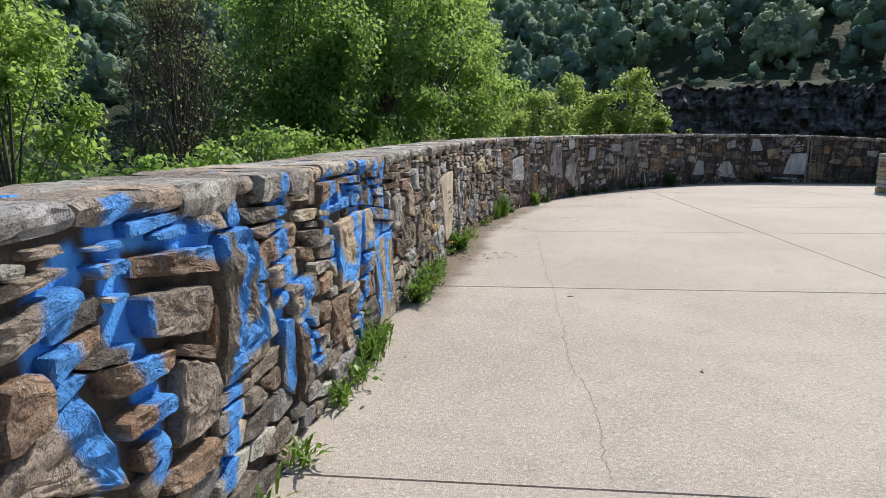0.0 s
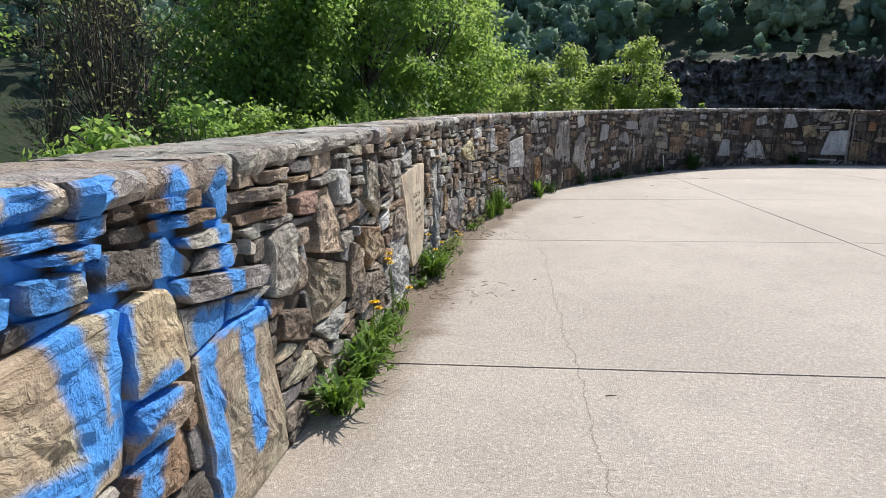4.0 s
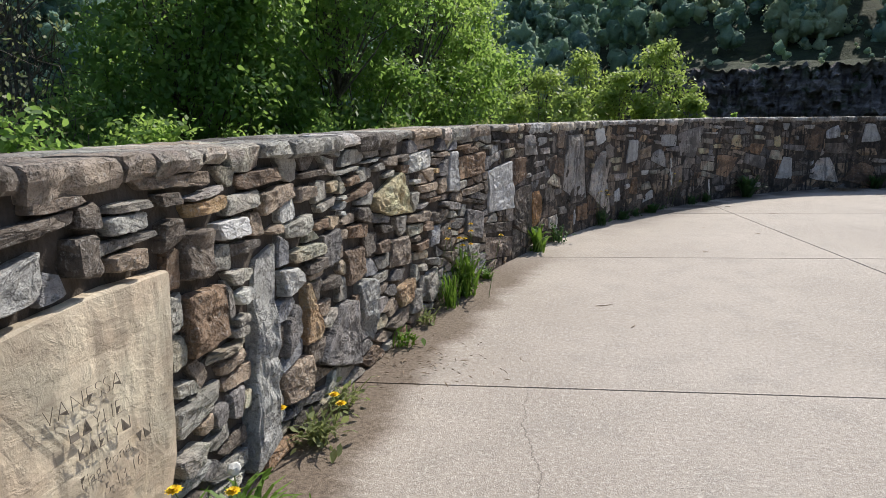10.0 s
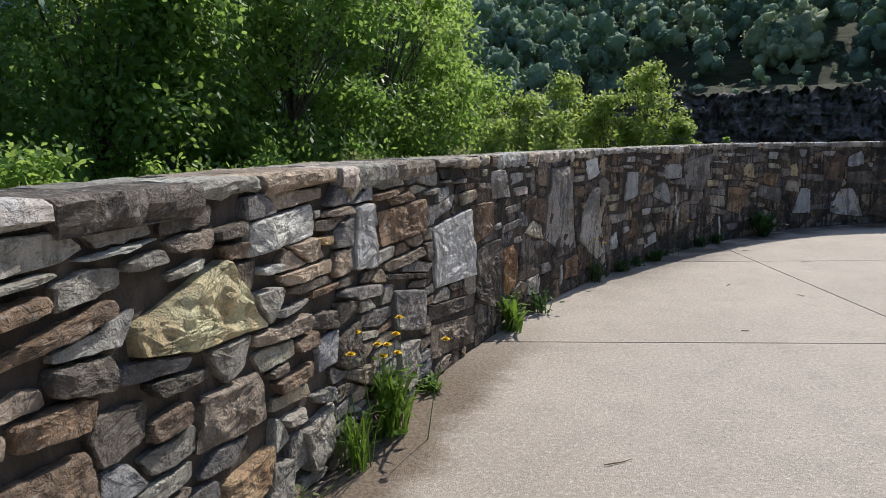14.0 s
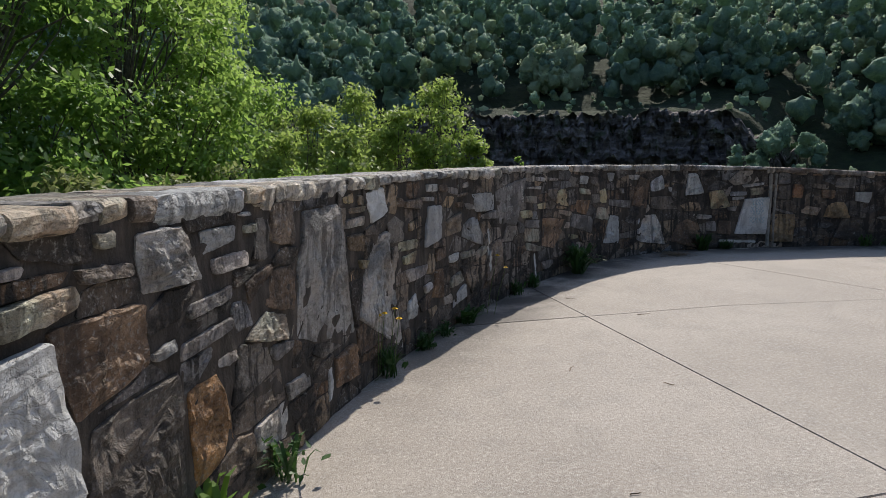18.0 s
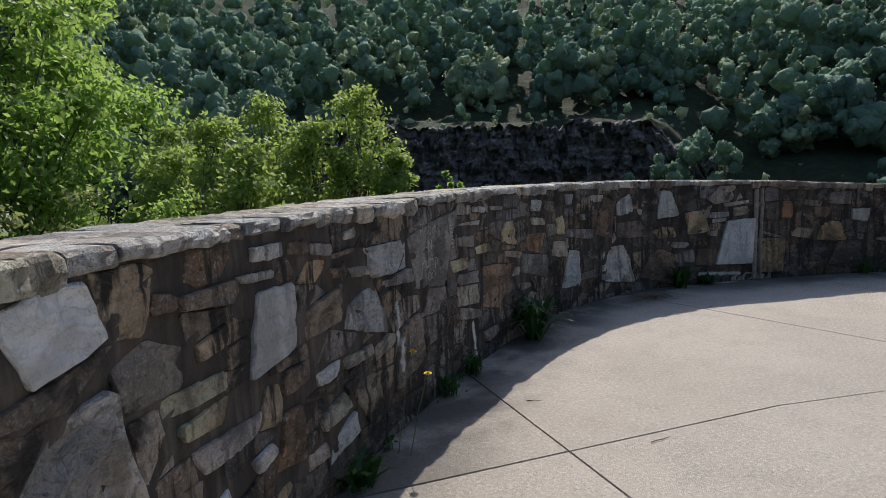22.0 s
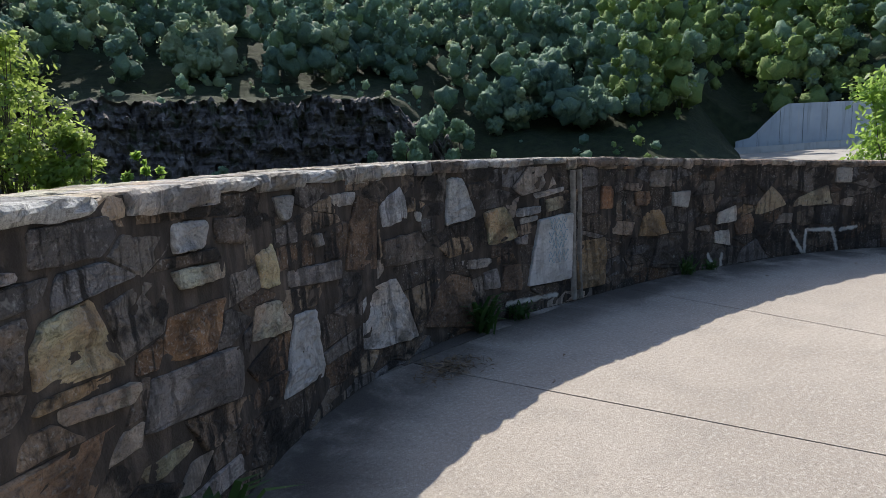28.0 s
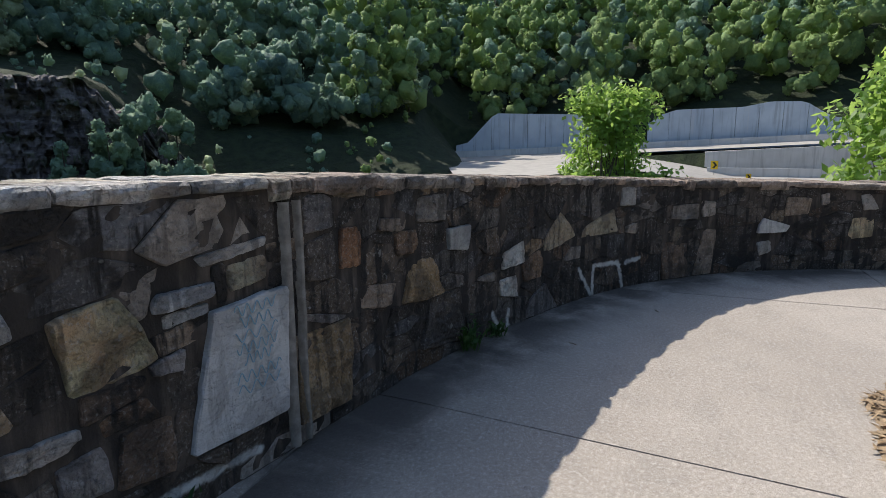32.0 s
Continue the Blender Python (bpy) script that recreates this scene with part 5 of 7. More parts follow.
def stone_shape(rng, poly, proud, rough=0.010, back=-0.03, plain=1.0):
    """Places (s, z, out) and faces of one split stone: sharp arrises, flat cleavage planes, small ledges."""
    size = math.sqrt(max(1e-5, np.prod(np.ptp(poly, axis=0))))
    edge = broken_edge(rng, poly, max(0.014, size / 10) * plain)
    n = len(edge)
    c = edge.mean(0)
    seed = rng.uniform(0, 50)
    wob = np.array([noise.noise(Vector((x * 38, y * 38, seed))) + 0.5 * noise.noise(Vector((x * 90, y * 90, seed))) for x, y in edge])[:, None]
    ray = edge - c
    reach = np.hypot(ray[:, 0], ray[:, 1])[:, None] + 1e-6
    edge = edge + ray / reach * np.clip(wob * 0.008, -0.009, 0.007)
    inner = max(2, int(np.clip(size / (0.026 * plain), 2, 12)))
    rim = np.clip(0.006 / reach, 0.01, 0.2)
    steps = [None, None, None] + list(np.linspace(0.88, 0.0, inner + 1)[:-1])
    flat = 0.15 if rough < 0.005 else 0.5 if rough < 0.008 else 1.0
    tilt = rng.uniform(-0.07, 0.07, 2) * flat
    planes = [(rng.uniform(0, 6.28), rng.uniform(0.22, 0.5) * size, rng.uniform(0.1, 0.55) * flat) for _ in range(rng.integers(1, 4))]
    lay = rng.uniform(-0.4, 0.4)
    amp = rough * (0.45 + 1.0 * min(size, 0.4) / 0.25)
    rows = []
    for k, f in enumerate(steps):
        if k < 3:
            q = edge if k < 2 else c + ray * (1 - rim)
        else:
            q = c + (edge - c) * np.clip(f + rng.uniform(-0.35, 0.35, (n, 1)) * 0.88 / inner * f, 0.0, 0.97)
        if k == 0:
            h = np.full(n, float(back))
        else:
            d = q - c
            h = proud + d @ tilt
            for turn, at, fall in planes:
                h = h - np.clip(d @ np.array([math.cos(turn), math.sin(turn)]) - at, 0, 1) * fall
            for m, (x, y) in enumerate(q):
                u, v = x * math.cos(lay) + y * math.sin(lay), y * math.cos(lay) - x * math.sin(lay)
                ledge = math.floor(3.0 * noise.noise(Vector((u * 5, v * 15, seed + 3)))) / 3.0
                h[m] += amp * (0.6 if proud < 0.015 else 1.0) * (0.9 * ledge + 0.6 * noise.noise(Vector((x * 22, y * 34, seed + 7))) + 0.3 * noise.noise(Vector((x * 60, y * 75, seed))))
            if k == 1:
                h = h - 0.007
            h = np.maximum(h, 0.002)
        rows.append(np.column_stack([q, h]))
    verts = np.vstack(rows + [[[*c, float(np.mean(rows[-1][:, 2]))]]])
    faces = []
    for r in range(len(rows) - 1):
        for j in range(n):
            k = (j + 1) % n
            faces.append((r * n + j, r * n + k, (r + 1) * n + k, (r + 1) * n + j))
    last = (len(rows) - 1) * n
    faces += [(last + j, last + (j + 1) % n, len(verts) - 1) for j in range(n)]
    return verts, faces


FILL_TONES = ["grey", "greybrown", "dark", "slate", "brown", "tan", "blue", "pale"]
JOINT_S = 24.545


def build_stones():
    rng = np.random.default_rng(21)
    rocks = settle(rng, ROCKS)
    cells = fill_cells(rng, [o for o, _ in rocks])
    todo = [(shrink(o, 0.003), tone, True) for o, tone in rocks]
    for p in cells:
        q = shrink(fewer_corners(p, 5), rng.uniform(0.002, 0.006) if p[:, 0].mean() > 13.5 else rng.uniform(0.005, 0.011))
        if len(q) > 2 and np.ptp(q[:, 0]) > 0.035 and np.ptp(q[:, 1]) > 0.02:
            late = q[:, 0].mean() > 13.5
            weights = [0.12, 0.24, 0.22, 0.10, 0.18, 0.07, 0.03, 0.04] if late else [0.26, 0.24, 0.18, 0.12, 0.08, 0.06, 0.03, 0.03]
            todo.append((q, rng.choice(FILL_TONES, p=weights), False))
    area = lambda p: np.ptp(p[:, 0]) * np.ptp(p[:, 1])
    west = [t for t in todo if t[0][:, 0].mean() < JOINT_S]
    east = [t for t in todo if t[0][:, 0].mean() >= JOINT_S]
    for wall, group in ((WALL, west), (WALL_EAST, east)):
        group.sort(key=lambda t: -area(t[0]) * (3 if t[2] else 1) * (1 if 3 < t[0][:, 0].mean() < 31 else 0.01))
        rest = {}
        for i, (poly, tone, big) in enumerate(group):
            if len(poly) < 3:
                continue
            s = poly[:, 0].mean()
            if tone == "cream" or (tone == "paleblue" and s > 23):
                proud, rough = 0.032, 0.002
            else:
                low, high = ((0.012, 0.026) if big else (0.003, 0.014)) if s > 13.5 else ((0.020, 0.040) if big else (0.006, 0.022))
                proud, rough = rng.uniform(low, high), 0.014 if tone == "rough" else 0.006 if tone in ("paleblue", "slate", "blocktan") else 0.011
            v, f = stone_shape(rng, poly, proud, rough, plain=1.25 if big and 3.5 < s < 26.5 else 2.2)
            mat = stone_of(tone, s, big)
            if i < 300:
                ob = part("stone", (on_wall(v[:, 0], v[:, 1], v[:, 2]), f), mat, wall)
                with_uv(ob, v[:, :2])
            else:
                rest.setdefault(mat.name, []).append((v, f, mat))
        for bits in rest.values():
            base, vs, fs = 0, [], []
            for v, f, mat in bits:
                vs.append(v)
                fs += [tuple(i + base for i in face) for face in f]
                base += len(v)
            v = np.vstack(vs)
            ob = part("small_stones", (on_wall(v[:, 0], v[:, 1], v[:, 2]), fs), bits[0][2], wall)
            with_uv(ob, v[:, :2])
            tagged(ob, kind="stuff")


build_stones()


# ---- coping ----
def build_coping():
    coping = tagged(new("coping"), "flat weathered capstones along the top of the parapet", "coping", kind="structure")
    rng = np.random.default_rng(33)
    for row, (o0, o1) in enumerate(((0.024, -0.23), (-0.236, -THICK - 0.01))):
        s = 0.1 + row * 0.13
        while s < LENGTH - 0.6:
            e = s + rng.choice([0.12, 0.2, 0.3, 0.46]) * rng.uniform(0.8, 1.25)
            if s < JOINT_S < e:
                e = JOINT_S
            n = max(3, int((e - s) / 0.035))
            a = np.linspace(s + 0.004, e - 0.004, n)
            seed = rng.uniform(0, 40)
            wob = np.array([noise.noise(Vector((x * 13, 3, seed))) for x in a]) * 0.02
            wob[[0, -1]] -= 0.008
            under = np.array([noise.noise(Vector((x * 9, 8, seed))) for x in a]) * 0.022
            thick, proud = rng.uniform(0.05, 0.10), rng.uniform(-0.012, 0.02)
            rise = rng.uniform(-0.004, 0.003)
            outs = np.r_[o0 + proud - 0.012, o0 + proud, o0 + proud + 0.003, o0 + proud, o0 + proud - 0.012, np.linspace(o0 - 0.045, o1 + 0.03, 5), o1 + 0.006, o1]
            z_of = np.r_[-thick, -thick * 0.75, -thick * 0.45, -0.014, -0.002, np.zeros(5), -0.004, -0.05]
            rows = []
            for k, (o, dz) in enumerate(zip(outs, z_of)):
                z = wall_top(a) + dz + rise + (under if k == 0 else 0)
                if k:
                    z = z + [0.006 * noise.noise(Vector((x * 7, o * 7, seed))) + 0.005 * noise.noise(Vector((x * 24, o * 24, seed))) for x in a]
                    z[[0, -1]] -= 0.004
                chip = np.array([noise.noise(Vector((x * 17, k * 0.9, seed))) + 0.6 * noise.noise(Vector((x * 45, k * 1.7, seed))) for x in a]) * 0.014
                rows.append((a, z, o + (wob + chip if k < 5 else 0)))
            v = np.concatenate([on_wall(x, z, o) for x, z, o in rows])
            uv = np.concatenate([np.column_stack([x, z + (0.6 if k > 4 else 0)]) for k, (x, z, o) in enumerate(rows)])
            m = len(rows)
            faces = [(i * n + j, i * n + j + 1, (i + 1) * n + j + 1, (i + 1) * n + j) for i in range(m - 1) for j in range(n - 1)]
            faces += [tuple(i * n for i in range(m))[::-1], tuple(i * n + n - 1 for i in range(m)), tuple(range(n))[::-1]]
            tone = rng.choice(["cap", "greybrown", "grey", "pink", "dark"], p=[0.34, 0.3, 0.18, 0.08, 0.1])
            ob = part("capstone", (v, np.array(faces, dtype=object)), stone_of(tone, s), coping)
            with_uv(ob, uv)
            s = e


build_coping()


# ---- trees ----
def leaves(rng, centers, away, size, aspect=0.55, spread=0.7, simple=False):
    """Pointed six-cornered leaves at the centres, facing roughly up and away, a little folded."""
    n = len(centers)
    size = np.broadcast_to(np.asarray(size, float), (n,))[:, None] * rng.uniform(0.65, 1.35, (n, 1)) * 0.5
    face = away + rng.normal(size=(n, 3)) * spread + (0, 0, 0.5)
    face /= np.linalg.norm(face, axis=1)[:, None] + 1e-9
    u = np.cross(face, rng.normal(size=(n, 3)))
    u[:, 2] -= 0.25
    u /= np.linalg.norm(u, axis=1)[:, None] + 1e-9
    v = np.cross(face, u)
    dip = -face * size * 0.25
    a, b = aspect, aspect * 0.75
    if simple:
        size = size * 1.3
        return np.stack([centers - u * size, centers + v * size * a * 0.9 + dip * 0.4, centers + u * size + dip, centers - v * size * a * 0.9 + dip * 0.4], 1)
    return np.stack([centers - u * size, centers - u * size * 0.35 + v * size * a + dip * 0.4, centers + u * size * 0.4 + v * size * b, centers + u * size + dip,
                     centers + u * size * 0.4 - v * size * b, centers - u * size * 0.35 - v * size * a + dip * 0.4], 1)


def tube(points, radii, sides=7):
    """A tapered limb along some points."""
    points = np.array(points, float)
    verts, faces = [], []
    for i, (p, r) in enumerate(zip(points, radii)):
        d = points[min(i + 1, len(points) - 1)] - points[max(i - 1, 0)]
        d = d / (np.linalg.norm(d) + 1e-9)
        u = np.cross(d, (0.3, 0.9, 0.2))
        u /= np.linalg.norm(u) + 1e-9
        w = np.cross(d, u)
        for k in range(sides):
            t = 2 * math.pi * k / sides
            verts.append(p + (u * math.cos(t) + w * math.sin(t)) * r)
    for i in range(len(points) - 1):
        for k in range(sides):
            faces.append((i * sides + k, i * sides + (k + 1) % sides, (i + 1) * sides + (k + 1) % sides, (i + 1) * sides + k))
    return verts, faces


def joined(pieces):
    vs, fs, base = [], [], 0
    for v, f in pieces:
        vs += list(v)
        fs += [tuple(i + base for i in face) for face in f]
        base += len(v)
    return vs, fs


def limb_line(rng, a, b, bend):
    a, b = np.array(a, float), np.array(b, float)
    mid = (a + b) / 2 + rng.normal(size=3) * bend
    q = a + (b - a) * 0.75 + rng.normal(size=3) * bend * 0.5
    return [a, a * 0.55 + mid * 0.45, mid, q, b]


def tree(name, label, category, x, y, top, wide, leaf, count, material, seed, stems=2, low=0.2, lumps=26, base=None, twigs=0, group=""):
    """A broadleaf tree or shrub: stems and limbs that carry an uneven crown of clumped leaves."""
    rng = np.random.default_rng(seed)
    foot = float(ground_height(np.array([x]), np.array([y]))[0]) - 0.05 if base is None else base
    h = top - foot
    root = new(name)
    root.location = (x, y, foot)
    tagged(root, label, category, group)
    # clump centres in an uneven egg
    lumps = int(lumps * 2.3)
    t = rng.uniform(low * 0.4, 1, lumps)
    reach = wide * np.clip(np.sin(np.pi * np.clip(0.16 + 0.80 * t, 0, 1)), 0.08, 1) ** 0.6 * rng.uniform(0.1, 1.0, lumps) ** 0.6 * (1 + 0.22 * np.sin(3.1 * t * 4 + seed))
    turn = rng.uniform(0, 2 * np.pi, lumps)
    mids = np.stack([reach * np.cos(turn), reach * np.sin(turn), t * h * 0.94], -1)
    girth = wide * rng.uniform(0.13, 0.32, lumps)
    trunk = []
    forks = []
    for k in range(stems):
        lean = rng.normal(size=2) * wide * 0.12 * (stems > 1)
        tip = np.array([lean[0] * 2, lean[1] * 2, h * rng.uniform(0.75, 0.92)])
        line = limb_line(rng, (lean[0] * 0.2, lean[1] * 0.2, 0), tip, 0.03 * h)
        r = 0.007 * h + 0.012
        trunk.append(tube(line, [r, r * 0.85, r * 0.65, r * 0.4, r * 0.12]))
        forks.append(line)
    part("trunk", joined(trunk), BARK, root, smooth=True)
    for i, m in enumerate(mids):
        line = forks[i % stems]
        start = line[int(np.clip(m[2] / h * 4 - 0.6, 0, 3))]
        r = 0.0025 * h + 0.005
        limb = [tube(limb_line(rng, start, m, 0.05 * wide), [r, r * 0.8, r * 0.6, r * 0.4, r * 0.15], 5)]
        for _ in range(twigs):
            limb.append(tube(limb_line(rng, m * 0.8 + start * 0.2, m + rng.normal(size=3) * girth[i] * 1.3, 0.08), [r * 0.4, r * 0.35, r * 0.3, r * 0.2, r * 0.08], 4))
        part("limb", joined(limb), BARK, root, smooth=True)
    if count:
        pick = rng.choice(lumps, count, p=girth ** 1.5 / (girth ** 1.5).sum())
        d = rng.normal(size=(count, 3))
        d /= np.linalg.norm(d, axis=1)[:, None]
        c = mids[pick] + d * (girth[pick] * rng.uniform(0.05, 1.4, count) ** 0.7)[:, None] * (1.1, 1.1, 0.9)
        out = c - (0, 0, h * 0.45)
        out /= np.linalg.norm(out, axis=1)[:, None] + 1e-9
        plain = math.hypot(x - 1.2, y - 4) > 12
        quad_mesh("crown", leaves(rng, c, d * 0.5 + out * 0.5, leaf, spread=0.85, simple=plain), material, root, per=4 if plain else 6)
    return root


tree("tree", "leafy green tree with drooping compound leaves behind the parapet", "tree", -6.3, 4.7, 4.8, 1.35, 0.10, 20000, FRESH_LEAF, 1, 2, 0.25)
tree("tree", "leafy green sapling with drooping compound leaves behind the parapet", "tree", -6.2, 2.4, 3.6, 1.4, 0.10, 15000, FRESH_LEAF, 2, 2, 0.2)
tree("tree", "leafy green tree with bright leaves beyond the parapet", "tree", -9.0, 7.6, 5.0, 2.2, 0.11, 13650, LEAF, 3, 3, 0.25)
tree("tree", "tall dense broadleaf tree with lobed green leaves", "tree", -5.2, 14.0, 7.4, 2.7, 0.13, 40000, LEAF, 4, 2, 0.18, 40)
tree("tree", "tall dense dark green broadleaf tree", "tree", -3.1, 17.3, 8.2, 2.5, 0.12, 38000, LEAF, 5, 1, 0.1, 44)
tree("tree", "tall bright green birch-like tree with fine leaves", "tree", -1.9, 21.6, 9.2, 2.4, 0.12, 40000, FRESH_LEAF, 6, 1, 0.1, 44)
tree("tree", "tall broadleaf tree with drooping sunlit leaves", "tree", -1.3, 25.0, 9.4, 2.3, 0.13, 38000, FRESH_LEAF, 7, 1, 0.1, 40)
tree("tree", "tall broadleaf tree with deep green leaves", "tree", -8.4, 18.5, 8.0, 2.8, 0.12, 23100, LEAF, 8, 2, 0.15, 32)
tree("tree", "tall broadleaf tree with deep green leaves", "tree", -6.0, 22.0, 9.5, 3.2, 0.12, 26000, LEAF, 9, 2, 0.15, 32)
tree("tree", "tall broadleaf tree with deep green leaves", "tree", -13.5, 12.0, 6.0, 2.6, 0.12, 16000, LEAF, 10, 3, 0.15, 30)
tree("shrub", "half-bare grey-stemmed shrub with thin tangled branches", "shrub", -5.7, 8.7, 4.9, 1.6, 0.07, 3600, DULL_LEAF, 12, 5, 0.15, 50, twigs=6)
tree("shrub", "half-bare grey-stemmed shrub with thin tangled branches", "shrub", -7.0, 11.2, 5.0, 1.6, 0.07, 3000, DULL_LEAF, 13, 5, 0.15, 44, twigs=6)
for k, (bx, by, bt, bw, bm) in enumerate(((-3.0, 4.6, 1.25, 0.9, FRESH_LEAF), (-3.4, 7.2, 1.5, 1.2, LEAF), (-3.6, 9.8, 1.55, 1.2, FRESH_LEAF), (-3.2, 11.9, 1.5, 1.1, FRESH_LEAF), (-2.4, 13.8, 1.45, 1.1, LEAF),
                                          (-1.4, 16.0, 1.5, 1.2, DULL_LEAF), (-0.6, 18.4, 1.55, 1.2, DULL_LEAF), (0.2, 20.8, 1.6, 1.3, DULL_LEAF), (1.4, 23.2, 1.6, 1.3, FRESH_LEAF), (-5.6, 10.5, 2.0, 1.5, LEAF), (-4.6, 0.4, 1.7, 1.3, FRESH_LEAF), (-2.6, 2.2, 1.1, 0.8, LEAF))):
    tree("shrub", "low leafy green shrub growing against the outside of the parapet", "shrub", bx, by, bt, bw, 0.085, 4500, bm, 30 + k, 4, 0.1, 20, group="shrubs behind the wall")
for k, (bx, by, bt, bw) in enumerate(((1.0, 33.2, 4.0, 1.3), (2.6, 31.0, 4.0, 1.5), (4.4, 32.6, 5.2, 1.6), (6.0, 31.2, 3.9, 1.5), (7.6, 30.6, 5.3, 1.45), (8.7, 29.4, 2.7, 0.9), (3.6, 28.6, 3.0, 1.6), (1.2, 28.4, 3.0, 1.6))):
    tree("tree", "young yellow-green tree with drooping compound leaves", "tree", bx, by, bt, bw * 1.15, 0.15, 9500, YOUNG_LEAF, 50 + k, 2, 0.15, 44, group="young trees below the wall")
for k, (bx, by, bt) in enumerate(((8.65, 24.7, 1.5), (9.0, 25.0, 1.95), (9.4, 25.1, 1.55))):
    tree("shrub", "thin upright leafy sprig of a shrub above the wall", "shrub", bx, by, bt, 0.28, 0.13, 420, FRESH_LEAF, 170 + k, 1, 0.6, 10, group="sprigs above the wall")
tree("tree", "round bright green young tree beside the road", "tree", 27.0, 14.2, 3.2, 2.4, 0.17, 12000, FRESH_LEAF, 71, 3, 0.3, 26)
tree("tree", "bright green young tree beside the road", "tree", 20.6, 8.0, 3.2, 2.0, 0.15, 10500, FRESH_LEAF, 72, 3, 0.3, 26)


# ---- rock cut ----
def rock_cut_material():
    k = Nodes("cut_rock")
    p = place(k)
    band = k.noise(k.scaled(p, 0.25, 0.25, 1.6), 1.0, 6, 0.65)
    fine = k.noise(k.scaled(p, 0.5, 0.5, 1.1), 1.0, 10, 0.66)
    c = k.mix(k.ramp(band, 0.35, 0.65), (0.07, 0.06, 0.06), (0.20, 0.175, 0.165))
    c = k.mix(k.math("MULTIPLY", k.ramp(fine, 0.56, 0.7), 0.7), c, (0.40, 0.38, 0.36))
    c = k.mix(k.math("MULTIPLY", k.ramp(k.noise(p, 0.5, 4), 0.55, 0.66), 0.8), c, (0.05, 0.065, 0.03))
    return k.finish(c, 0.9, k.bump(k.math("ADD", fine, k.math("MULTIPLY", k.noise(p, 3.0, 6, 0.7), 0.5)), 0.7, 0.5))


def build_rock_cut():
    az = np.linspace(5, 45, 260)
    up = np.linspace(0, 1, 46)
    v = np.empty((len(up), len(az), 3))
    for j, a in enumerate(az):
        end = max(0.0, min(1.0, (a - 5) / 4, (45 - a) / 8))
        top = -5 + 0.3 + 12.3 * end ** (0.6 + 0.5 * noise.noise(Vector((a * 0.9, 4, 3)))) + 1.1 * noise.noise(Vector((a * 0.4, 0, 3))) + 0.6 * noise.noise(Vector((a * 2.1, 0, 7)))
        for i, u in enumerate(up):
            ledge = math.floor(u * 7 + 1.2 * noise.noise(Vector((a * 0.35, u * 2, 9)))) / 7
            block = noise.cell(Vector((a * 1.4 + 1.5 * u, u * 9, 5))) * 0.9 + noise.cell(Vector((a * 4.1 - u, u * 21, 9))) * 0.4 + noise.fractal(Vector((a * 0.9, u * 6, 1)), 0.8, 2.1, 7) * 1.1 + 0.8 * noise.noise(Vector((a * 0.22, u * 1.5, 4)))
            r = 73.0 + 4.4 * (0.5 * u + 0.5 * ledge) + block * (1 if u < 0.99 else 0.2) - 1.4 * (1 - u) ** 3 * (1 + noise.noise(Vector((a, 2, 8))))
            v[i, j] = (HUB[0] + r * math.sin(radians(a)), HUB[1] + r * math.cos(radians(a)), -5.4 + (top + 5.4) * u)
    back = v[-1] + np.stack([2.5 * np.sin(np.radians(az)), 2.5 * np.cos(np.radians(az)), np.full(len(az), -0.6)], -1)
    v = np.concatenate([v, back[None]])
    m, n = v.shape[:2]
    i, j = np.meshgrid(np.arange(m - 1), np.arange(n - 1), indexing="ij")
    q = np.stack([i * n + j, (i + 1) * n + j, (i + 1) * n + j + 1, i * n + j + 1], -1).reshape(-1, 4)
    ob = part("rock_face", (v.reshape(-1, 3), q), rock_cut_material())
    return tagged(ob, "dark blasted rock cut with ledges below the far woods", "rock face", kind="structure")


build_rock_cut()


# ---- far road and retaining walls ----
def at_bearing(r, az, z):
    a = np.radians(az)
    return np.stack([HUB[0] + r * np.sin(a), HUB[1] + r * np.cos(a), np.broadcast_to(z, np.shape(a)) * 1.0], -1)


def strip(az, r0, r1, z0, z1):
    v = np.concatenate([at_bearing(r0, az, z0), at_bearing(r1, az, z1)])
    n = len(az)
    return v, [(i, i + n, i + n + 1, i + 1) for i in range(n - 1)]


def band(az, r0, r1, low, high):
    """A curved wall of some thickness between two radii, with sloping top."""
    n = len(az)
    v = np.concatenate([at_bearing(r0, az, low), at_bearing(r0 + 0.12, az, high), at_bearing(r1, az, high), at_bearing(r1, az, low)])
    f = [(k * n + i, k * n + i + 1, (k + 1) * n + i + 1, (k + 1) * n + i) for k in range(3) for i in range(n - 1)]
    return v, f + [(0, n, 2 * n, 3 * n), (n - 1, 4 * n - 1, 3 * n - 1, 2 * n - 1)]


def stained_concrete(name, a, b):
    k = Nodes(name)
    p = place(k)
    run = k.noise(k.scaled(p, 1.6, 1.6, 0.12), 1.0, 5, 0.6)
    c = k.mix(k.ramp(k.noise(p, 0.4, 4), 0.3, 0.7), a, b)
    c = k.mix(k.math("MULTIPLY", k.ramp(run, 0.52, 0.7), 0.5), c, tuple(v * 0.5 for v in a))
    c = k.mix(k.math("MULTIPLY", k.ramp(run, 0.42, 0.30), 0.4), c, (0.62, 0.62, 0.62))
    return k.finish(c, 0.85, k.bump(k.noise(p, 8, 4), 0.2, 0.02))


# the blue of skylight on these shaded walls is put into their base colour
SKYLIT_CONCRETE = stained_concrete("skylit_retaining_concrete", (0.46, 0.53, 0.61), (0.56, 0.63, 0.70))
BARRIER = stained_concrete("barrier_concrete", (0.50, 0.50, 0.49), (0.60, 0.60, 0.59))
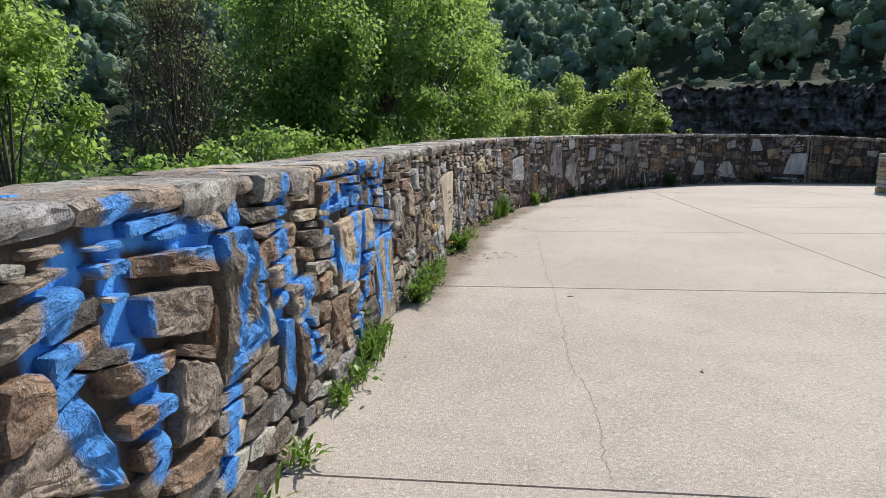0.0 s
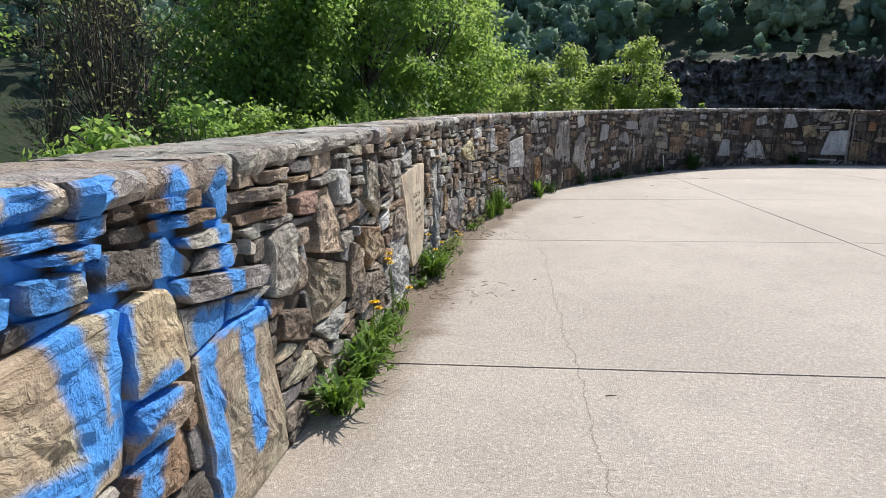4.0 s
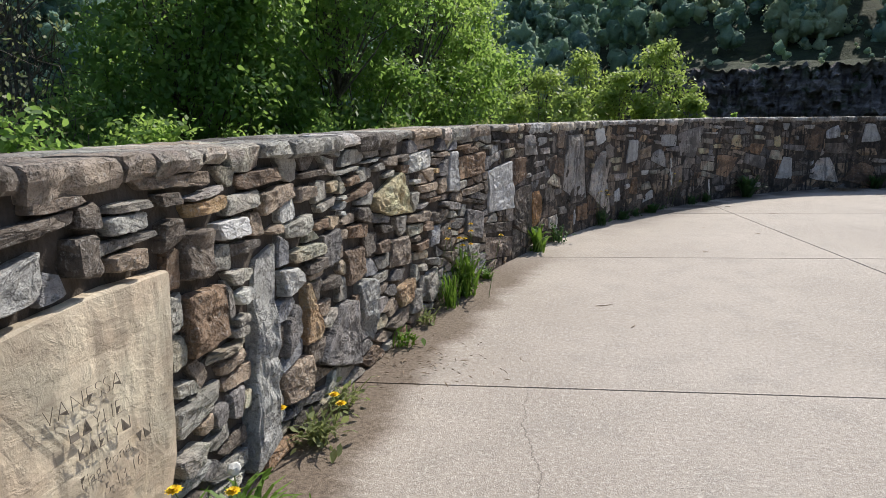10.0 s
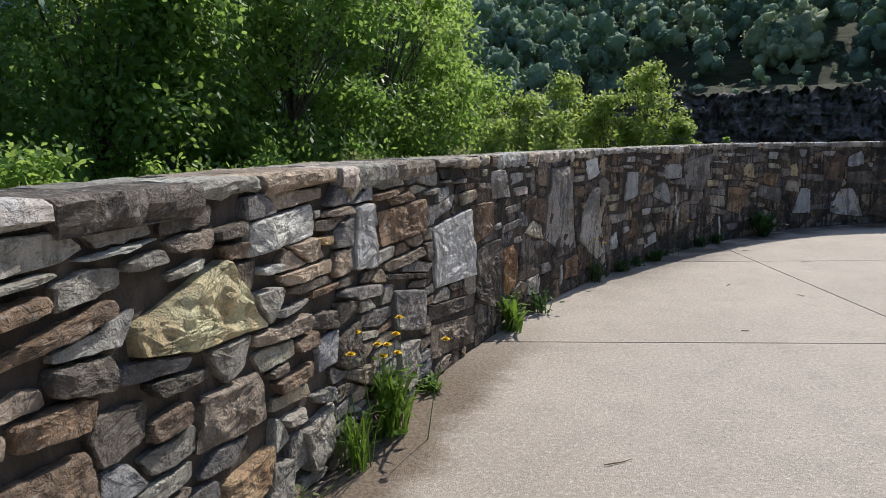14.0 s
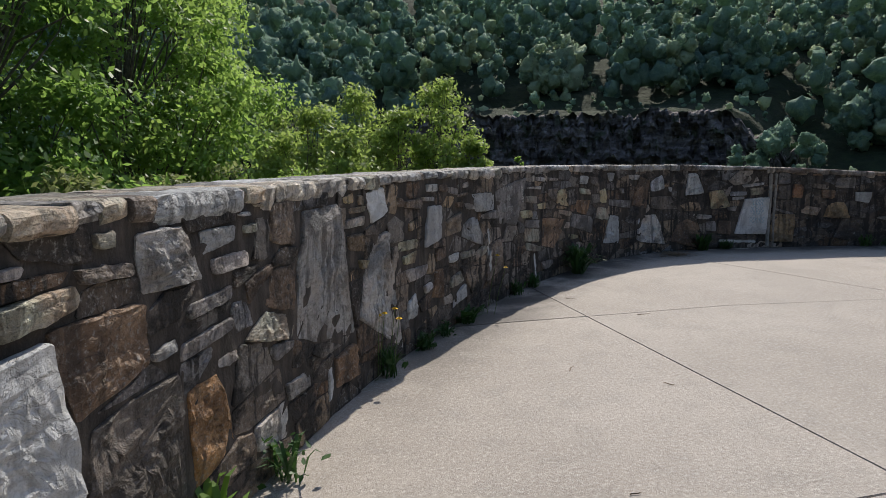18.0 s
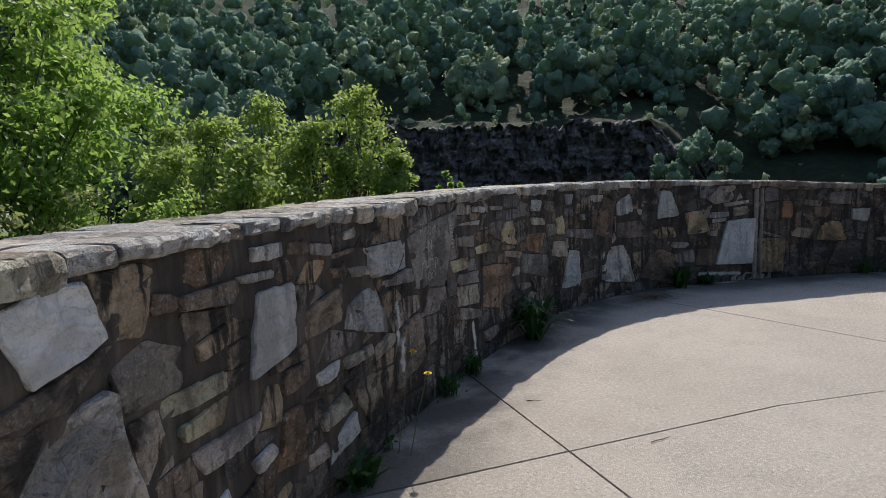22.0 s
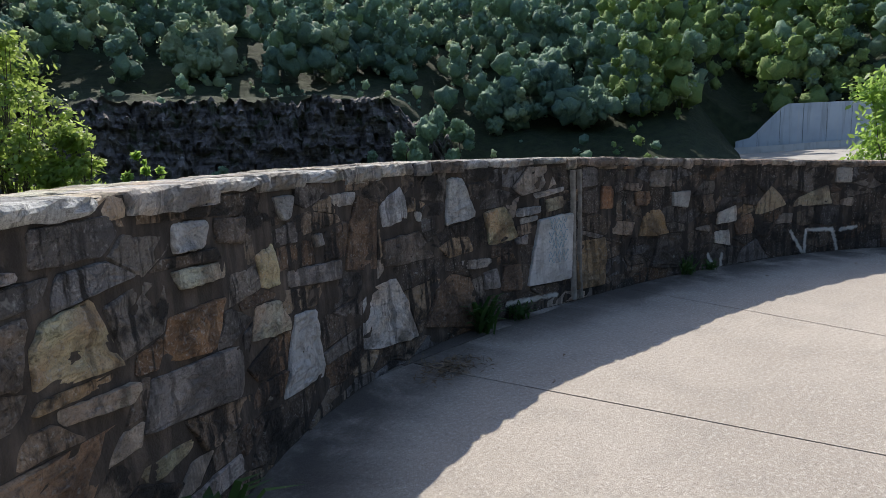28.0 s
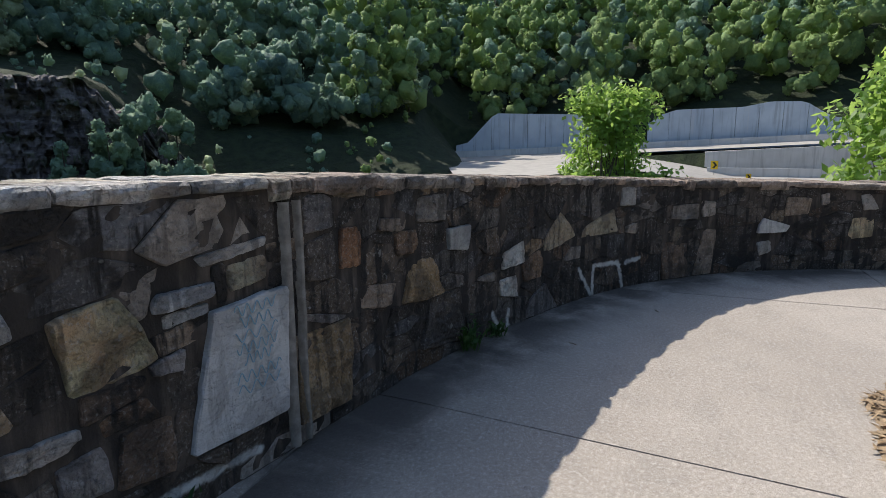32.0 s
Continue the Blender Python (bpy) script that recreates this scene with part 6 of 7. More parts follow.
ROAD = plain_material("worn_road", (0.34, 0.32, 0.29), (0.42, 0.395, 0.36), 0.8, 0.85, 0.2, 0.02)


def retaining_wall(name, label, spans, steps):
    """A stepped concrete wall made of upright panels; spans give bearing and top height."""
    root = tagged(new(name), label, "wall", kind="structure")
    az = np.linspace(spans[0][0], spans[-1][0], steps + 1)
    for a0, a1 in zip(az, az[1:]):
        a = np.linspace(a0 + 0.015, a1 - 0.015, 4)
        top = np.interp(a, *zip(*spans))
        part("panel", band(a, 100.4, 101.4, road_level(a) - 0.8, top), SKYLIT_CONCRETE, root)
    return root


retaining_wall("wall_road_near", "stained grey concrete retaining wall beside the road, tinted blue for skylight", [(68.4, -0.2), (69.8, 0.4), (70.1, 1.4), (72.0, 4.9), (79.7, 4.6), (81.5, 2.6)], 8)
retaining_wall("wall_road_far", "long streaked grey concrete retaining wall below the woods", [(85.5, 3.0), (86.6, 4.4), (87.9, 5.1), (93.0, 5.3), (95.0, 6.0), (97.5, 5.9), (99.3, 3.8), (102.0, 3.0), (110, 2.6)], 14)
AZ = np.linspace(67, 135, 90)
tagged(part("road", strip(AZ, 87.0, 99.8, road_level(AZ), road_level(AZ) + 0.25), ROAD), "pale sunlit concrete carriageway curving past the hill", "road", kind="structure")
NEAR = AZ[:34]
EASE = np.interp(NEAR, [82, 92], [0, 1])
tagged(part("road", strip(NEAR, 60.0, 86.9, (road_level(NEAR) - 0.6) * (1 - EASE) - 3.8 * EASE, (road_level(NEAR) - 0.01) * (1 - EASE) - 3.5 * EASE), ROAD), "wide pale concrete shoulder running down to a slip road", "road", kind="structure")
tagged(part("road", strip(AZ[20:], 66.0, 84.2, np.full(70, -3.9), np.full(70, -3.4)), ROAD), "pale lower slip road beside a concrete barrier", "road", kind="structure")
tagged(part("barrier", band(AZ, 98.6, 99.0, road_level(AZ) + 0.1, road_level(AZ) + 1.15), BARRIER), "long grey concrete road barrier", "barrier", kind="structure")
tagged(part("barrier", band(AZ[30:], 85.6, 86.6, np.full(60, -4.5), road_level(AZ[30:]) - 0.3), BARRIER), "tall weathered concrete barrier holding up the road", "barrier", kind="structure")
tagged(part("barrier", band(AZ[30:], 79.6, 80.0, np.full(60, -4.0), np.full(60, -2.55)), BARRIER), "low grey concrete barrier along the slip road", "barrier", kind="structure")


# ---- far woods ----
def far_leaf_material(name, a, b, tip):
    """Distant foliage: leaf clumps as mottled colour and relief, each crown with a tone of its own."""
    k = Nodes(name)
    g = k.tree.nodes.new("ShaderNodeNewGeometry")
    p = g.outputs["Position"]
    clump, fine = k.noise(p, 1.1, 5, 0.65), k.noise(p, 5.0, 4, 0.7)
    c = k.mix(k.ramp(k.noise(p, 0.07, 3), 0.38, 0.62), a, b)
    c = k.mix(k.math("MULTIPLY", k.ramp(clump, 0.42, 0.66), 0.55), c, tip)
    c = k.mix(k.math("MULTIPLY", k.ramp(fine, 0.5, 0.36), 0.5), c, tuple(v * 0.4 for v in a))
    c = k.mix(k.math("MULTIPLY", g.outputs["Random Per Island"], 0.5), c, tip)
    k.finish(c, 0.7, k.bump(k.math("ADD", clump, k.math("MULTIPLY", fine, 0.5)), 0.8, 0.4))
    k.put(k.bsdf, "Specular IOR Level", 0.15)
    tr = k.add("ShaderNodeBsdfTranslucent", Color=k.mix(0.5, c, tip))
    m = k.add("ShaderNodeMixShader", i0=0.4, i1=k.bsdf.outputs[0], i2=tr.outputs[0])
    k.tree.links.new(m.outputs[0], k.out.inputs[0])
    return k.mat


# distance haze is put into this leaf colour: paler and bluer than foliage
HAZE_TINTED_LEAF = far_leaf_material("haze_tinted_far_leaf", (0.13, 0.235, 0.225), (0.19, 0.32, 0.25), (0.42, 0.56, 0.37))
# sunlight on the eastern slope is put into this brighter, yellower copy
SUNNY_LEAF = far_leaf_material("sun_tinted_far_leaf", (0.13, 0.245, 0.12), (0.21, 0.34, 0.13), (0.44, 0.56, 0.22))
# crowns catching the sun: the brightness is in the base colour
LIT_LEAF = far_leaf_material("sun_paled_far_leaf", (0.34, 0.45, 0.30), (0.42, 0.54, 0.34), (0.64, 0.72, 0.48))


def round_shape(cuts):
    bm = bmesh.new()
    bmesh.ops.create_icosphere(bm, subdivisions=cuts, radius=1.0)
    v = np.array([w.co[:] for w in bm.verts])
    f = np.array([[w.index for w in q.verts] for q in bm.faces])
    bm.free()
    return v, f


FINE_ROUND, PLAIN_ROUND = round_shape(3), round_shape(2)


def far_crown(rng, h, w, lobes, cards, size, point=0.35, form=PLAIN_ROUND):
    """One distant crown about its foot: ragged foliage masses on an egg, narrower towards the tip, with loose sprays round them."""
    t = np.sort(rng.uniform(0.14, 0.92, lobes))
    t[-1] = 0.9
    reach = w * np.sqrt(np.clip(np.sin(np.pi * (0.12 + 0.8 * t)), 0, 1)) * (1 - point * t) * rng.uniform(0.3, 0.85, lobes)
    turn = rng.uniform(0, 2 * np.pi, lobes)
    mids = np.stack([reach * np.cos(turn), reach * np.sin(turn), t * h], -1)
    girth = w * rng.uniform(0.2, 0.4, lobes) * (1 - 0.6 * point * t)
    verts = []
    for m, g in zip(mids, girth):
        rough = 1 + rng.normal(size=(len(form[0]), 1)) * 0.28
        verts.append(m + form[0] * rough * g * (1, 1, 1.1))
    body = np.concatenate(verts)
    faces = (form[1][None] + (np.arange(lobes) * len(form[0]))[:, None, None]).reshape(-1, 3)
    pick = rng.integers(0, lobes, cards)
    d = rng.normal(size=(cards, 3))
    d /= np.linalg.norm(d, axis=1)[:, None]
    c = mids[pick] + d * (girth[pick] * rng.uniform(0.95, 1.4, cards))[:, None]
    n = d + rng.normal(size=(cards, 3)) * 0.5
    u = np.cross(n, rng.normal(size=(cards, 3)))
    u *= (size * rng.uniform(0.5, 1.5, cards) / (np.linalg.norm(u, axis=1) + 1e-9))[:, None]
    x = np.cross(n, u)
    x *= (np.linalg.norm(u, axis=1) / (np.linalg.norm(x, axis=1) + 1e-9))[:, None]
    tri = np.stack([c - u, c + u * 0.6 + x * 0.7, c + u * 0.5 - x * 0.8], 1).reshape(-1, 3)
    loose = np.arange(len(tri)).reshape(-1, 3) + len(body)
    return np.concatenate([body, tri]), np.concatenate([faces, loose])


def tri_mesh(name, pieces, material, parent=None):
    """Many triangle pieces as one mesh."""
    base, vs, fs = 0, [], []
    for v, f in pieces:
        vs.append(v)
        fs.append(f + base)
        base += len(v)
    v, f = np.concatenate(vs).astype(np.float32), np.concatenate(fs).astype(np.int32)
    me = bpy.data.meshes.new(name)
    me.vertices.add(len(v))
    me.vertices.foreach_set("co", v.ravel())
    me.loops.add(f.size)
    me.loops.foreach_set("vertex_index", f.ravel())
    me.polygons.add(len(f))
    me.polygons.foreach_set("loop_start", np.arange(0, f.size, 3, dtype=np.int32))
    me.update(calc_edges=True)
    me.materials.append(material)
    ob = new(name, me)
    ob.parent = parent
    return ob


def build_far_woods(name, label, seed, trees, bushes, material, az0, az1, tall=(8, 16), wide=(2.4, 4.6)):
    rng = np.random.default_rng(seed)
    az = rng.uniform(az0, az1, trees)
    r = np.sqrt(rng.uniform(76 ** 2, 175 ** 2, trees))
    near = np.interp(az, [-62, 2, 6, 40, 46, 56, 62, 67, 125], [74, 74, 93, 93, 84, 84, 86, 104, 104])
    ok = r > near
    az, r = az[ok], r[ok]
    x, y = HUB[0] + r * np.sin(np.radians(az)), HUB[1] + r * np.cos(np.radians(az))
    pieces = []
    for px, py, pz, pr in zip(x, y, ground_height(x, y), r):
        h, w = rng.uniform(*tall), rng.uniform(*wide)
        v, f = far_crown(rng, h, w, 6 if pr > 130 else 9, int(np.interp(pr, [76, 175], [380, 200])), np.interp(pr, [76, 175], [0.22, 0.34]), rng.uniform(0.1, 0.85))
        pieces.append((v + (px, py, pz - 0.5), f))
    # undergrowth on the slopes and benches
    az = rng.uniform(az0, min(az1, 112), bushes)
    r = rng.uniform(56, 108, bushes)
    ok = ~((az > 3) & (az < 46) & (r > 66) & (r < 77.5)) & ~((az > 64) & (r > 50) & (r < 101.8))
    x, y = HUB[0] + r[ok] * np.sin(np.radians(az[ok])), HUB[1] + r[ok] * np.cos(np.radians(az[ok]))
    for px, py, pz in zip(x, y, ground_height(x, y)):
        b = rng.uniform(0.4, 0.9) * rng.choice([1, 1.5, 2.2])
        v, f = far_crown(rng, b * 1.5, b, 2, 40, 0.16, 0.1)
        pieces.append((v + (px, py, pz - 0.2), f))
    return tagged(tri_mesh(name, pieces, material), label, "forest", kind="stuff")


build_far_woods("far_woods", "blue-green broadleaf woods covering the far hillside, haze tinted into the leaves", 11, 720, 260, HAZE_TINTED_LEAF, -45, 66, (8, 15), (2.6, 4.8))
build_far_woods("far_woods", "dense yellow-green woods above the road, leaves coloured as if sunlit", 12, 560, 200, SUNNY_LEAF, 58, 116, (9, 16), (2.4, 4.4))
build_far_woods("far_woods", "scattered crowns coloured pale as if sunlit among the far woods", 13, 110, 60, LIT_LEAF, -12, 50, (7, 13), (2.0, 3.4))
build_far_woods("far_woods", "scattered dark crowns among the sunlit woods", 15, 120, 60, HAZE_TINTED_LEAF, 58, 112, (8, 14), (2.4, 4.2))


def far_tree(label, px, py, top, wide, material, seed, count=900, point=0.4):
    rng = np.random.default_rng(seed)
    z = float(ground_height(np.array([px]), np.array([py]))[0])
    root = tagged(new("tree"), label, "tree")
    root.location = (px, py, z)
    h = top - z
    part("trunk", tube([(0, 0, -0.3), (0.1, 0, h * 0.4), (0, 0.1, h * 0.85)], [0.16, 0.11, 0.03]), BARK, root)
    tri_mesh("crown", [far_crown(rng, h, wide, 14, count, 0.2, point, FINE_ROUND)], material, root)


for k, (ba, br, bt, bw) in enumerate(((35.5, 71.0, 1.2, 1.6), (38.5, 70.0, 3.4, 2.4), (41.0, 71.5, 5.6, 3.0), (43.5, 69.5, 4.4, 2.8), (12.5, 71.0, -0.6, 1.4), (22.0, 71.5, 0.2, 1.5))):
    far_tree("bushy green tree at the foot of the rock cut", HUB[0] + br * math.sin(radians(ba)), HUB[1] + br * math.cos(radians(ba)), bt, bw, HAZE_TINTED_LEAF, 120 + k, 700)
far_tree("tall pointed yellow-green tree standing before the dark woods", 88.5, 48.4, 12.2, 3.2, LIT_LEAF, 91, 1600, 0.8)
far_tree("broad tree coloured pale as if sunlit on the bench above the rock cut", 42.6, 100.0, 21.0, 6.4, LIT_LEAF, 92, 2600, 0.3)
far_tree("small bright yellow-green tree beside the rock cut", 62.0, 68.0, 3.4, 1.4, SUNNY_LEAF, 93, 500)
far_tree("large dark green tree beside the rock cut", 70.5, 66.5, 8.5, 4.6, HAZE_TINTED_LEAF, 94, 1500)
far_tree("large dark green tree at the foot of the woods", 79.0, 57.0, 8.0, 4.4, HAZE_TINTED_LEAF, 95, 1500)


# ---- expansion joint in the wall ----
RIB = plain_material("pale_mortar", (0.20, 0.185, 0.165), (0.34, 0.32, 0.29), 20, 0.9, 0.5, 0.01)
joint = tagged(new("expansion_joint"), "upright mortar ribs beside a dark expansion joint in the wall", "joint", kind="structure")
for s0, s1 in ((24.47, 24.528), (24.562, 24.60)):
    z = np.linspace(0.02, float(wall_top(24.545)) - 0.1, 14)
    wob = np.array([noise.noise(Vector((v * 6, s0, 0))) for v in z]) * 0.012
    rows = [on_wall(s0 + wob, z, -0.02), on_wall(s0 + 0.008 + wob, z, 0.03), on_wall((s0 + s1) / 2 + wob, z, 0.042), on_wall(s1 - 0.006 + wob * 0.3, z, 0.03), on_wall(s1 + wob * 0.3, z, -0.02)]
    v, n = np.concatenate(rows), len(z)
    part("mortar_rib", (v, [(k * n + i, k * n + i + 1, (k + 1) * n + i + 1, (k + 1) * n + i) for k in range(4) for i in range(n - 1)]), RIB, joint, smooth=True)


# ---- weeds along the foot of the wall ----
YELLOW = plain_material("yellow_petal", (0.75, 0.50, 0.01), (0.85, 0.62, 0.02), 40, 0.6, 0.1)
STEM = plain_material("weed_stem", (0.10, 0.16, 0.04), (0.15, 0.21, 0.06), 40, 0.7, 0.1)
DRY = plain_material("dry_litter", (0.16, 0.11, 0.07), (0.30, 0.23, 0.15), 30, 0.9, 0.3)
FLUFF = plain_material("seed_fluff", (0.6, 0.6, 0.57), (0.75, 0.75, 0.72), 60, 0.9, 0.2)
DARK_BLADE = leaf_material("dark_blade", (0.025, 0.075, 0.02), (0.05, 0.12, 0.03), (0.08, 0.16, 0.04), 0.35)


def blade_rows(rng, count, reach, height, width, droop):
    """Arching blades from one crown: strips of quads, as loose faces."""
    out = []
    for _ in range(count):
        a = rng.uniform(0, 2 * math.pi)
        d = np.array([math.cos(a), math.sin(a), 0])
        side = np.array([-d[1], d[0], 0])
        l, h, w = reach * rng.uniform(0.4, 1.1), height * rng.uniform(0.45, 1.1), width * rng.uniform(0.7, 1.2)
        foot = rng.normal(size=3) * (0.03, 0.03, 0)
        t = np.array([0, 0.35, 0.7, 1.0])
        spine = foot + d * (l * t ** 1.3)[:, None] + np.array([0, 0, 1]) * (h * (t * (1 + droop) - droop * t ** 2.6))[:, None]
        half = np.array([0.55, 1.0, 0.7, 0.06])[:, None] * w * 0.5 * side
        for k in range(3):
            out.append([spine[k] - half[k], spine[k] + half[k], spine[k + 1] + half[k + 1], spine[k + 1] - half[k + 1]])
    return np.array(out)


def flower(rng, root, x, y, h):
    """A thin stem with a yellow composite head."""
    lean = rng.normal(size=2) * 0.05
    tip = np.array([x + lean[0], y + lean[1], h])
    part("stem", tube([(x, y, 0), (x + lean[0] * 0.4, y + lean[1] * 0.4, h * 0.5), tip], [0.0025, 0.002, 0.0016], 5), STEM, root)
    petals = []
    for ring, (r, up) in enumerate(((0.024, 0.002), (0.017, 0.007), (0.010, 0.011))):
        for k in range(11):
            a = k * 0.571 + ring * 0.3
            d, side = np.array([math.cos(a), math.sin(a), 0]), np.array([-math.sin(a), math.cos(a), 0])
            petals.append([tip, tip + d * r * 0.6 + side * 0.006 + (0, 0, up), tip + d * r + (0, 0, up), tip + d * r * 0.6 - side * 0.006 + (0, 0, up)])
    quad_mesh("flower_head", np.array(petals), YELLOW, root)


def weed(s, out, reach, height, blades, seed, label, width=0.02, flowers=0, material=None, tall=0.25, leafy=0, droop=0.9, name="weed"):
    """One plant at the foot of the wall: blades, small leaves and yellow heads."""
    rng = np.random.default_rng(seed)
    root = new(name)
    root.location = on_wall(s, 0.0, out)
    tagged(root, label, "plant", "plants along the wall foot")
    if blades:
        quad_mesh("blades", blade_rows(rng, blades, reach, height, width, droop), material or GRASS, root)
        root.children[-1].name = "foliage"
    if leafy:
        c = rng.normal(size=(leafy, 3)) * (reach * 0.42, reach * 0.42, height * 0.3) + (0, 0, height * 0.55)
        c[:, 2] = np.abs(c[:, 2])
        for one in leaves(rng, c, np.tile((0, 0, 0.6), (leafy, 1)), 0.045):
            part("leaf", (one, np.array([range(6)])), material or GRASS, root)
    for _ in range(flowers):
        flower(rng, root, *rng.normal(size=2) * 0.06, tall * rng.uniform(0.75, 1.15))
    return root


ROSETTE, TUFT, LILY = "green dandelion-like weed growing at the foot of the stone wall", "tuft of fresh green grass at the foot of the stone wall", "clump of broad strap-shaped green leaves at the wall foot"
BLOOM = "green weed with small yellow flowers at the wall foot"
for k, (s, out, reach, height, blades, leafy) in enumerate(((4.75, 0.06, 0.10, 0.07, 16, 10), (5.05, 0.07, 0.12, 0.09, 22, 12), (5.60, 0.06, 0.13, 0.10, 30, 14), (5.85, 0.06, 0.14, 0.13, 36, 16), (6.15, 0.07, 0.17, 0.20, 52, 20), (6.38, 0.06, 0.14, 0.16, 40, 12))):
    weed(s, out, reach, height, blades, 200 + k, ROSETTE, 0.016, leafy=leafy)
weed(7.40, 0.10, 0.20, 0.17, 70, 210, ROSETTE, 0.020, leafy=30)
weed(7.75, 0.11, 0.22, 0.18, 80, 211, ROSETTE, 0.020, leafy=30)
weed(8.02, 0.10, 0.22, 0.18, 80, 212, BLOOM, 0.020, 5, tall=0.36, leafy=24)
weed(8.35, 0.10, 0.16, 0.11, 40, 213, BLOOM, 0.016, 3, tall=0.42, leafy=20)
weed(8.75, 0.07, 0.12, 0.08, 24, 214, ROSETTE, 0.014, leafy=12)
weed(9.30, 0.08, 0.10, 0.06, 20, 215, ROSETTE, 0.014, leafy=14)
weed(9.60, 0.12, 0.20, 0.20, 80, 216, BLOOM, 0.024, 3, tall=0.3, leafy=26)
weed(9.85, 0.11, 0.18, 0.16, 50, 217, ROSETTE, 0.020, leafy=20)
weed(10.45, 0.10, 0.15, 0.10, 40, 218, BLOOM, 0.014, 3, tall=0.2, leafy=40, material=DULL_LEAF)
weed(10.75, 0.08, 0.12, 0.10, 30, 219, ROSETTE, 0.014, leafy=30, material=DULL_LEAF)
weed(11.55, 0.06, 0.10, 0.08, 24, 220, ROSETTE, 0.014, leafy=18)
weed(11.95, 0.06, 0.11, 0.09, 30, 221, TUFT, 0.008, leafy=20, material=DULL_LEAF)
weed(12.35, 0.08, 0.14, 0.24, 60, 222, TUFT, 0.009, 1, tall=0.42)
weed(12.66, 0.08, 0.16, 0.32, 60, 223, BLOOM, 0.022, 8, tall=0.46, leafy=60)
weed(13.20, 0.07, 0.11, 0.08, 26, 224, ROSETTE, 0.018, leafy=10)
weed(14.40, 0.08, 0.17, 0.24, 34, 225, LILY, 0.036)
weed(14.95, 0.07, 0.13, 0.16, 30, 226, ROSETTE, 0.016, leafy=30, material=DARK_BLADE)
weed(16.25, 0.07, 0.12, 0.20, 40, 227, BLOOM, 0.012, 7, tall=0.42, leafy=20, material=DARK_BLADE)
weed(16.85, 0.07, 0.14, 0.12, 40, 228, ROSETTE, 0.016, leafy=30, material=DARK_BLADE)
weed(17.2, 0.06, 0.12, 0.10, 30, 229, ROSETTE, 0.014, leafy=24, material=DARK_BLADE)
weed(17.65, 0.07, 0.15, 0.12, 30, 230, ROSETTE, 0.034, material=DARK_BLADE)
weed(18.05, 0.04, 0.06, 0.06, 10, 231, BLOOM, 0.012, 2, tall=0.46, leafy=8, material=DARK_BLADE)
weed(18.85, 0.06, 0.13, 0.14, 40, 232, ROSETTE, 0.014, leafy=30, material=DARK_BLADE)
weed(19.3, 0.06, 0.12, 0.16, 40, 233, ROSETTE, 0.014, leafy=26, material=DARK_BLADE)
weed(20.34, 0.16, 0.34, 0.30, 80, 234, LILY, 0.040, material=DARK_BLADE, droop=1.3)
weed(23.38, 0.09, 0.22, 0.24, 46, 235, LILY, 0.036, material=DARK_BLADE)
weed(23.82, 0.07, 0.16, 0.14, 50, 236, ROSETTE, 0.016, leafy=40, material=DARK_BLADE)
weed(26.05, 0.06, 0.12, 0.18, 30, 237, ROSETTE, 0.016, leafy=30, material=DARK_BLADE)
weed(26.4, 0.05, 0.10, 0.10, 24, 238, ROSETTE, 0.014, leafy=20, material=DARK_BLADE)
# pale seed head by the tall slab
clock = tagged(new("dandelion_clock"), "white dandelion seed head on a thin stem", "plant", "plants along the wall foot")
clock.location = on_wall(9.82, 0.0, 0.12)
part("stem", tube([(0, 0, 0), (0.01, 0, 0.12), (0.0, 0.01, 0.24)], [0.003, 0.0025, 0.002], 5), STEM, clock)
bm = bmesh.new()
bmesh.ops.create_icosphere(bm, subdivisions=2, radius=0.02, matrix=Matrix.Translation((0, 0.01, 0.255)))
for v in bm.verts:
    v.co += Vector((0, 0, 0.0)) + v.normal * random.uniform(-0.003, 0.004)
part("seed_head", bm, FLUFF, clock)


# ---- litter on the slabs ----
def heap(name, label, category, x, y, wide, n, seed, size=0.03, material=DRY, high=0.02):
    """A small heap of dry stalks and flakes lying on the concrete."""
    rng = np.random.default_rng(seed)
    c = np.column_stack([rng.normal(size=(n, 2)) * wide * 0.4 * (1.5, 1), np.abs(rng.normal(size=n)) * high + 0.004])
    u = rng.normal(size=(n, 3)) * (1, 1, 0.25)
    u /= np.linalg.norm(u, axis=1)[:, None]
    w = np.cross(u, (0, 0, 1)) * 0.12
    l = (size * rng.uniform(0.4, 1.4, n))[:, None]
    ob = quad_mesh(name, np.stack([c - u * l, c + w * l + (0, 0, 0.004), c + u * l, c - w * l], 1), material)
    ob.location = (x, y, 0.002)
    return tagged(ob, label, category, kind="stuff")


heap("leaf_litter", "small dark heap of dry plant litter on the concrete", "litter", 6.98, 13.62, 0.20, 400, 301, 0.03)
heap("leaf_litter", "scatter of dry stalks along the wall foot", "litter", 0.42, 3.2, 0.5, 160, 302, 0.02, high=0.004)
heap("leaf_litter", "scatter of dry stalks along the wall foot", "litter", 0.62, 5.3, 0.45, 160, 303, 0.02, high=0.004)


def twig(x, y, l, turn, seed):
    rng = np.random.default_rng(seed)
    d = np.array([math.cos(turn), math.sin(turn), 0])
    p = np.array([x, y, 0.006])
    line = [p + d * l * t + rng.normal(size=3) * (0.006, 0.006, 0.001) for t in (0, 0.3, 0.6, 1)]
    tagged(part("twig", tube(line, [0.003, 0.003, 0.0025, 0.001], 5), DRY), "short dry brown twig lying on the concrete", "twig", "fallen twigs")


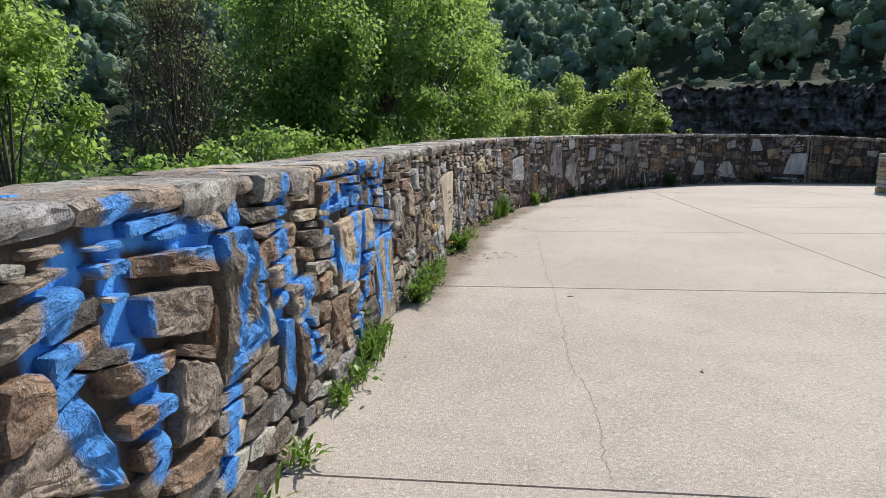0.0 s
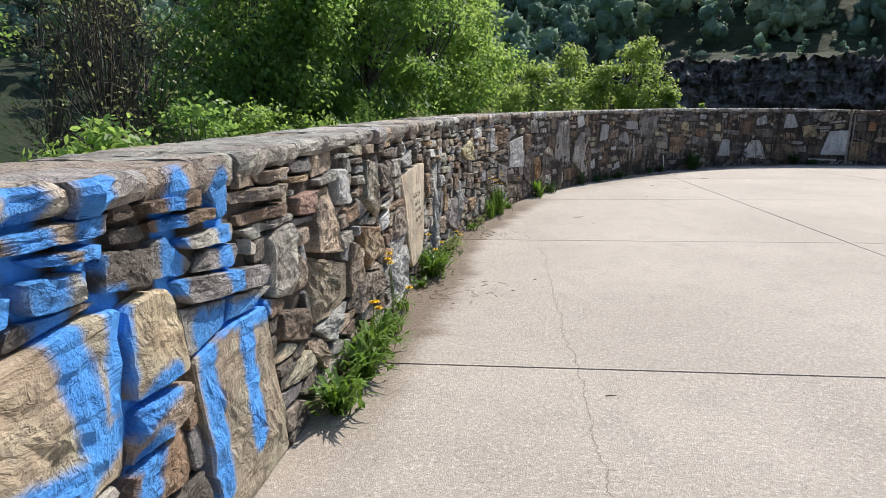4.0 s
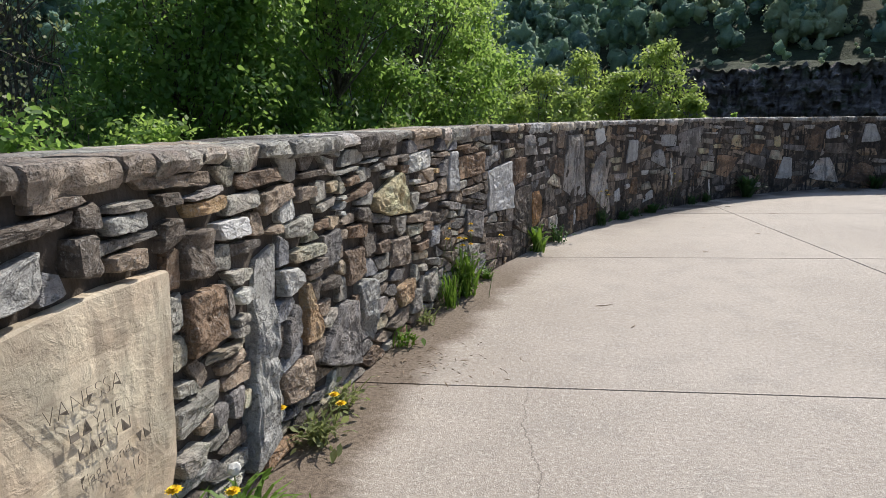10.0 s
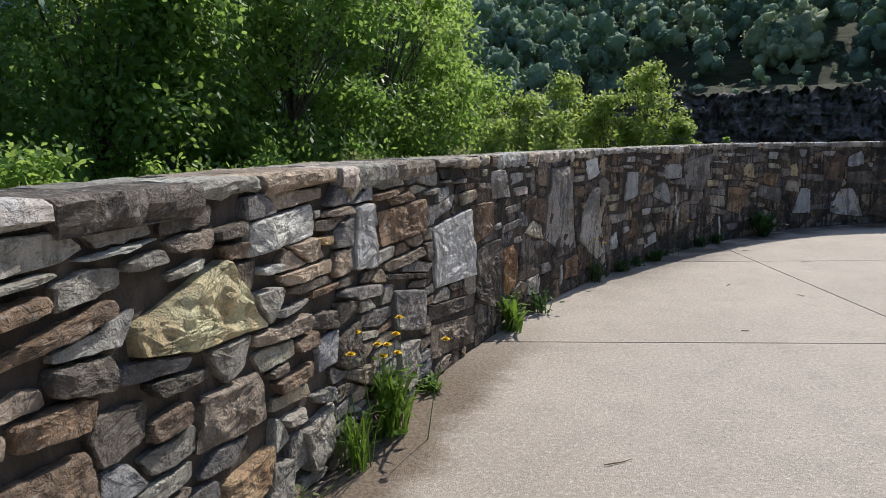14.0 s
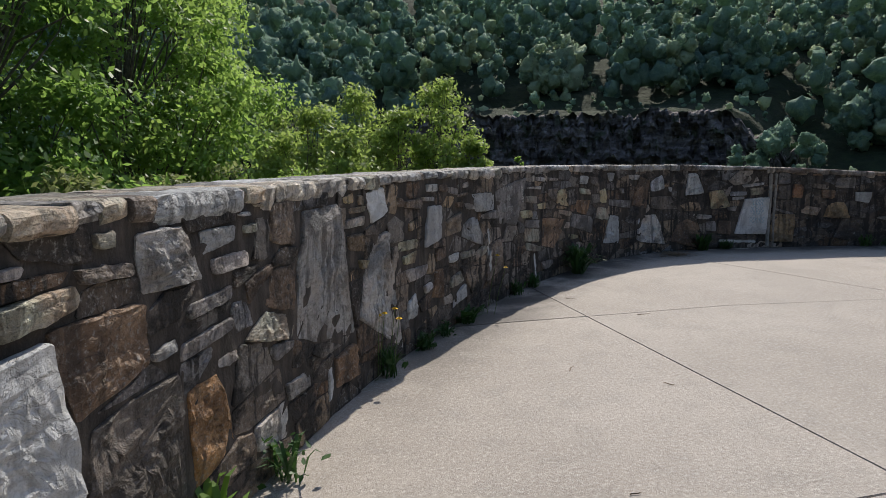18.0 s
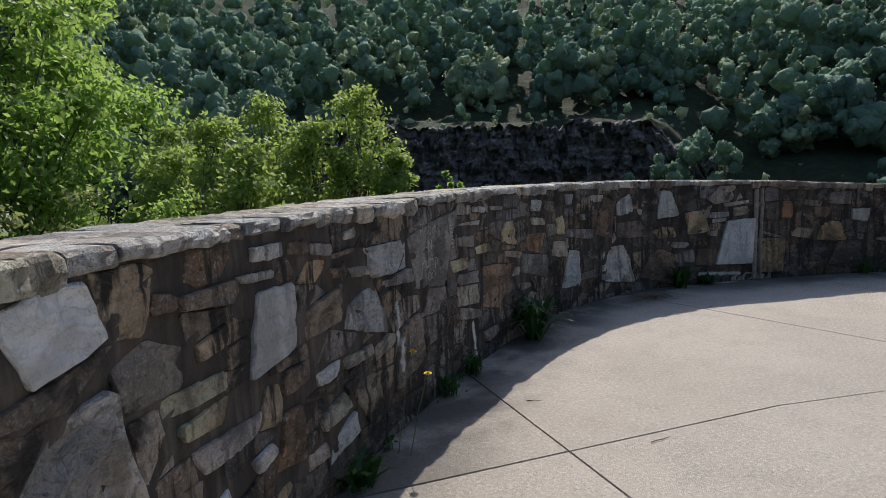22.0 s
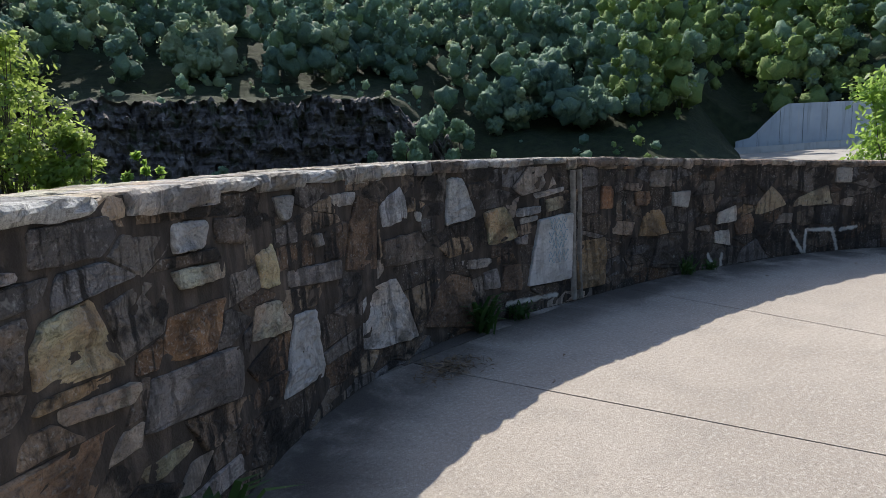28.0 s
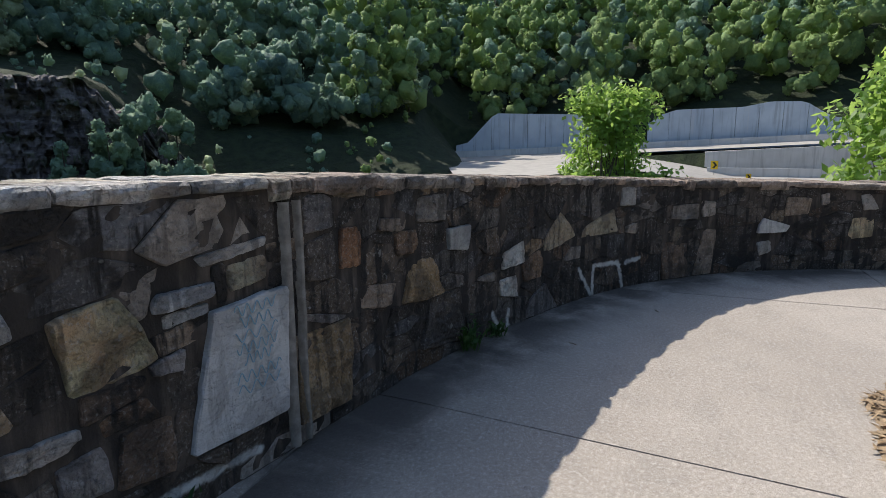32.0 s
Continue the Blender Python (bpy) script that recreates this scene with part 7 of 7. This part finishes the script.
for k, (x, y, l, a) in enumerate(((1.75, 6.35, 0.12, 0.4), (1.9, 5.9, 0.05, 1.0), (4.3, 11.55, 0.09, -0.5), (4.6, 10.75, 0.14, 0.1), (3.4, 9.6, 0.10, 0.9), (3.9, 9.2, 0.07, 2.2), (1.9, 0.1, 0.06, 1.2), (1.35, 1.6, 0.05, 0.3), (11.6, 12.4, 0.12, 0.1), (10.6, 12.9, 0.08, 0.8), (3.0, 8.2, 0.05, 0.2), (7.6, 13.2, 0.05, 0.6), (7.2, 13.0, 0.04, 0.1))):
    twig(x, y, l, a, 400 + k)


# ---- stone planter pier and mulch ----
MULCH = plain_material("bark_mulch", (0.22, 0.15, 0.09), (0.42, 0.31, 0.19), 30, 0.95, 0.5)


def build_pier():
    """A low pier of stacked flat stones with a slab on top."""
    rng = np.random.default_rng(501)
    pier = tagged(new("stone_pier"), "low pier of stacked flat tan stones with moss at its foot", "pier")
    x0, y1, w = 8.92, 11.04, 0.62
    pier.location = (x0 + w / 2, y1 - w / 2, 0)
    z = 0.0
    tones = ["tan", "grey", "greybrown", "ochre", "pale"]
    while z < 0.84:
        h = rng.uniform(0.05, 0.11)
        parts_n = rng.integers(1, 3)
        cuts = np.sort(np.r_[-w / 2, rng.uniform(-0.1, 0.1, parts_n - 1), w / 2])
        for a, b in zip(cuts, cuts[1:]):
            bm = bmesh.new()
            bmesh.ops.create_cube(bm, size=1, matrix=Matrix.Translation(((a + b) / 2, 0, z + h / 2)) @ Matrix.Diagonal((b - a - 0.012, w * rng.uniform(0.94, 1.06), h - 0.012, 1)))
            bmesh.ops.subdivide_edges(bm, edges=bm.edges[:], cuts=3, use_grid_fill=True)
            for v in bm.verts:
                v.co += noise.noise_vector(v.co * 11 + Vector((z, 0, 0))) * 0.012
            part("stone", bm, stone_of(tones[rng.integers(0, 5)]), pier)
        z += h
    core = bmesh.new()
    bmesh.ops.create_cube(core, size=1, matrix=Matrix.Translation((0, 0, 0.41)) @ Matrix.Diagonal((w - 0.06, w - 0.06, 0.82, 1)))
    part("mortar_core", core, MORTAR, pier)


build_pier()
rng = np.random.default_rng(511)
n = 2600
a, r = rng.uniform(0, 2 * np.pi, n), np.sqrt(rng.uniform(0, 1, n))
edge = 0.84 + 0.07 * np.sin(3 * a + 1) + 0.04 * np.sin(7 * a)
c = np.column_stack([9.93 + r * edge * np.cos(a), 10.6 + r * edge * np.sin(a), 0.012 + 0.05 * (1 - r ** 2) + rng.uniform(0, 0.012, n)])
u = rng.normal(size=(n, 3)) * (1, 1, 0.3)
u /= np.linalg.norm(u, axis=1)[:, None]
l = rng.uniform(0.015, 0.05, (n, 1))
w = np.cross(u, (0.1, 0, 1)) * 0.28
chips = quad_mesh("mulch_bed", np.stack([c - u * l, c + w * l + (0, 0, 0.005), c + u * l, c - w * l], 1), MULCH)
tagged(chips, "round bed of dry brown bark mulch on the terrace", "mulch", kind="stuff")
ring = np.linspace(0, 2 * np.pi, 48, endpoint=False)
edge = 0.82 + 0.07 * np.sin(3 * ring + 1) + 0.04 * np.sin(7 * ring)
v = [(9.93, 10.6, 0.055)] + [(9.93 + e * math.cos(t), 10.6 + e * math.sin(t), 0.004) for e, t in zip(edge, ring)]
tagged(part("mulch_base", (v, [(0, 1 + i, 1 + (i + 1) % 48) for i in range(48)]), MULCH), "dark soil mound under the mulch", "soil", kind="structure")


# ---- scratched writing ----
CHALK = plain_material("chalk_scratch", (0.48, 0.47, 0.44), (0.62, 0.61, 0.58), 60, 0.9, 0.1)
PENCIL = plain_material("dark_scratch", (0.17, 0.145, 0.12), (0.24, 0.21, 0.175), 60, 0.9, 0.1)
PALE_BLUE = plain_material("faded_blue_chalk", (0.25, 0.42, 0.52), (0.33, 0.50, 0.58), 60, 0.9, 0.1)
LETTERING = tagged(new("scratched_writing"), "names and dates scratched and chalked on the wall stones", "writing", kind="structure")


def write_on_wall(text, s, z, height, material, turn=0.0, out=0.038, slim=-0.006, wide=0.9):
    """Letters lying on the face of a stone, centred at s and z."""
    curve = bpy.data.curves.new("inscription", "FONT")
    curve.body, curve.size, curve.align_x, curve.align_y = text, height, "CENTER", "CENTER"
    curve.offset, curve.extrude = slim, 0.0008
    curve.materials.append(material)
    ob = new("inscription", curve)
    p, q = on_wall(s, z, out), on_wall(s + 0.01, z, out)
    ahead = Vector(q - p).normalized()
    up = Vector((0, 0, 1))
    m = Matrix((ahead, up, ahead.cross(up))).transposed().to_4x4()
    ob.matrix_world = Matrix.Translation(p) @ m @ Matrix.Rotation(radians(turn), 4, "Z") @ Matrix.Diagonal((wide, 1, 1, 1))
    ob.parent = LETTERING


write_on_wall("Robin", 18.66, 1.10, 0.115, CHALK)
write_on_wall("-N-", 18.68, 1.00, 0.095, CHALK, slim=-0.002)
write_on_wall("Bump", 18.67, 0.905, 0.115, CHALK)
write_on_wall("\u221e", 18.69, 0.815, 0.16, CHALK)
write_on_wall("2/21/21", 19.03, 1.02, 0.065, CHALK, -80)
write_on_wall("VANESSA", 9.42, 0.665, 0.06, PENCIL, 0, out=0.046, slim=-0.003)
write_on_wall("HAYLIE", 9.44, 0.60, 0.055, PENCIL, 0, out=0.046, slim=-0.003)
write_on_wall("KAELYN", 9.46, 0.55, 0.05, PENCIL, 0, out=0.046, slim=-0.003)
write_on_wall("Flag Pond, TN", 9.49, 0.49, 0.045, PENCIL, 4, out=0.046, slim=-0.002)
write_on_wall("5-13-16", 9.50, 0.435, 0.045, PENCIL, 4, out=0.046, slim=-0.002)


# a faded scribble in pale blue chalk on the light slab beside the joint
rng = np.random.default_rng(77)
for k in range(7):
    z = 0.74 - 0.055 * k
    t = np.linspace(0, 1, 40)
    s = 24.30 + (t - 0.5) * rng.uniform(0.14, 0.24)
    zz = z + 0.022 * np.sin(t * rng.uniform(18, 34) + k) + rng.uniform(-0.01, 0.01)
    line = on_wall(s, zz, 0.040)
    part("chalk_line", tube(line, np.full(40, 0.0028), 4), PALE_BLUE, LETTERING)


# ---- road signs ----
SIGN_YELLOW = plain_material("sign_yellow", (0.80, 0.52, 0.01), (0.85, 0.58, 0.02), 5, 0.5, 0.0)
BLACK = plain_material("sign_black", (0.015, 0.015, 0.015), (0.03, 0.03, 0.03), 5, 0.6, 0.0)
STEEL = plain_material("grey_steel", (0.35, 0.35, 0.35), (0.45, 0.45, 0.45), 5, 0.5, 0.0)


def chevron_sign(label, x, y, z, h):
    root = tagged(new("road_sign"), label, "road sign")
    root.matrix_world = Matrix.Translation((x, y, z)) @ Matrix.Rotation(math.atan2(6.7 - x, -(12.4 - y)), 4, "Z")
    for name, size, at, mat in (("post", (0.07, 0.07, h + 1.2), (0, 0.05, -h / 2 - 0.2), STEEL), ("panel", (h * 0.8, 0.02, h), (0, 0, 0.35), SIGN_YELLOW)):
        bm = bmesh.new()
        bmesh.ops.create_cube(bm, size=1, matrix=Matrix.Translation(at) @ Matrix.Diagonal((*size, 1)))
        part(name, bm, mat, root)
    t = h * 0.36
    v = [(-t * 0.7, -0.02, 0.35 + t), (0, -0.02, 0.35 + t), (t * 0.8, -0.02, 0.35), (0, -0.02, 0.35 - t), (-t * 0.7, -0.02, 0.35 - t), (t * 0.1, -0.02, 0.35)]
    part("chevron", (v, [(0, 5, 2, 1), (5, 4, 3, 2)]), BLACK, root)


chevron_sign("yellow chevron road sign with a black arrow on a post", 81.5, 7.6, -2.4, 0.95)
chevron_sign("small yellow marker with a black arrow at a barrier end", 71.0, 5.2, -3.0, 0.6)
